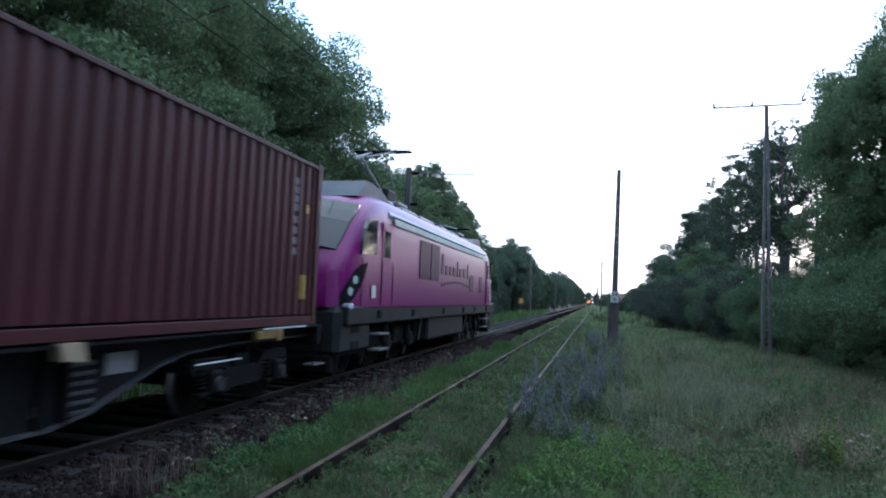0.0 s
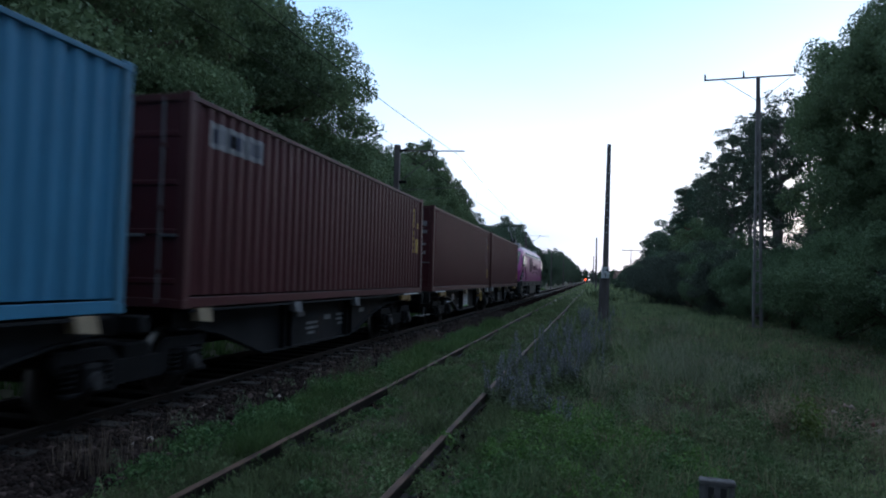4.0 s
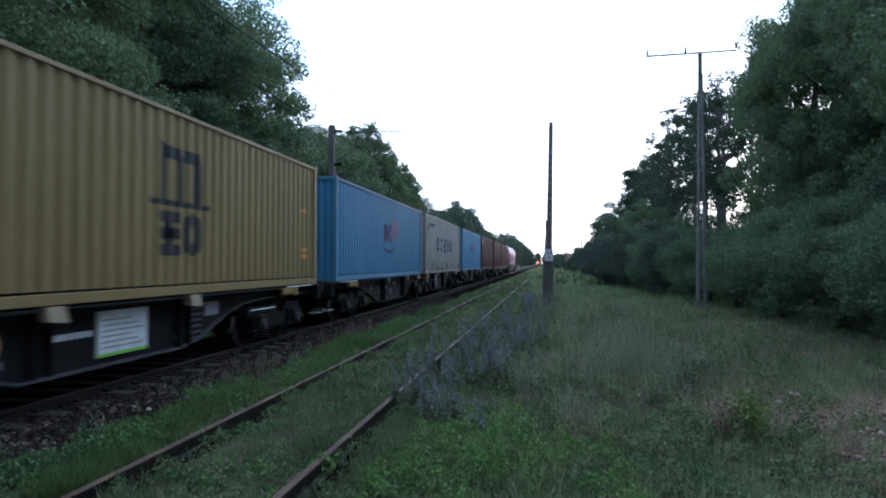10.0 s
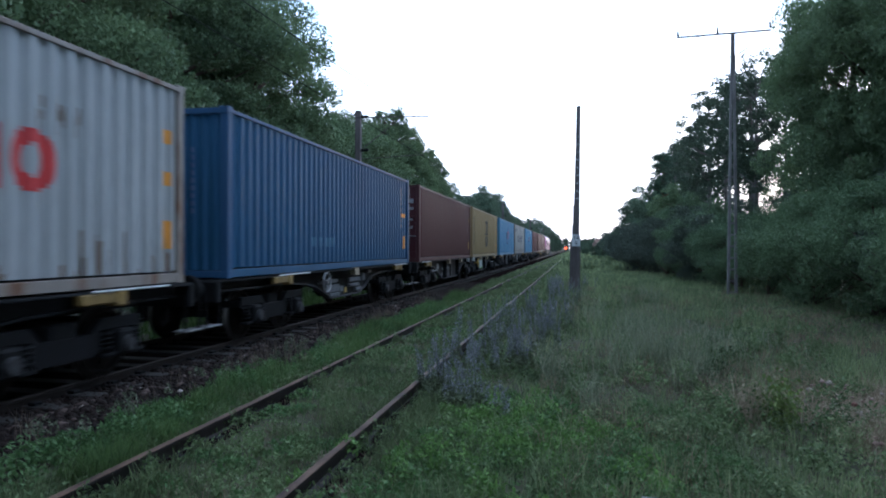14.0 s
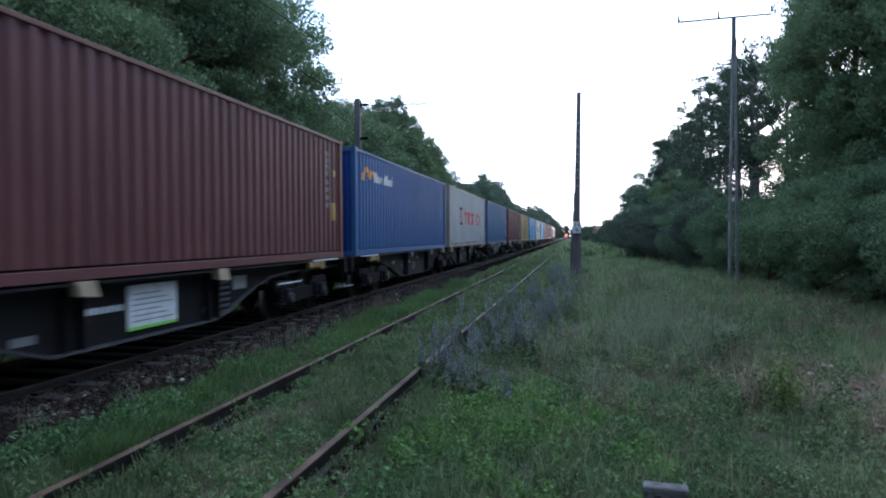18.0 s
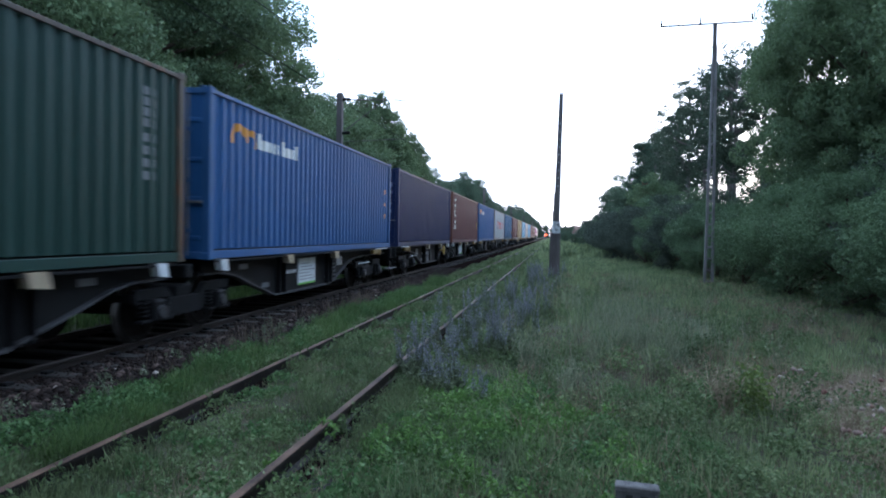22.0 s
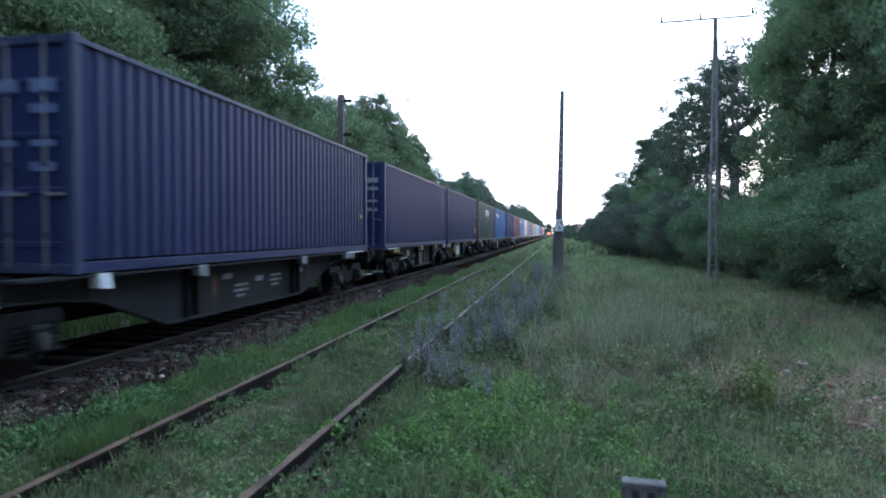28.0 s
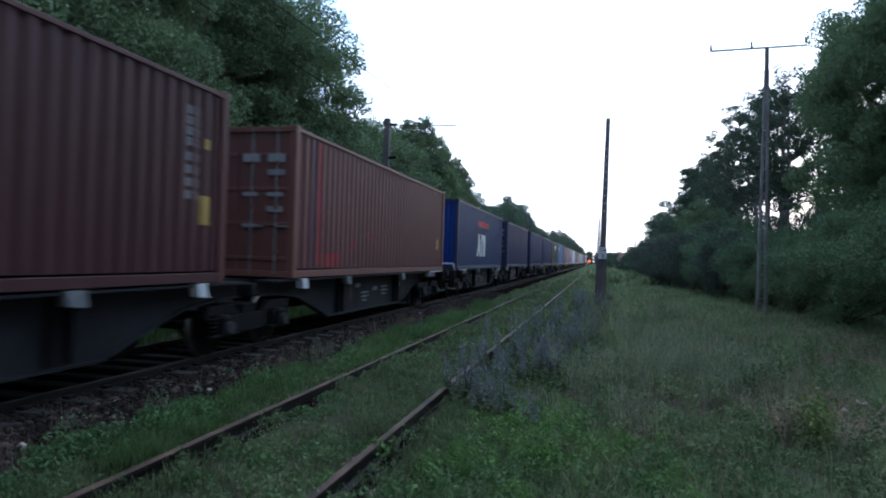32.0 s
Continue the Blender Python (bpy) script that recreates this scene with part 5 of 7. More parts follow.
def ring_rows(y, z, w, h, stroke, gap=False, n=14):
    """An upright oval ring, built row by row; gap opens its right side."""
    rows = []
    for i in range(n):
        z0, z1 = z + h * i / n, z + h * (i + 1) / n
        u = (z0 + z1 - 2 * z - h) / h
        a = w / 2 * math.sqrt(max(0.0, 1 - abs(u) ** 2.6))
        v = u * h / (h - 2 * stroke)
        b = (w / 2 - stroke) * math.sqrt(max(0.0, 1 - abs(v) ** 2.6)) if abs(v) < 1 else 0.0
        m = y + w / 2
        if b <= 0.01:
            rows.append((m - a, m + a, z0, z1))
        else:
            rows.append((m - a, m - b, z0, z1))
            if not gap or abs(u) > 0.45:
                rows.append((m + b, m + a, z0, z1))
    return rows


def lettering(c, mat, y, z, w, h, step, stroke, forms, label):
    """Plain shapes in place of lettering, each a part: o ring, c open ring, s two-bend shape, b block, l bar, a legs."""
    for i, k in enumerate(forms):
        a = y + i * step
        if k in "oc":
            rects = ring_rows(a, z, w, h, stroke, k == "c")
        elif k == "s":
            m = z + h / 2
            rects = [(a, a + w, z, z + stroke), (a, a + w, m - stroke / 2, m + stroke / 2), (a, a + w, z + h - stroke, z + h), (a + w - stroke, a + w, z + stroke, m - stroke / 2), (a, a + stroke, m + stroke / 2, z + h - stroke)]
        elif k == "a":
            n = 10
            rects = [(a + w * (0.42 * j / n), a + w * (0.42 * j / n) + stroke, z + h * j / n, z + h * (j + 1) / n) for j in range(n)]
            rects += [(a + w - w * (0.42 * j / n) - stroke, a + w - w * (0.42 * j / n), z + h * j / n, z + h * (j + 1) / n) for j in range(n - 1)]
            rects += [(a + w * 0.25, a + w * 0.75, z + h * 0.25, z + h * 0.25 + stroke * 0.7)]
        elif k == "l":
            rects = [(a, a + stroke, z, z + h)]
        elif k == "t":
            rects = [(a, a + w, z + h - stroke, z + h), (a + w / 2 - stroke / 2, a + w / 2 + stroke / 2, z, z + h - stroke)]
        elif k == "n":
            rects = [(a, a + stroke, z, z + h), (a + w - stroke, a + w, z, z + h), (a + stroke, a + w - stroke, z + h - stroke, z + h)]
        elif k == "e":
            rects = [(a, a + w, z, z + stroke), (a, a + w, z + h / 2 - stroke / 2, z + h / 2 + stroke / 2), (a, a + w, z + h - stroke, z + h), (a + w * 0.35, a + w * 0.65, z + stroke, z + h - stroke)]
        elif k == " ":
            continue
        else:
            rects = [(a, a + stroke, z, z + h), (a + stroke, a + w, z + h - stroke, z + h), (a + w - stroke, a + w, z + h * 0.5, z + h - stroke), (a + stroke, a + w, z + h * 0.45, z + h * 0.45 + stroke)]
        decal(c, "letter_shape", mat, rects, label)


def arc_rects(y, z, ry, rz, a0, a1, stroke, n=14):
    out = []
    for i in range(n):
        a = radians(a0 + (a1 - a0) * (i + 0.5) / n)
        cy, cz = y + ry * math.cos(a), z + rz * math.sin(a)
        dy, dz = abs(ry * math.sin(a)) * radians(abs(a1 - a0)) / n * 0.6, abs(rz * math.cos(a)) * radians(abs(a1 - a0)) / n * 0.6
        out.append((cy - max(dy, stroke / 2), cy + max(dy, stroke / 2), cz - max(dz, stroke / 2), cz + max(dz, stroke / 2)))
    return out


def streaks(c, mat, seed, share, bands):
    """Rust runs: short ones from the bottom rail, and longer ones in bands y0, y1, z0, z1; slivers lie in the troughs."""
    r = random.Random(seed)
    rects = []
    for i in range(N_CORR):
        y = CORR0 + PITCH * (i + 0.5)
        if r.random() < share:
            for k in range(r.randint(2, 4)):
                a = y + r.uniform(-0.085, 0.05)
                rects.append((a, a + r.uniform(0.02, 0.06), 0.182, 0.24 + 0.5 * r.random() ** 1.5))
        for y0, y1, z0, z1 in bands:
            if y0 < y < y1:
                for k in range(r.randint(2, 4)):
                    a = y + r.uniform(-0.08, 0.05)
                    top = z1 - (z1 - z0) * 0.35 * r.random()
                    rects.append((a, a + r.uniform(0.015, 0.04), top - (z1 - z0) * r.uniform(0.15, 0.65), top))
    decal(c, "rust_streak", mat, rects, "brown rust streaks")


def end_column(c):
    """A faint upright number on the blind end."""
    for k in range(9):
        part("number_bar", box(0.52, 0.58, -CL / 2 + 0.02, -CL / 2 + 0.028, 1.1 + 0.13 * k, 1.18 + 0.13 * k, 0.0), M_FAINTBLUE, c, "faint pale number bar")


def front_marks(c, mat=None, yellow=True, low=0.5):
    """Small number rows, a column of data bars and caution labels near the leading end."""
    mat = mat or M_GREYDECAL
    yf = CL / 2
    decal(c, "number_bar", mat, [(yf - 0.95 + 0.2 * i, yf - 0.87 + 0.2 * i, z, z + 0.12) for i in range(2) for z in (1.2, 1.38, 1.56, 1.74, 1.95, 2.1, 2.25, 2.4)], "column of small pale number bars")
    if yellow:
        decal(c, "caution_label", M_YELLOW, [(yf - 0.62, yf - 0.36, low, low + 0.42)], "yellow caution label")
        decal(c, "caution_label", M_YELLOW, [(yf - 0.58, yf - 0.42, 1.95, 2.1)], "yellow caution label")


MAROON, MAROON_RAIL = paint("maroon_container_paint", (0.084, 0.0225, 0.0275)), paint("faded_maroon_rail", (0.088, 0.032, 0.034), 0.2)
LBLUE, LBLUE_RAIL = paint("light_blue_container_paint", (0.072, 0.245, 0.42), 0.06), paint("light_blue_rail", (0.082, 0.218, 0.340), 0.25)
GREYW, GREYW_RAIL = paint("rusty_grey_white_paint", (0.325, 0.34, 0.325), 0.5), paint("rusty_grey_rail", (0.26, 0.24, 0.22), 0.6)
GOLD, GOLD_RAIL = paint("ochre_container_paint", (0.262, 0.19, 0.08)), paint("faded_ochre_rail", (0.286, 0.204, 0.102), 0.3)
BLUE, BLUE_RAIL = paint("mid_blue_container_paint", (0.026, 0.1, 0.205)), paint("mid_blue_rail", (0.036, 0.096, 0.204), 0.15)
WHITE, WHITE_RAIL = paint("white_container_paint", (0.42, 0.43, 0.44), 0.2), paint("rusty_white_rail", (0.30, 0.26, 0.235), 0.7)
RBLUE, RBLUE_RAIL = paint("royal_blue_container_paint", (0.032, 0.105, 0.28)), paint("royal_blue_rail", (0.04, 0.11, 0.27), 0.1)
BROWN, BROWN_RAIL = paint("brick_brown_container_paint", (0.13, 0.046, 0.049)), paint("brick_brown_rail", (0.162, 0.060, 0.045), 0.2)
NAVY, NAVY_RAIL = paint("navy_container_paint", (0.0115, 0.0225, 0.088)), paint("navy_rail", (0.027, 0.036, 0.102), 0.1)
GREEN, GREEN_RAIL = paint("dark_green_container_paint", (0.018, 0.052, 0.044), 0.12), paint("dark_green_rail", (0.075, 0.058, 0.045), 0.6)
SLATE, SLATE_RAIL = paint("slate_blue_container_paint", (0.0150, 0.0255, 0.088)), paint("slate_rail", (0.032, 0.044, 0.092), 0.15)
# end walls' deeper blue stands for the same paint seen in shade
ENDBLUE = paint("unfaded_blue_paint", (0.014, 0.045, 0.24))
ABLUE, ABLUE_RAIL = paint("dull_blue_container_paint", (0.030, 0.060, 0.144)), paint("dull_blue_rail", (0.034, 0.045, 0.1), 0.62)
TERRA, TERRA_RAIL = paint("terracotta_container_paint", (0.155, 0.066, 0.06), 0.1), paint("terracotta_rail", (0.19, 0.082, 0.066), 0.25)
PLUM, PLUM_RAIL = paint("plum_brown_container_paint", (0.082, 0.032, 0.034)), paint("plum_rail", (0.114, 0.042, 0.039), 0.2)

# rear ends of the boxes when the clip starts, metres along the line
REAR = [-2.77, -15.68, -29.34, -42.62, -56.39, -69.73, -83.46, -96.45, -110.25, -123.68, -136.87, -150.05, -162.98, -176.39, -189.32, -202.68, -215.45, -229.70,
        -244.59, -259.30, -273.81]
boxes = []


def add_container(*a, **k):
    boxes.append(container(*a, **k))
    return boxes[-1]


c = add_container("container", "dark maroon corrugated steel container on its wagon", MAROON, MAROON_RAIL, False)
front_marks(c, M_GREYDECAL, True, 0.45)
c = add_container("container", "dark maroon container with white number column and doors", MAROON, MAROON_RAIL, True)
front_marks(c, M_GREYDECAL, True, 0.5)
c = add_container("container", "dark maroon container with a pale name panel", MAROON, MAROON_RAIL, True)
front_marks(c, M_YELLOW, True, 1.2)
decal(c, "name_panel", M_GREYDECAL, [(-CL / 2 + 0.5, -CL / 2 + 2.1, 2.25, 2.62)], "pale panel of unreadable letters")
decal(c, "letter_bar", M_NAVYDECAL, [(-CL / 2 + 0.62 + 0.2 * i, -CL / 2 + 0.74 + 0.2 * i, 2.33, 2.54) for i in range(7)])


def ring_logo(c):
    lettering(c, M_NAVYDECAL, -0.72, 1.26, 0.55, 0.66, 0.62, 0.19, "oo", "dark blue letter shape")
    decal(c, "logo_block", M_RED, [(0.55, 0.7, 1.24, 1.9), (0.55, 0.98, 1.76, 1.9), (0.86, 1.0, 1.45, 1.9), (0.55, 0.98, 1.42, 1.56)] + arc_rects(0.72, 1.55, 0.7, 0.5, -20, 100, 0.08), "red ring shape")
    decal(c, "logo_arc", M_NAVYDECAL, arc_rects(0.05, 1.22, 0.9, 0.3, 185, 330, 0.075), "dark blue arc")


c = add_container("container", "light blue container with a dark blue and red emblem", LBLUE, LBLUE_RAIL, True, True)
ring_logo(c)
c = add_container("container", "grey-white rusty container with large dark blue letter blocks", GREYW, GREYW_RAIL, True)
lettering(c, M_NAVYDECAL, -2.9, 1.09, 0.74, 0.77, 1.19, 0.19, "ooeoo", "large dark blue letter shape")
streaks(c, M_STREAK, 3, 1.0, [(-6.0, -4.6, 0.2, 1.0), (-4.6, -2.6, 0.2, 0.62), (4.9, 5.9, 0.4, 1.6), (2.7, 4.6, 0.9, 1.8), (3.6, 4.3, 1.9, 2.3), (-6, -5.3, 0.3, 2.5), (-5.4, -4.2, 0.25, 0.8), (-0.2, 0.6, 0.3, 1.0)])
streaks(c, M_STAIN, 4, 1.0, [(-5.95, -5.0, 0.3, 2.6), (2.8, 4.9, 0.4, 2.0), (-2.6, -0.6, 1.8, 2.5), (-5.0, -3.4, 0.3, 1.2), (0.0, 2.4, 0.2, 0.9), (-1.5, 0.2, 1.0, 1.6)])
decal(c, "name_bar", M_NAVYDECAL, [(-5.6 + 0.16 * i, -5.48 + 0.16 * i, 2.14, 2.24) for i in range(5)] + [(-5.36, -5.2, 2.24, 2.4)] + [(-4.8 + 0.18 * i, -4.67 + 0.18 * i, 2.32, 2.48) for i in range(7)], "faint blue name bar")
decal(c, "caution_label", M_ORANGE, [(5.55, 5.75, 0.55, 0.85), (5.55, 5.75, 1.5, 1.75)], "orange caution label")
c = add_container("container", "light blue container with emblem and plain end wall", LBLUE, LBLUE_RAIL, False)
ring_logo(c)
c = add_container("container", "ochre yellow container with a tall black emblem", GOLD, GOLD_RAIL, True)
decal(c, "emblem_arch", M_BLACKDECAL, [(-0.56, -0.38, 1.46, 2.34), (-0.07, 0.11, 1.46, 2.2), (0.43, 0.61, 1.46, 2.2), (-0.5, -0.02, 2.1, 2.3), (0.06, 0.54, 2.1, 2.3), (-0.84, 0.9, 1.38, 1.47)], "black triple arch")
lettering(c, M_BLACKDECAL, -0.58, 0.62, 0.56, 0.68, 0.66, 0.17, "eo", "black letter shape")
decal(c, "caution_label", M_ORANGE, [(5.2, 5.5, 0.62, 0.72), (5.2, 5.5, 0.78, 0.86), (5.2, 5.45, 1.7, 1.78)], "orange caution label")
decal(c, "number_bar", M_BLACKDECAL, [(-5.4, -5.3, 0.8 + 0.2 * i, 0.93 + 0.2 * i) for i in range(8)])
c = add_container("container", "dark maroon container with doors and a yellow label", MAROON, MAROON_RAIL, True)
front_marks(c, M_GREYDECAL, True, 0.45)
c = add_container("container", "mid-blue container with orange caution labels", BLUE, BLUE_RAIL, False)
front_marks(c, M_GREYDECAL, False)
decal(c, "caution_label", M_ORANGE, [(5.35, 5.75, 0.5, 0.92), (5.2, 5.7, 1.55, 1.68)], "orange caution label")
decal(c, "faded_patch", M_TEAL, [(-2.5 + 0.16 * i, -2.4 + 0.16 * i, 0.55, 0.76) for i in range(9)], "faded pale lettering bars")
c = add_container("container", "white container with large red letter blocks and rust", WHITE, WHITE_RAIL, False)
lettering(c, M_RED, -1.78, 1.12, 0.6, 0.68, 0.69, 0.16, "tnnonlno", "large red letter shape")
decal(c, "caution_label", M_ORANGE, [(5.6, 5.8, 0.5, 0.9), (5.6, 5.8, 1.4, 1.6), (5.6, 5.8, 2.0, 2.2)], "orange caution label")


decal(c, "logo_block", M_NAVYDECAL, [(-3.35, -2.3, 1.1, 1.22), (-3.35, -2.3, 1.85, 1.97)], "dark blue bars")
decal(c, "logo_block", M_RED, [(-2.95, -2.7, 1.22, 1.85), (-3.35, -3.2, 1.3, 1.8), (-2.45, -2.3, 1.3, 1.8)], "red upright bars")
streaks(c, M_STAIN, 5, 0.6, [(-1.75, -1.35, 0.3, 2.6), (-6.0, -4.8, 0.3, 2.0), (1.1, 1.9, 1.9, 2.5), (3.4, 4.2, 1.7, 2.2)])


def wave_logo(c, y):
    decal(c, "emblem", M_ORANGE, arc_rects(y + 0.32, 2.14, 0.3, 0.24, 10, 190, 0.13) + arc_rects(y + 0.76, 2.14, 0.22, 0.2, -10, 120, 0.11), "orange wave emblem")
    decal(c, "name_bar", M_WHITE, [(y + 1.05 + 0.225 * i, y + 1.22 + 0.225 * i, 2.08, 2.08 + (0.3 if i in (0, 5, 8) else 0.2)) for i in range(9)], "white name bar")


c = add_container("container", "royal blue container with an orange and white emblem", RBLUE, RBLUE_RAIL, False, end_paint=ENDBLUE)
wave_logo(c, -5.35)
front_marks(c, M_GREYDECAL, False)
c = add_container("container", "brick-brown container with an upright row of white shapes", BROWN, BROWN_RAIL, False)
for i, k in enumerate("tblton"):
    lettering(c, M_WHITE, -5.1, 2.28 - 0.3 * i, 0.36, 0.24, 1, 0.09, k, "white upright letter shape")
front_marks(c, M_GREYDECAL, True, 0.9)
c = add_container("container", "dark navy container with doors at the trailing end", NAVY, NAVY_RAIL, True)
front_marks(c, M_GREYDECAL, False)
c = add_container("container", "royal blue container with an emblem and dark doors", RBLUE, RBLUE_RAIL, True)
wave_logo(c, -5.3)
decal(c, "caution_label", M_ORANGE, [(5.3, 5.5, 1.0, 1.15), (5.3, 5.5, 1.4, 1.5), (5.3, 5.5, 1.8, 1.95)], "orange caution label")
c = add_container("container", "dark green container with a white name block", GREEN, GREEN_RAIL, False)
lettering(c, M_WHITE, -1.12, 1.9, 0.32, 0.5, 0.38, 0.095, "onnltnl", "white letter shape")
decal(c, "underline", M_RED, [(-0.9, 1.2, 1.75, 1.80)], "thin red line")
front_marks(c, M_GREYDECAL, False)
c = add_container("container", "slate blue container with orange caution labels", SLATE, SLATE_RAIL, False)
decal(c, "caution_label", M_ORANGE, [(5.3, 5.7, 0.5, 0.95), (5.35, 5.6, 1.6, 1.7), (5.35, 5.6, 2.1, 2.2)], "orange caution label")
c = add_container("container", "navy container with white marks on its doors", NAVY, NAVY_RAIL, True)
front_marks(c, M_GREYDECAL, False)
c = add_container("container", "slate navy container with white marked doors", SLATE, SLATE_RAIL, True)
decal(c, "caution_label", M_YELLOW, [(5.5, 5.65, 0.95, 1.05)], "yellow caution label")
c = add_container("container", "dull blue container with a white and red name block", ABLUE, ABLUE_RAIL, False, end_paint=ENDBLUE)
lettering(c, M_WHITE, -1.55, 0.58, 0.95, 1.05, 0.99, 0.3, "anl", "white letter shape")
decal(c, "name_bar", M_RED, [(-1.38 + 0.36 * i, -1.04 + 0.36 * i, 2.0, 2.27) for i in range(8)], "red name bar")
c = add_container("container", "faded terracotta container with labelled doors", TERRA, TERRA_RAIL, True)
decal(c, "stripe", M_DARKRED, [(-5.05, -4.8, 0.25, 2.75)], "upright red stripe")
decal(c, "stripe", M_NAVYDECAL, [(-5.3, -5.12, 0.25, 2.75)], "upright violet stripe")
decal(c, "caution_label", M_YELLOW, [(5.2, 5.45, 0.75, 1.1)], "yellow caution label")
decal(c, "rust_patch", M_DARKRED, [(-3.1, -2.85, 0.62, 0.84), (-4.6, -3.7, 0.2, 0.5), (-2.2, -1.2, 0.95, 1.02)], "dull red repaired patches")
c = add_container("container", "plum brown container with pale number marks", PLUM, PLUM_RAIL, True)
front_marks(c, M_GREYDECAL, True, 0.85)
for i in (8, 10, 18):
    end_column(boxes[i])
# white marks and labels on the doors that face back
for i, mats in ((1, M_GREYDECAL), (7, M_GREYDECAL), (12, M_FAINTBLUE), (16, M_GREYDECAL), (17, M_FAINTBLUE), (19, M_GREYDECAL)):
    for x0, x1, z0, z1 in ((0.1, 0.45, 2.2, 2.36), (0.62, 0.98, 2.2, 2.36), (0.62, 0.98, 1.95, 2.06), (0.12, 0.42, 1.55, 1.63), (0.62, 0.95, 1.55, 1.63), (0.62, 0.95, 1.25, 1.36), (0.12, 0.42, 0.95, 1.02),
                           (-0.9, -0.5, 2.2, 2.32), (-0.9, -0.55, 1.5, 1.6)):
        part("door_mark", box(x0, x1, -CL / 2 + 0.008, -CL / 2 + 0.014, z0, z1, 0.0), mats, boxes[i], "white number bar")


# ---- train: wagons ----
WR = 0.46
wheelsets = []


def wheelset_parts(parent, y, r=WR):
    w = part("wheelset", axle_me, None, parent)
    w.location = (0, y, r)
    for s in (-1, 1):
        k = part("wheel", wheel_me[s], None, w)
        k.scale = (1, r / WR, r / WR)
    wheelsets.append((w, r))
    return w


def wheel_bm(s):
    bm = bmesh.new()
    x = s * 0.75
    a, b = (x - 0.055, x + 0.055)
    prof = [(a if s > 0 else b, WR + 0.028), (a + s * 0.03 if s > 0 else b - 0.03, WR + 0.028), (x, WR), (b if s > 0 else a, WR - 0.008), (b if s > 0 else a, WR - 0.07),
            (x + s * 0.01, WR - 0.09), (x + s * 0.03, 0.2), (x + s * 0.075, 0.15), (x + s * 0.075, 0.03), (x - s * 0.06, 0.03), (x - s * 0.06, 0.15), (x - s * 0.02, 0.2), (x - s * 0.02, WR - 0.09), (a if s > 0 else b, WR - 0.07)]
    n = 24
    rows = [[bm.verts.new((px, r * math.cos(2 * math.pi * k / n), r * math.sin(2 * math.pi * k / n))) for px, r in prof] for k in range(n)]
    for k in range(n):
        for i in range(len(prof)):
            j = (i + 1) % len(prof)
            f = bm.faces.new((rows[k][i], rows[k][j], rows[(k + 1) % n][j], rows[(k + 1) % n][i]))
            f.material_index = 1 if i in (1, 2) else 0
    # hub bolts, so that the turning shows
    for k in range(6):
        t = 2 * math.pi * k / 6
        q = (x + s * 0.03, 0.26 * math.cos(t), 0.26 * math.sin(t))
        add_cyl(bm, q, (q[0] + s * 0.025, q[1], q[2]), 0.025, n=6)
    return bm


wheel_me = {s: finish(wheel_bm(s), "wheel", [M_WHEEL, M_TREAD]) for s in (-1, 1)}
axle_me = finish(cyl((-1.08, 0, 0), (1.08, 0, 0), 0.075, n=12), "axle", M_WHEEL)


def bogie_frame_bm(s):
    """Side frame with raised horns over the axles and a low middle."""
    x = s * 1.0
    out = [(-1.32, 0.80), (-1.34, 0.62), (-1.2, 0.50), (-1.1, 0.66), (-0.7, 0.66), (-0.62, 0.46), (-0.45, 0.34), (0.45, 0.34), (0.62, 0.46), (0.7, 0.66), (1.1, 0.66), (1.2, 0.50), (1.34, 0.62), (1.32, 0.80), (0.55, 0.80), (0.38, 0.62), (-0.38, 0.62), (-0.55, 0.80)]
    return prism(out, x - 0.05, x + 0.05)


def axlebox_bm(s, y):
    bm = box(s * 1.09 - 0.09, s * 1.09 + 0.09, y - 0.15, y + 0.15, WR - 0.15, WR + 0.19, 0.04)
    for d in (-0.26, 0.26):
        add_box(bm, s * 1.06 - 0.08, s * 1.06 + 0.08, y + d - 0.11, y + d + 0.11, WR - 0.15, WR - 0.10, 0.01)
    return bm


def spring_mesh():
    k = np.linspace(0, 1, 61)
    a = k * 2 * np.pi * 5
    v, f = tube_arrays(np.stack([0.07 * np.cos(a), 0.07 * np.sin(a), 0.37 + 0.29 * k], 1), [0.018] * 61, 5)
    return mesh_of("spring", v, f, [M_BLACK])


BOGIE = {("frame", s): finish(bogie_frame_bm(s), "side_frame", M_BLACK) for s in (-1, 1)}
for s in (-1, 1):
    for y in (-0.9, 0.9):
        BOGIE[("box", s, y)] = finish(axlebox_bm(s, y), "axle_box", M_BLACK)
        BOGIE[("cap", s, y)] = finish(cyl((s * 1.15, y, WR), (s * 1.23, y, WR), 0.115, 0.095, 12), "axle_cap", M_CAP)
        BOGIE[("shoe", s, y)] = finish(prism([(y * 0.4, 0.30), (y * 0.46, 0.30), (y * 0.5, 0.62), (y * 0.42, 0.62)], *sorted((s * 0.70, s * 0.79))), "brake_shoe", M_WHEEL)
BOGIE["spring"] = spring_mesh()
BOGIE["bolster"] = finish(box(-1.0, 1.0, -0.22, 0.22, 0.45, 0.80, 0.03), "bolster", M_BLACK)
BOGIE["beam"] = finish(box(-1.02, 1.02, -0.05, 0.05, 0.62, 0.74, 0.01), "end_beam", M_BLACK)


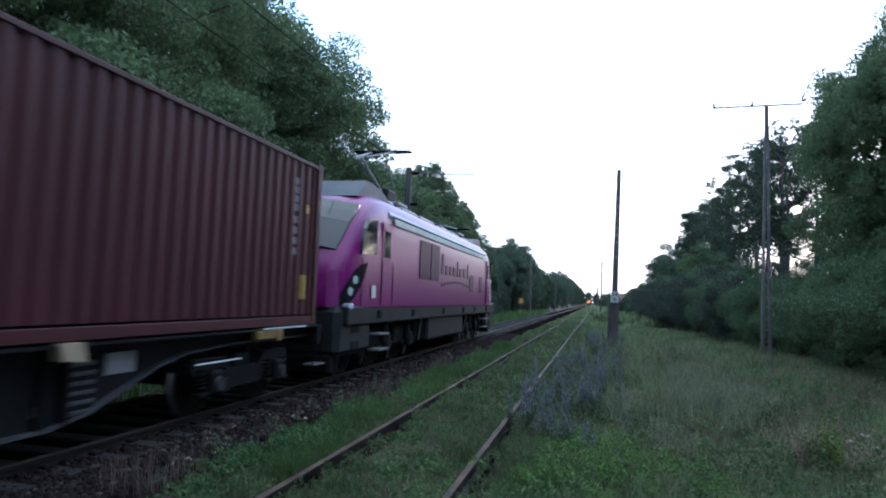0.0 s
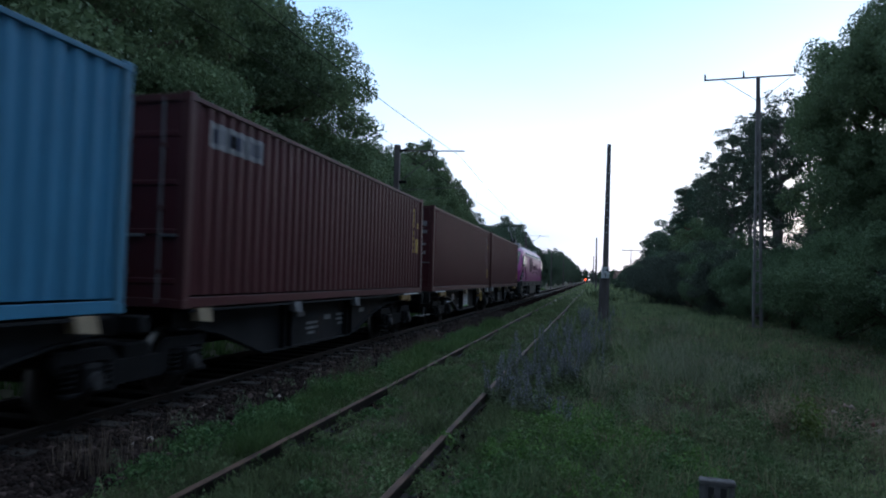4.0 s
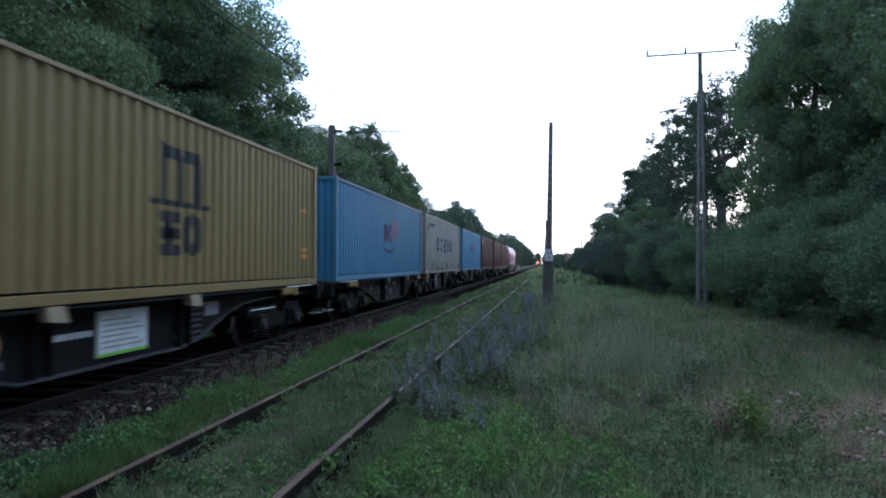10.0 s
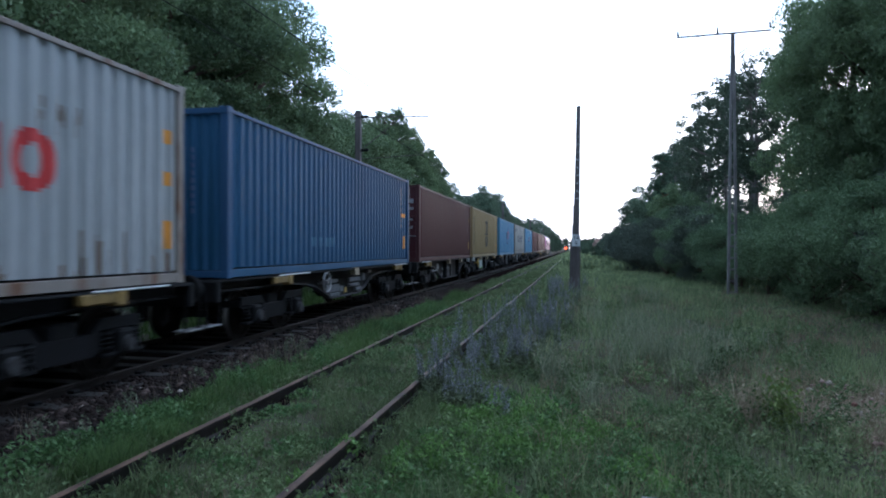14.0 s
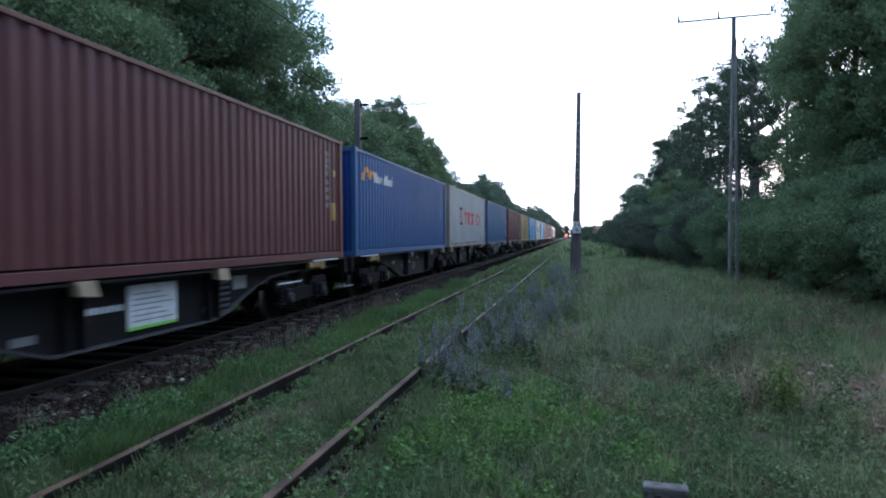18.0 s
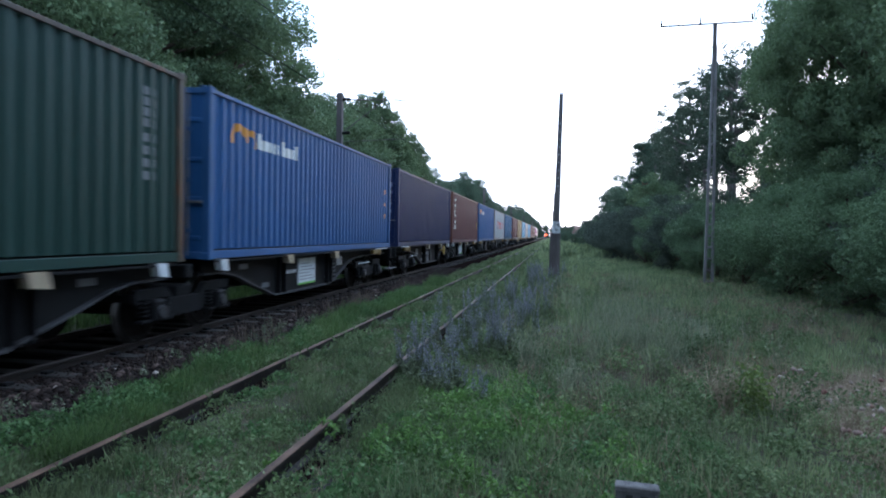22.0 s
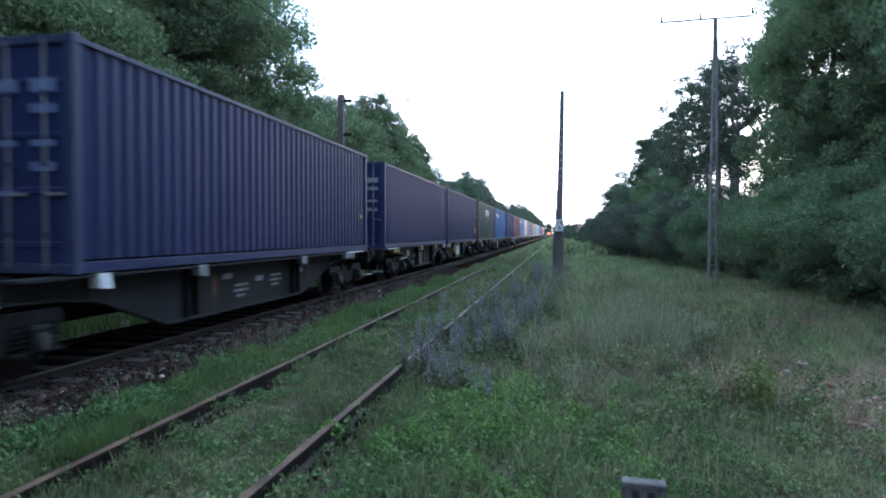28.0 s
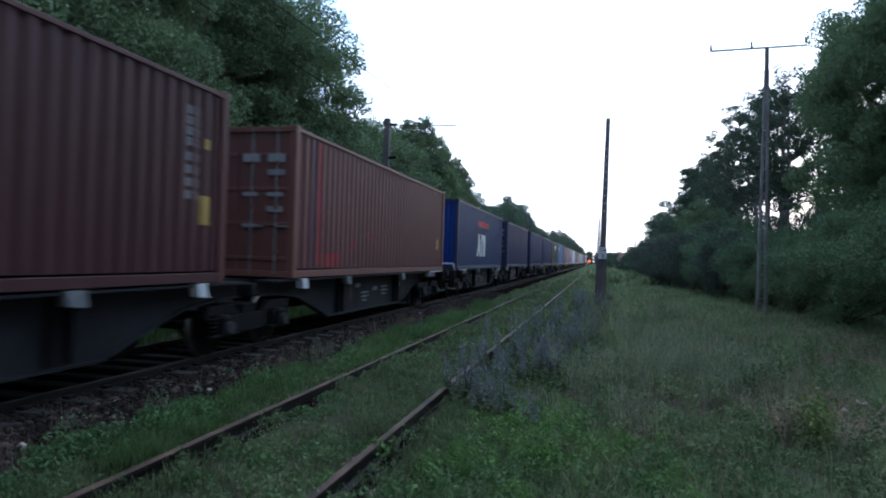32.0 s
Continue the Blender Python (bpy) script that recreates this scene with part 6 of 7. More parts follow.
def bogie(parent, y):
    b = part("bogie", BOGIE["bolster"], None, parent, "black two-axle bogie with coil springs")
    b.location.y = y
    for s in (-1, 1):
        part("side_frame", BOGIE[("frame", s)], None, b)
        for d in (-0.9, 0.9):
            part("axle_box", BOGIE[("box", s, d)], None, b)
            part("axle_cap", BOGIE[("cap", s, d)], None, b, "scuffed grey axle cap")
            part("brake_shoe", BOGIE[("shoe", s, d)], None, b)
            for q in (-0.27, 0.27):
                part("spring", BOGIE["spring"], None, b).location = (s * 1.05, d + q, 0)
    for d in (-1.3, 1.3):
        part("end_beam", BOGIE["beam"], None, b).location.y = d
    for d in (-0.9, 0.9):
        wheelset_parts(parent, y + d)


DECK, BOX_Z = 1.165, 1.182
SX = 0.92                                   # side sill's offset from the middle of the track
# lower edge of the side sill from the shared bogie (negative) to the buffers
EDGE_BLACK = [(-5.9, 0.92), (-5.15, 0.91), (-4.75, 0.84), (-4.1, 0.64), (-2.95, 0.31), (0.42, 0.31), (0.95, 0.40), (1.5, 0.60), (2.05, 0.79), (2.6, 0.90), (3.6, 0.955), (6.35, 0.965)]
EDGE_GREY = [(-5.9, 0.89), (-5.3, 0.86), (-4.75, 0.75), (-3.4, 0.32), (0.5, 0.31), (1.0, 0.38), (2.05, 0.69), (2.7, 0.84), (3.4, 0.92), (4.5, 0.955), (6.35, 0.965)]
EDGE_LONG = [(-6.9, 0.90), (-6.2, 0.88), (-5.43, 0.80), (-4.85, 0.62), (-3.85, 0.29), (1.32, 0.29), (1.8, 0.37), (2.45, 0.58), (3.4, 0.87), (4.1, 0.94), (4.8, 0.955), (6.35, 0.965)]
EDGE_SINGLE = [(-6.35, 0.965), (-3.3, 0.95), (-2.4, 0.90), (-1.75, 0.80), (-0.75, 0.46), (1.3, 0.46), (1.8, 0.58), (2.5, 0.86), (3.6, 0.96), (6.35, 0.965)]


def sill_bm(s, e, edge, end):
    """A side sill's web with its top flange; e turns it, end is where it stops beside the shared bogie."""
    low = [(e * max(u, -end), z) for u, z in edge if u > -end - 0.6]
    out = [(low[0][0], DECK)] + low + [(low[-1][0], DECK)]
    bm = prism(out, s * SX - 0.012, s * SX + 0.012)
    a, b = sorted((low[0][0], low[-1][0]))
    return add_box(bm, *sorted((s * (SX - 0.05), s * 1.2)), a, b, DECK - 0.035, DECK, 0.0)


def flange_bm(s, e, edge, end):
    bm = bmesh.new()
    rows = []
    for u, z in edge:
        if u > -end - 0.6:
            rows.append([bm.verts.new((s * SX + dx, e * max(u, -end), z + dz)) for dx, dz in ((-0.07, -0.016), (0.09, -0.016), (0.09, 0.016), (-0.07, 0.016))])
    for p, q in zip(rows, rows[1:]):
        for i in range(4):
            bm.faces.new((p[i], p[(i + 1) % 4], q[(i + 1) % 4], q[i]))
    bm.faces.new(rows[0]), bm.faces.new(rows[-1][::-1])
    return bm


WAG = {}
WAG["cross"] = finish(box(-0.89, 0.89, -0.09, 0.09, DECK - 0.22, DECK - 0.04, 0.01), "cross_member", M_FRAME)
WAG["head"] = finish(box(-1.2, 1.2, -0.07, 0.07, 0.80, DECK - 0.01, 0.02), "headstock", M_SILLBLACK)
bb = bmesh.new()
add_cyl(bb, (0, 0, 1.03), (0, -0.28, 1.03), 0.11, n=14)
add_cyl(bb, (0, -0.28, 1.03), (0, -0.33, 1.03), 0.23, n=18)
WAG["buffer"] = finish(bb, "buffer", M_BLACK)
bb = box(-0.06, 0.06, -0.35, 0, 0.93, 1.05, 0.02)
add_cyl(bb, (-0.05, -0.32, 0.95), (-0.05, -0.32, 0.62), 0.025, n=8)
add_cyl(bb, (0.05, -0.32, 0.95), (0.05, -0.32, 0.62), 0.025, n=8)
WAG["hook"] = finish(bb, "coupling", M_BLACK)
bb = bmesh.new()
for k in range(7):                          # hanging brake hose
    a, b = math.pi * k / 7, math.pi * (k + 1) / 7
    add_cyl(bb, (0.42, -0.2 - 0.16 * (1 - math.cos(a)), 0.86 - 0.42 * math.sin(a)), (0.42, -0.2 - 0.16 * (1 - math.cos(b)), 0.86 - 0.42 * math.sin(b)), 0.022, n=6)
WAG["hose"] = finish(bb, "brake_hose", M_BLACK)
WAG["spigot"] = finish(add_box(prism([(-0.16, DECK - 0.16), (0.16, DECK - 0.19), (0.1, DECK + 0.012), (-0.22, DECK + 0.012)], 1.10, 1.235), 1.236, 1.242, -0.06, -0.03, DECK - 0.17, DECK, 0.0), "container_spigot", M_PALE)
WAG["spigot_w"] = finish(prism([(-0.12, DECK - 0.17), (0.12, DECK - 0.20), (0.07, DECK + 0.012), (-0.17, DECK + 0.012)], 1.10, 1.235), "container_spigot", M_PLATE)
WAG["spigot_d"] = finish(prism([(-0.14, DECK - 0.16), (0.14, DECK - 0.19), (0.1, DECK + 0.012), (-0.18, DECK + 0.012)], 1.10, 1.235), "container_spigot", M_PATCH)
WAG["spigot_y"] = finish(add_box(box(1.10, 1.225, -0.42, 0.28, DECK - 0.17, DECK - 0.03, 0.02), 1.08, 1.245, 0.16, 0.36, DECK - 0.21, DECK - 0.01, 0.02), "container_spigot", M_BRACKET)
WAG["spigot_g"] = finish(add_box(box(1.10, 1.225, -0.42, 0.28, DECK - 0.17, DECK - 0.03, 0.02), 1.08, 1.245, 0.2, 0.32, DECK - 0.21, DECK - 0.01, 0.02), "container_spigot", M_PATCH)
WAG["rod"] = finish(cyl((1.225, -0.75, DECK - 0.005), (1.225, 0.75, DECK - 0.005), 0.014, n=6), "tie_rod", M_PLATE)
WAG["rail"] = finish(cyl((1.17, -0.55, 0.76), (1.17, 0.55, 0.76), 0.012, n=6), "brake_rod", M_PLATE)
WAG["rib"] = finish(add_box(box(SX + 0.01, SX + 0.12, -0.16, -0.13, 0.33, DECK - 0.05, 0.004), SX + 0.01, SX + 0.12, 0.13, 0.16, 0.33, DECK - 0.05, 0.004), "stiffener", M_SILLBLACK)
# flat black plate between the ribs paints the dark of an opening
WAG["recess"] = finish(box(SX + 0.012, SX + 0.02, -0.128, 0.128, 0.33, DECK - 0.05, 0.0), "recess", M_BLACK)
WAG["panel"] = finish(box(SX + 0.02, SX + 0.05, -0.55, 0.55, 0.42, 1.04, 0.004), "data_panel", M_PLATE)
bb = bmesh.new()
for k in range(6):
    add_box(bb, SX + 0.05, SX + 0.054, -0.47, 0.45 - 0.14 * (k % 3), 0.53 + 0.075 * k, 0.55 + 0.075 * k, 0.0)
WAG["lines"] = finish(bb, "printed_line", M_GREYDECAL)
WAG["strip"] = finish(box(SX + 0.051, SX + 0.055, -0.55, 0.55, 0.42, 0.465, 0.0), "green_strip", M_GREENDECAL)
bb = bmesh.new()
for k in range(11):
    add_box(bb, SX + 0.013, SX + 0.017, -0.54 + 0.1 * k, -0.47 + 0.1 * k, 0.70, 0.78, 0.0)
WAG["numbers"] = finish(bb, "number_bar", M_PLATE)
bb = bmesh.new()
for k, (a, b) in enumerate(((-0.28, 0.25), (-0.3, 0.28), (-0.22, 0.12))):
    add_box(bb, SX + 0.013, SX + 0.017, a, b, 0.68 - 0.1 * k, 0.73 - 0.1 * k, 0.0)
WAG["tag"] = finish(bb, "data_tag", M_PATCH)
WAG["mark"] = finish(box(SX + 0.013, SX + 0.018, -0.17, 0.17, -0.05, 0.05, 0.0), "data_mark", M_PATCH)
WAG["disc"] = finish(cyl((SX + 0.013, 0, 0), (SX + 0.019, 0, 0), 0.20, n=24), "round_mark", M_GREYDECAL)


def handwheel_bm():
    bm = bmesh.new()
    n = 20
    for k in range(n):
        a, b = 2 * math.pi * k / n, 2 * math.pi * (k + 1) / n
        add_cyl(bm, (1.18, 0.23 * math.cos(a), 0.23 * math.sin(a)), (1.18, 0.23 * math.cos(b), 0.23 * math.sin(b)), 0.026, n=5)
    for k in range(3):
        a = math.pi / 6 + 2 * math.pi * k / 3
        add_cyl(bm, (1.15, 0, 0), (1.18, 0.23 * math.cos(a), 0.23 * math.sin(a)), 0.018, n=5)
    add_cyl(bm, (0.95, 0, 0), (1.2, 0, 0), 0.04, n=8)
    return bm


WAG["handwheel_y"] = finish(handwheel_bm(), "hand_brake_wheel", M_YELLOW)
WAG["handwheel_g"] = finish(handwheel_bm(), "hand_brake_wheel", M_STEEL)
WAG["tank"] = finish(cyl((0.5, -0.55, 0.62), (0.5, 0.55, 0.62), 0.17, n=14), "air_tank", M_BLACK)
WAG["step"] = finish(prism([(-0.2, 1.0), (-0.2, 0.4), (0.2, 0.4), (0.2, 1.0), (0.18, 1.0), (0.18, 0.418), (-0.18, 0.418), (-0.18, 1.0)], 1.12, 1.15), "footstep", M_BLACK)
WAG["tread"] = finish(box(0.95, 1.2, -0.22, 0.22, 0.42, 0.44, 0.004), "tread", M_STEEL)
WAG["ventbox"] = finish(box(SX + 0.012, SX + 0.05, -0.2, 0.2, 0.36, 1.02, 0.01), "vent_box", M_BLACK)
WAG["slat"] = finish(box(SX + 0.05, SX + 0.07, -0.17, 0.17, 0.40, 0.445, 0.006), "slat", M_EDGE)
WAG["notice"] = finish(box(SX + 0.013, SX + 0.02, -0.24, 0.24, 0.76, 1.0, 0.0), "notice_plate", M_GREYDECAL)
bb = bmesh.new()
for k, (a, b) in enumerate(((-0.3, 0.3), (-0.3, 0.18), (-0.3, 0.3), (-0.26, 0.05))):
    add_box(bb, SX + 0.013, SX + 0.018, a, b, 0.37 + 0.06 * k, 0.405 + 0.06 * k, 0.0)
WAG["notice_low"] = finish(bb, "notice_lines", M_PATCH)
WAG["board"] = finish(box(SX + 0.013, SX + 0.035, -0.55, 0.55, 0.42, 1.0, 0.006), "side_board", M_TIMBER)
bb = bmesh.new()
for a, b in (((0.55, 0, 1.15), (0.55, 0, 1.42)), ((0.55, 0, 1.42), (1.1, 0, 1.42)), ((1.1, 0, 1.42), (1.15, 0, 1.15))):
    add_cyl(bb, a, b, 0.028, n=8)
WAG["grab"] = finish(bb, "grab_rail", M_WHITE)


def fit_out(t, key, y, z=0.0, label="", name=""):
    o = part(name or WAG[key].name.split(".")[0], WAG[key], None, t, label)
    o.location = (0, y, z)
    return o


def wagon_end(t, y, e, reach):
    """Headstock, buffers, coupling, hose and steps at an outer end; reach is half of the way to the next wagon."""
    fit_out(t, "head", y)
    for x in (-0.87, 0.87):
        o = part("buffer", WAG["buffer"], None, t)
        o.location, o.rotation_euler.z, o.scale.y = (x, y + e * 0.07, 0), (0 if e < 0 else math.pi), min(2.6, max(0.3, reach) / 0.34)
    o = part("coupling", WAG["hook"], None, t)
    o.location, o.rotation_euler.z, o.scale.y = (0, y + e * 0.05, 0), (0 if e < 0 else math.pi), max(0.8, reach / 0.36)
    o = part("brake_hose", WAG["hose"], None, t)
    o.location, o.rotation_euler.z = (0, y, 0), (0 if e < 0 else math.pi)
    st = fit_out(t, "step", y + e * 0.1)
    part("tread", WAG["tread"], None, st, "pale steel tread")


def wagon_half(t, c, e, style, reach, joint, sheet=False, wheel=0.0, board=False):
    """One half of an articulated flat around c: e points to its buffers, joint is the way from c to the shared bogie."""
    edge = {"black": EDGE_BLACK, "grey": EDGE_GREY, "long": EDGE_LONG}[style]
    end = joint - 0.12
    dark = style == "black"
    for s in (-1, 1):
        sill = part("side_sill", sill_bm(s, e, edge, end), M_SILLBLACK if dark else M_FRAME, t)
        sill.location.y = c
        part("lower_flange", flange_bm(s, e, edge, end), M_EDGE if dark else M_FRAME, sill)
    a, b = sorted((c - e * (joint - 0.2), c + e * 6.3))
    part("centre_sill", box(-0.3, 0.3, a, b, 0.80, DECK - 0.02, 0.01), M_SILLBLACK, t)
    for u in (-5.4, -3.1, -1.2, 0.6, 2.4, 5.6):
        fit_out(t, "cross", c + e * u)
    wagon_end(t, c + e * 6.33, e, reach)
    bogie(t, c + e * (4.6 if style == "long" else 4.0))
    fit_out(t, "spigot_w" if dark or style == "long" else "spigot", c - e * 5.55, label="white folding bracket")
    for u in ((-2.62, 0.45) if e > 0 else (-3.2, 0.05)) if style != "long" else (-3.2, 1.1):
        fit_out(t, "spigot" if dark else "spigot_d", c + e * u, label="tan folding bracket" if dark else "grimy grey folding bracket")
        fit_out(t, "rib", c + e * u, name="stiffener")
        fit_out(t, "recess", c + e * u)
    o = fit_out(t, "spigot_y" if style != "long" else "spigot_g", c + e * 4.45, label="worn yellow folding bracket" if style != "long" else "grey folding bracket")
    o.rotation_euler.z = 0.0
    fit_out(t, "rod", c + e * 4.95, label="pale tie rod")
    fit_out(t, "tank", c - e * 1.2)
    if dark:
        fit_out(t, "rail", c + e * 3.1, label="pale brake rod")
        fit_out(t, "numbers", c - e * 2.2 if e > 0 else c + 0.25, 0.02, "row of small pale numbers")
        if sheet:
            p = fit_out(t, "panel", c - e * 1.05, label="white sheet with printed lines")
            part("printed_line", WAG["lines"], None, p)
            part("green_strip", WAG["strip"], None, p)
        else:
            for u, z in ((-1.15, 0.0), (-1.15, 0.27)):
                fit_out(t, "notice_low", c + e * u, z, "pale weathered rows of data")
        for u in (0.85,) if e > 0 else (-1.65, -0.35):
            lv = fit_out(t, "ventbox", c + e * u, label="black box with pale slats")
            for k in range(6):
                part("slat", WAG["slat"], None, lv).location.z = 0.1 * k
        fit_out(t, "notice", c + e * 1.45, label="small grey notice plate")
        fit_out(t, "mark", c - e * 4.3, 0.98, "small pale data mark")
        fit_out(t, "mark", c - e * 3.3, 0.55, "small pale data mark")
        fit_out(t, "mark", c + e * 0.45, 0.5, "small pale data mark")
        if wheel:
            fit_out(t, "handwheel_y", c - e * wheel, 0.82, "yellow hand brake wheel")
    else:
        for u, z in ((-1.35, 0.0), (-0.6, 0.16), (1.5, 0.22)):
            fit_out(t, "tag" if u < -1 else "mark", c + e * u, z if u < -1 else 0.62 + z, "small pale data mark")
        fit_out(t, "mark", c - e * 1.9, 0.9, "small pale data mark")
        if board:
            fit_out(t, "handwheel_g", c - e * 3.1, 0.80, "grey hand brake wheel")
            fit_out(t, "disc", c - e * 4.2, 0.88, "pale round mark")
            fit_out(t, "board", c - e * 2.12, label="brown board on the side sill")
        else:
            fit_out(t, "tag", c + e * 0.2, 0.1, "small pale data mark")
        if wheel:
            fit_out(t, "handwheel_g", c - e * wheel, 0.78, "grey hand brake wheel")


def articulated(i, style, sheets=(False, False), wheels=(0.0, 0.0), boards=(False, False)):
    """A two-part flat under the boxes i and i + 1, with one bogie shared between its halves."""
    names = {"black": "black articulated container flat with curved side sills and yellow brackets", "grey": "dark grey articulated container flat with deep plain side sills",
             "long": "long dark grey articulated container flat with deep plain side sills"}
    t = thing("flat_wagon", names[style], "wagon", "flat wagons of the train")
    gap = REAR[i] - REAR[i + 1] - CL
    joint = CL / 2 + gap / 2
    wagon_half(t, 0.0, 1, style, gaps[i] / 2 - 0.3, joint, sheets[0], wheels[0], boards[0])
    wagon_half(t, REAR[i + 1] - REAR[i], -1, style, gaps[i + 2] / 2 - 0.3, joint, sheets[1], wheels[1], boards[1])
    bogie(t, -joint)
    part("articulation_joint", add_cyl(box(-0.35, 0.35, -joint - 0.3, -joint + 0.3, 0.80, 1.05, 0.03), (0, -joint, 0.8), (0, -joint, 1.15), 0.3, n=16), M_BLACK, t)
    for x in (-0.93, 0.93):
        part("end_plate", box(x - 0.16, x + 0.16, -joint - 0.1, -joint + 0.1, 0.9, 1.12, 0.02), M_SILLBLACK, t)
    return t


def single(i):
    """A short flat on two bogies of its own, with a pale hand brake wheel and painted boxes on its shallow belly."""
    t = thing("flat_wagon", "short black container flat with a pale hand brake wheel", "wagon", "flat wagons of the train")
    for s in (-1, 1):
        sill = part("side_sill", sill_bm(s, 1, EDGE_SINGLE, 6.4), M_SILLBLACK, t)
        part("lower_flange", flange_bm(s, 1, EDGE_SINGLE, 6.4), M_EDGE, sill)
    part("centre_sill", box(-0.3, 0.3, -6.3, 6.3, 0.80, DECK - 0.02, 0.01), M_SILLBLACK, t)
    for y in (-5.6, -2.6, -0.6, 1.2, 2.6, 5.6):
        fit_out(t, "cross", y)
    wagon_end(t, -6.33, -1, gaps[i + 1] / 2 - 0.3)
    wagon_end(t, 6.33, 1, gaps[i] / 2 - 0.3)
    for y, key in ((-3.9, "spigot_y"), (4.75, "spigot_y"), (0.55, "spigot")):
        fit_out(t, key, y, label="worn yellow folding bracket")
    for y in (-4.0, 4.4):
        bogie(t, y)
        fit_out(t, "rod", y + 0.6, label="pale tie rod")
    fit_out(t, "handwheel_g", -1.52, 0.89, "pale grey hand brake wheel")
    for y, z0, z1, w in ((-0.75, 0.83, 0.92, 0.8), (-0.65, 0.60, 0.78, 0.9), (-0.5, 0.50, 0.57, 0.7), (-0.05, 0.58, 0.72, 0.25), (1.0, 0.80, 0.90, 0.9), (0.95, 0.66, 0.74, 0.8), (1.75, 0.78, 1.0, 0.2), (1.3, 0.54, 0.62, 0.5), (2.3, 0.98, 1.06, 0.3)):
        part("painted_box", box(SX + 0.012, SX + 0.09, y - w / 2, y + w / 2, z0, z1, 0.008), M_PATCH, t, "pale painted equipment box")
    part("caution_mark", box(SX + 0.013, SX + 0.02, 0.35, 0.5, 0.52, 0.66, 0.0), M_YELLOW, t, "yellow caution mark")
    fit_out(t, "tank", 0.3)
    return t


gaps = [0.9] + [REAR[i] - REAR[i + 1] - CL for i in range(20)] + [1.3]
wagons = [(articulated(0, "black", (False, True), (0.0, 3.8)), 0), (articulated(2, "grey"), 2), (articulated(4, "grey", boards=(True, False)), 4),
          (articulated(6, "black", (True, False), (3.69, 0.0)), 6), (single(8), 8), (articulated(9, "grey"), 9), (articulated(11, "black", (True, False), (0.0, 4.25)), 11),
          (articulated(13, "black", (True, False)), 13), (articulated(15, "black", (True, False), (3.7, 0.0)), 15), (articulated(17, "long", wheels=(0.0, 4.6)), 17),
          (articulated(19, "long"), 19)]
fit_out(wagons[9][0], "grab", REAR[18] - REAR[17] - 6.25, label="white steel grab rail")
fit_out(wagons[10][0], "grab", 6.25, label="white steel grab rail")


# ---- train: locomotive ----
LOCO_Y, LL = 19.75, 9.55          # middle at the start, half length of the body


def nose(d):
    """Half width and roof height at d metres from the body's end."""
    return float(np.interp(d, [0, 0.12, 0.4, 1.0, 2.0], [1.05, 1.2, 1.34, 1.43, 1.46])), float(np.interp(d, [0, 0.1, 0.35, 0.8, 1.3, 1.9, 2.6], [2.2, 2.38, 2.75, 3.35, 3.8, 4.05, 4.12]))


def loco_body_bm():
    bm = bmesh.new()
    ds = [0, 0.03, 0.08, 0.14, 0.22, 0.32, 0.45, 0.6, 0.8, 1.0, 1.2, 1.45, 1.7, 2.0, 2.3, 2.7, 3.2]
    ys = [-LL + d for d in ds] + [-3, 0, 3] + [LL - d for d in reversed(ds)]
    rows = []
    for y in ys:
        w, top = nose(LL - abs(y))
        pts = [(w, 1.48), (w, min(2.2, top - 0.05)), (w * 0.995, 1.48 + (top - 1.48) * 0.62), (w * 0.975, 1.48 + (top - 1.48) * 0.76), (w * 0.9, 1.48 + (top - 1.48) * 0.89), (w * 0.72, top - 0.08), (w * 0.4, top - 0.015), (0, top)]
        full = pts + [(-x, z) for x, z in reversed(pts[:-1])]
        rows.append([bm.verts.new((x, y, z)) for x, z in full])
    for a, b in zip(rows, rows[1:]):
        for i in range(len(a) - 1):
            bm.faces.new((a[i], a[i + 1], b[i + 1], b[i]))
    bm.faces.new(rows[0]), bm.faces.new(rows[-1][::-1])
    return bm


def soft_edges(ob, degrees=35):
    ob.data.polygons.foreach_set("use_smooth", np.ones(len(ob.data.polygons), bool))
    ob.data.set_sharp_from_angle(angle=radians(degrees))
    return ob


def loco_roof_bm():
    out = [(1.40, 3.50), (1.45, 3.60), (1.36, 3.72), (0.98, 4.00), (0.6, 4.06), (-0.6, 4.06), (-0.98, 4.00), (-1.36, 3.72), (-1.45, 3.60), (-1.40, 3.5)]
    bm = bmesh.new()
    a = [bm.verts.new((x, -LL + 2.75, z)) for x, z in out]
    b = [bm.verts.new((x, LL - 2.75, z)) for x, z in out]
    bm.faces.new(a), bm.faces.new(b[::-1])
    for i in range(len(a)):
        j = (i + 1) % len(a)
        bm.faces.new((a[i], b[i], b[j], a[j]))
    return bm


def skin(y0, y1, z0, z1, s, lift=0.012, cut=0.0):
    """A thin plate on the flat side of the body; cut slants its leading lower corner."""
    x = s * 1.46
    return prism([(y0, z0), (y1 - cut, z0), (y1, z0 + cut), (y1, z1), (y0, z1)], min(x, x + s * lift), max(x, x + s * lift))


def windscreen_bm(e):
    bm = bmesh.new()
    rows = []
    for d in (0.30, 0.5, 0.75, 1.0, 1.2):
        w, top = nose(d)
        y = e * (LL - d)
        rows.append([bm.verts.new((k * w * 0.84, y + e * 0.05 - e * 0.1 * (k * k), top + 0.03 - 0.12 * k * k)) for k in (-1, -0.6, -0.2, 0.2, 0.6, 1)])
    for a, b in zip(rows, rows[1:]):
        for i in range(5):
            bm.faces.new((a[i], a[i + 1], b[i + 1], b[i]))
    ext = bmesh.ops.extrude_face_region(bm, geom=bm.faces[:])
    for v in ext["geom"]:
        if isinstance(v, bmesh.types.BMVert):
            v.co += Vector((0, e * 0.03, 0.05))
    return bm


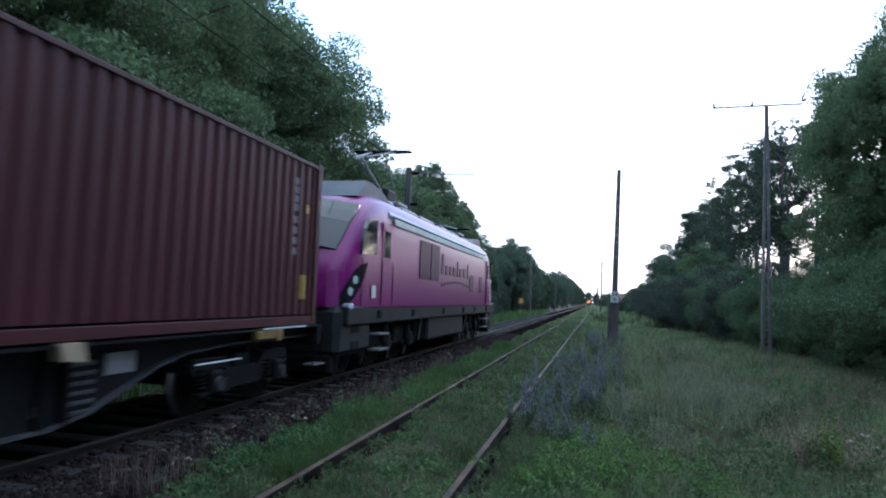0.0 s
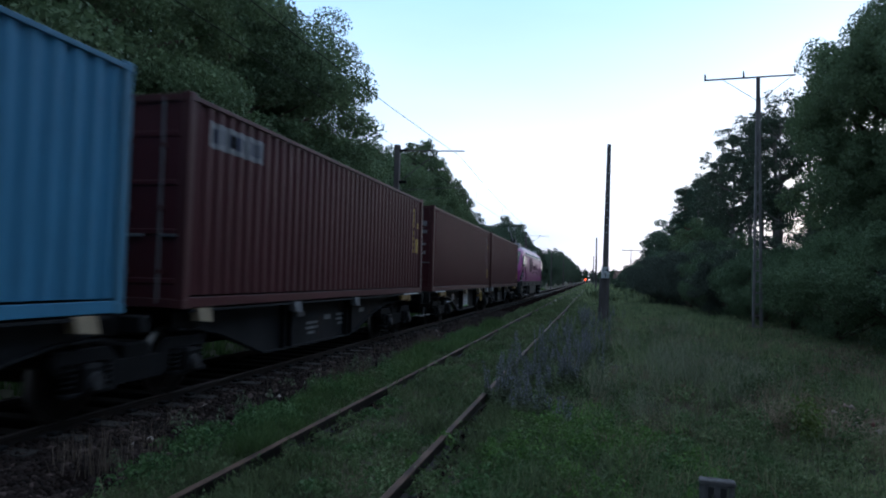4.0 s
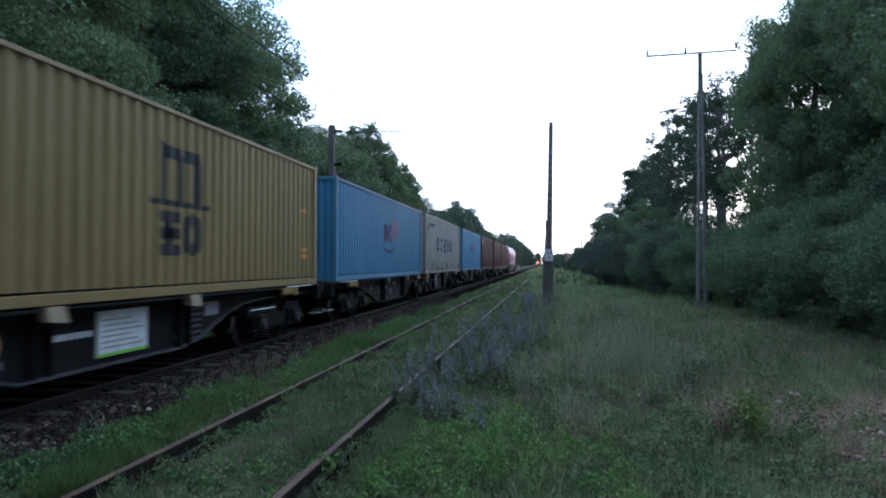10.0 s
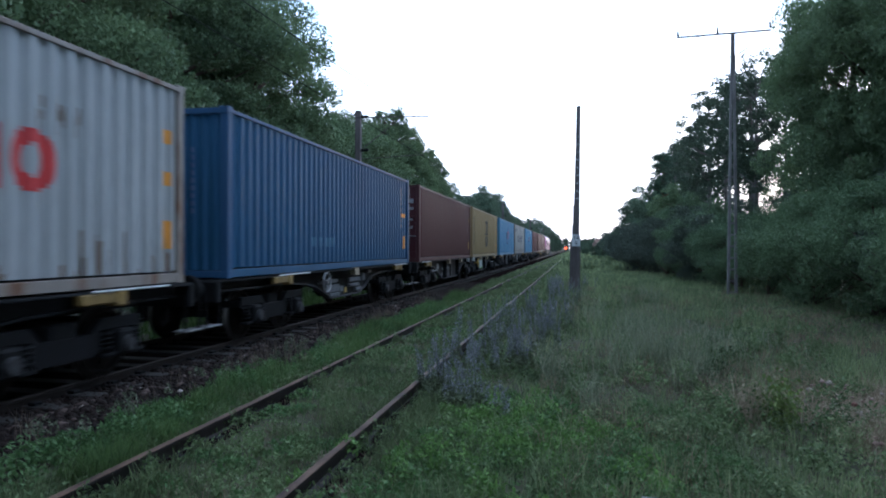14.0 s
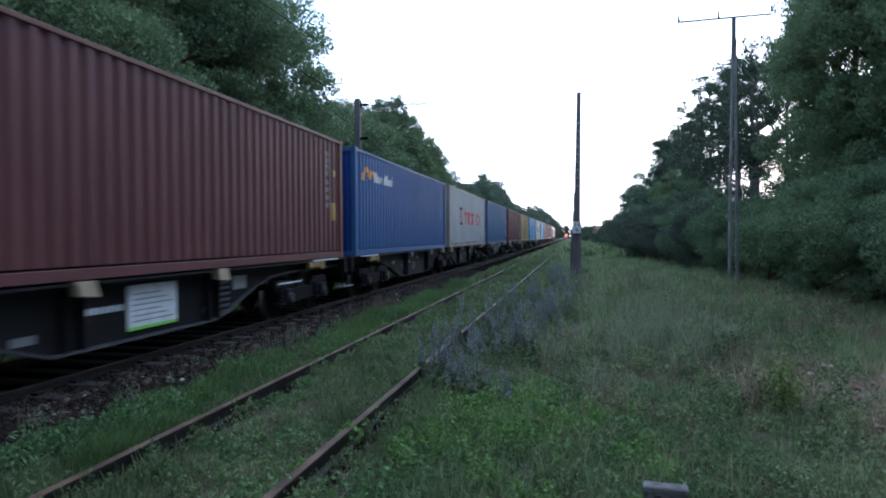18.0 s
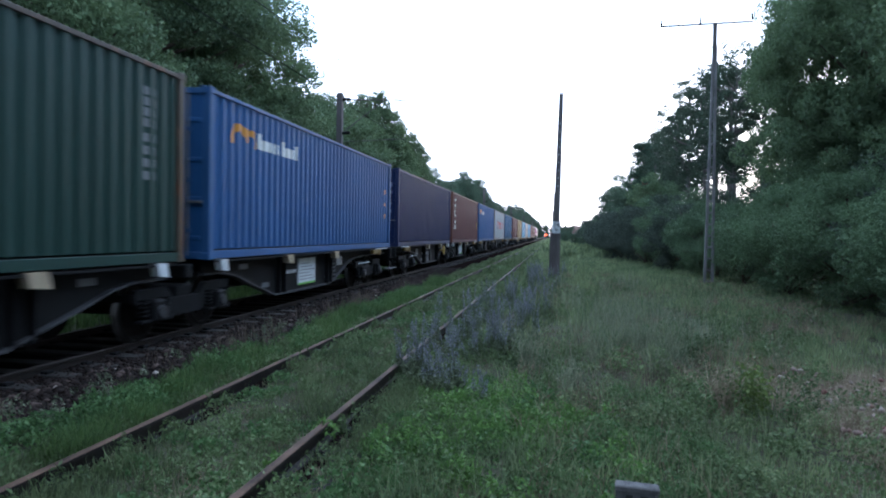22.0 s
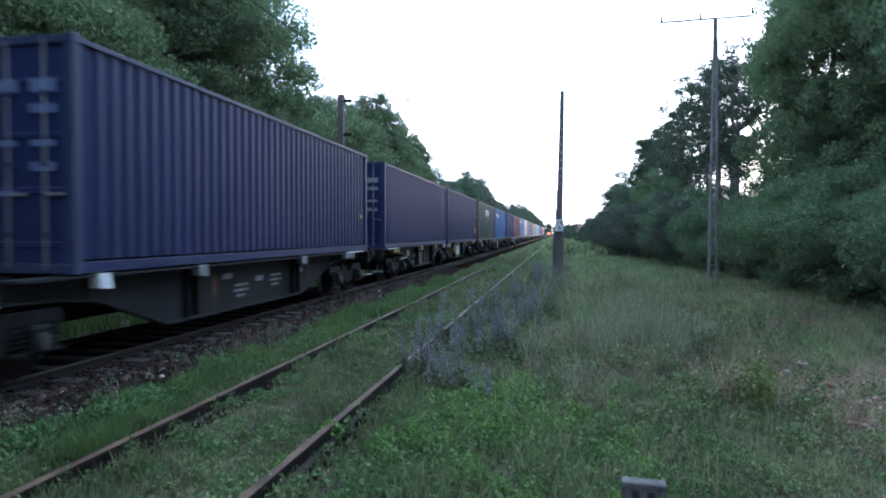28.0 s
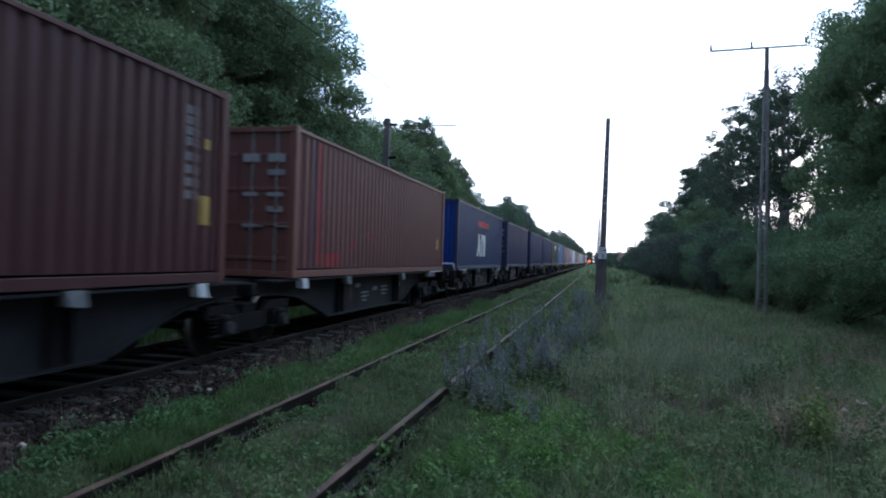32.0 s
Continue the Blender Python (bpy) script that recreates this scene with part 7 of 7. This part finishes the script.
def leaf_lamp_bm(e, s):
    """A leaf-shaped lamp glass that follows the curve of the nose."""
    bm = bmesh.new()
    rows = []
    for d in (0.03, 0.1, 0.2, 0.32, 0.45, 0.6, 0.75, 0.9, 1.05):
        d += 0.2
        lo = float(np.interp(d - 0.2, [0.03, 0.35, 0.8, 1.05], [1.52, 1.57, 1.98, 2.41]))
        hi = float(np.interp(d - 0.2, [0.03, 0.2, 0.45, 0.75, 1.05], [1.74, 1.98, 2.22, 2.37, 2.43]))
        w, y = nose(d)[0], e * (LL - d)
        rows.append([bm.verts.new((s * (w + q), y + e * (0.012 if q > 0 else -0.02), z)) for q, z in ((0.014, lo), (0.014, hi), (-0.03, hi), (-0.03, lo))])
    for p, q in zip(rows, rows[1:]):
        for i in range(4):
            bm.faces.new((p[i], p[(i + 1) % 4], q[(i + 1) % 4], q[i]))
    bm.faces.new(rows[0]), bm.faces.new(rows[-1][::-1])
    return bm


loco = thing("locomotive", "bright magenta electric locomotive with pale roof and dark skirt", "locomotive")
soft_edges(part("body", loco_body_bm(), M_PINK, loco, "glossy magenta body shell"))
part("roof", loco_roof_bm(), M_ROOF, loco, "pale grey-white roof with sloped shoulders")
part("skirt", box(-1.44, 1.44, -LL + 0.25, LL - 0.25, 1.12, 1.5, 0.03), M_LOCOGREY, loco, "dark grey skirt")
for e in (-1, 1):
    part("windscreen", windscreen_bm(e), M_GLASS, loco, "raked dark windscreen")
    ya, yb = sorted((e * (LL - 0.0), e * (LL - 1.9)))
    cab = part("lower_front", box(-1.35, 1.35, ya, yb, 0.5, 1.5, 0.12), M_LOCOGREY, loco, "dark grey lower cab front")
    part("snow_plough", box(-1.2, 1.2, *sorted((e * (LL + 0.02), e * (LL - 0.25))), 0.2, 0.55, 0.04), M_BLACK, cab)
    for x in (-0.87, 0.87):
        o = part("buffer", WAG["buffer"], None, loco)
        o.location, o.rotation_euler.z = (x, e * (LL + 0.0), 0), (0 if e < 0 else math.pi)
    o = part("coupling", WAG["hook"], None, loco)
    o.location, o.rotation_euler.z = (0, e * LL, 0), (0 if e < 0 else math.pi)
    for s in (-1, 1):
        yl = e * (LL - 0.28)
        hl = part("headlight", leaf_lamp_bm(e, s), M_BLACK, loco, "black leaf-shaped headlight housing")
        for d, z in ((0.5, 1.8), (0.68, 2.04)):
            w = nose(d)[0]
            part("lens", cyl((s * (w - 0.05), e * (LL - d), z), (s * (w + 0.025), e * (LL - d) + e * 0.02, z), 0.085, n=14), M_LENS, hl)
        ys = sorted((e * (LL - 0.86), e * (LL - 1.72)))
        cw = part("cab_window", prism([(ys[0], 2.58), (ys[1], 2.62), (ys[1], 3.38), (ys[0] + 0.42, 3.36), (ys[0] + 0.16, 3.14), (ys[0] + 0.03, 2.85)] if e < 0 else [(ys[0], 2.62), (ys[1], 2.58), (ys[1] - 0.03, 2.85), (ys[1] - 0.16, 3.14), (ys[1] - 0.42, 3.36), (ys[0], 3.38)], *sorted((s * 1.34, s * 1.464))), M_GLASS, loco, "dark cab side window")
        ys = sorted((e * (LL - 2.1), e * (LL - 2.78)))
        part("panel_seam", skin(*sorted((e * (LL - 0.84), e * (LL - 0.88))), 1.5, 2.5, s, 0.006), M_BLACK, loco, "dark seam of the cab front")
        dr = part("cab_door", skin(ys[0], ys[1], 1.5, 3.4, s, 0.014), M_PINK, loco, "magenta cab door")
        part("door_window", skin(ys[0] + 0.12, ys[1] - 0.12, 2.6, 3.2, s, 0.022), M_GLASS, dr)
        for y in (ys[0] - 0.06, ys[1] + 0.06):
            part("handrail", cyl((s * 1.5, y, 1.55), (s * 1.5, y, 2.5), 0.012, n=8), M_PINKDARK, dr, "dark handrail")
        part("step", box(*sorted((s * 1.2, s * 1.5)), ys[0], ys[1], 0.5, 0.54, 0.006), M_STEEL, dr)
        part("step", box(*sorted((s * 1.2, s * 1.5)), ys[0], ys[1], 0.85, 0.89, 0.006), M_STEEL, dr)
        part("data_plate", skin(*sorted((e * (LL - 1.75), e * (LL - 1.5))), 1.68, 1.95, s, 0.013), M_WHITE, loco, "small white data label")
        part("lamp", box(*sorted((s * 1.3, s * 1.44)), *sorted((e * (LL - 0.55), e * (LL - 0.3))), 1.42, 1.56, 0.02), M_LENS, loco, "lower marker lamp")
for s in (-1, 1):
    for y0 in (-4.2, -3.0):
        g = part("grille", skin(y0, y0 + 1.05, 2.22, 3.3, s, 0.013), M_PINKDARK, loco, "dark ventilation grille")
        for k in range(9):
            z = 2.27 + 0.113 * k
            part("slat", skin(y0 + 0.05, y0 + 0.93, z, z + 0.05, s, 0.022), M_PINKDARK, g)
    for y0, y1 in ((3.1, 3.85), (5.15, 5.8), (6.75, 7.3)):
        part("side_window", skin(y0, y1, 1.98, 2.62, s, 0.013), M_PINKDARK, loco, "dark side grille")
    for i, (y0, w, h) in enumerate(((-1.2, 0.28, 0.75), (-0.75, 0.32, 0.35), (-0.3, 0.3, 0.35), (0.15, 0.34, 0.35), (0.62, 0.2, 0.6), (0.95, 0.3, 0.35), (1.5, 0.32, 0.4), (2.05, 0.16, 0.6))):
        part("name_block", skin(y0 * 1.28 - 0.1, y0 * 1.28 - 0.1 + w * 1.1, 2.46, 2.46 + h * 0.85, s, 0.0125), M_PINKDARK, loco, "dark plum name shape")
    for k in range(10):
        y0 = -1.6 + k * 0.48
        z = 2.1 + 0.12 * math.sin(k * 0.33)
        part("swoosh", skin(y0, y0 + 0.485, z, z + 0.08, s, 0.0125), M_PINKDARK, loco, "dark plum curved line")
    part("trim_strip", skin(-LL + 2.95, LL - 2.95, 3.42, 3.57, s, 0.013), M_WHITE, loco, "white line under the roof")
    part("gutter", box(*sorted((s * 1.40, s * 1.47)), -LL + 2.8, LL - 2.8, 3.585, 3.62, 0.006), M_LOCOGREY, loco, "dark gutter line")
    for y in (-7.4, -4.6, -1.0, 2.2, 4.4, 7.2):
        part("jacking_point", box(*sorted((s * 1.43, s * 1.47)), y - 0.13, y + 0.13, 1.22, 1.4, 0.01), M_BLACK, loco)
    for y in (-3.2, -1.6, 1.9, 3.4):
        part("hose", cyl((s * 1.3, y, 1.1), (s * 1.2, y + 0.12, 0.5), 0.03, n=8), M_STEEL, loco, "pale brake hose")
for y, w, l, h in ((-5.2, 0.8, 1.0, 0.22), (-3.4, 0.9, 1.5, 0.18), (-1.2, 0.85, 1.8, 0.2), (1.2, 0.9, 1.6, 0.16), (3.2, 0.8, 1.3, 0.2), (5.2, 0.85, 1.2, 0.18)):
    part("roof_hatch", box(-w, w, y - l / 2, y + l / 2, 3.98, 4.02 + h, 0.03), M_ROOF, loco, "raised roof hatch")
for k, (py, up) in enumerate(((-3.0, True), (5.6, False))):
    pan = part("pantograph", box(-0.55, 0.55, py - 0.5, py + 0.5, 4.36, 4.46, 0.02), M_STEEL, loco, "raised steel pantograph" if up else "folded steel pantograph")
    for x in (-0.4, 0.4):
        for d in (-0.4, 0.4):
            part("insulator", cyl((x, py + d, 4.03), (x, py + d, 4.38), 0.06, 0.05, 10), M_BLACK, pan)
    knee, head = ((py - 2.25, 5.38), (py - 0.4, 5.93)) if up else ((py - 1.7, 4.62), (py + 0.2, 4.66))
    part("lower_arm", cyl((0, py + 0.3, 4.46), (0, knee[0], knee[1]), 0.055, 0.04, 8), M_STEEL, pan)
    for x in (-0.35, 0.35):
        part("upper_arm", cyl((x * 0.4, knee[0], knee[1]), (x, head[0], head[1]), 0.025, n=8), M_STEEL, pan)
    if up:
        part("damper", box(-0.2, 0.2, py - 0.45, py + 0.5, 4.5, 4.86, 0.05), M_LOCOGREY, pan, "dark pantograph base frame")
    part("control_rod", cyl((0.12, py + 0.45, 4.86 if up else 4.46), (0.05, head[0], head[1] - 0.04), 0.02, n=6), M_STEEL, pan)
    part("contact_head", box(-0.85, 0.85, head[0] - 0.15, head[0] + 0.15, head[1] - 0.03, head[1] + 0.02, 0.012), M_BLACK, pan)
LWR = 0.60
for e in (-1, 1):
    bg = part("bogie", box(-1.0, 1.0, e * 6.0 - 0.4, e * 6.0 + 0.4, 0.6, 1.05, 0.05), M_BLACK, loco, "black three-axle bogie")
    for s in (-1, 1):
        part("side_frame", prism([(e * 6 - 2.7, 0.55), (e * 6 + 2.7, 0.55), (e * 6 + 2.75, 0.85), (e * 6 + 2.2, 0.95), (e * 6 - 2.2, 0.95), (e * 6 - 2.75, 0.85)], *sorted((s * 1.05, s * 1.16))), M_BLACK, bg)
        for d in (-1.95, 0, 1.95):
            part("axle_box", box(*sorted((s * 1.12, s * 1.26)), e * 6 + d - 0.2, e * 6 + d + 0.2, LWR - 0.2, LWR + 0.2, 0.05), M_BLACK, bg)
            for q in (-0.36, 0.36):
                part("spring", cyl((s * 1.2, e * 6 + d + q, 0.62), (s * 1.2, e * 6 + d + q, 1.05), 0.085, n=10), M_BLACK, bg)
        for d in (-2.5, -1.0, 1.0, 2.5):
            part("sand_pipe", cyl((s * 1.0, e * 6 + d, 0.75), (s * 0.85, e * 6 + d + 0.1, 0.1), 0.025, n=6), M_STEEL, bg)
    for d in (-1.95, 0, 1.95):
        wheelset_parts(loco, e * 6 + d, LWR)
for e in (-1, 1):
    part("roof_fairing", prism([(e * (LL - 1.6), 3.92), (e * (LL - 4.0), 4.06), (e * (LL - 3.2), 4.3), (e * (LL - 2.2), 4.36)], -1.0, 1.0), M_FAIRING, loco, "blue-grey fairing over the cab")
    for s in (-1, 1):
        # proud black plates stand for the darkness inside the step openings
        for z in (0.62, 0.95, 1.24):
            part("step_recess", box(*sorted((s * 1.32, s * 1.362)), *sorted((e * (LL - 0.7), e * (LL - 1.15))), z, z + 0.16, 0.0), M_BLACK, loco)
part("equipment_box", box(-1.35, 1.35, -2.6, 2.6, 0.45, 1.15, 0.06), M_LOCOGREY, loco, "dark underfloor equipment box")


# ---- motion ----
def train_s(t):
    """Metres that the train has gone at t seconds."""
    u = t / 32.0
    return 290.07 * u - 50.045 * u ** 2 + 38.397 * u ** 3 - 7.82 * u ** 4


def motions():
    seconds = [float(i) for i in range(33)]
    moving = [(b, MAIN_X, REAR[i] + CL / 2, BOX_Z) for i, b in enumerate(boxes)] + [(w, MAIN_X, REAR[i] + CL / 2, 0.0) for w, i in wagons]
    moving.append((loco, MAIN_X, LOCO_Y, 0.0))
    for ob, x, y, z in moving:
        walk(ob, [(t, pose(x, y + train_s(t), z)) for t in seconds])
    ticks = [i / 15 for i in range(481)]
    for w, r in wheelsets:
        home = w.location.copy()
        walk(w, [(t, Matrix.Translation(home) @ Matrix.Rotation(-train_s(t) / r, 4, "X")) for t in ticks])


motions()
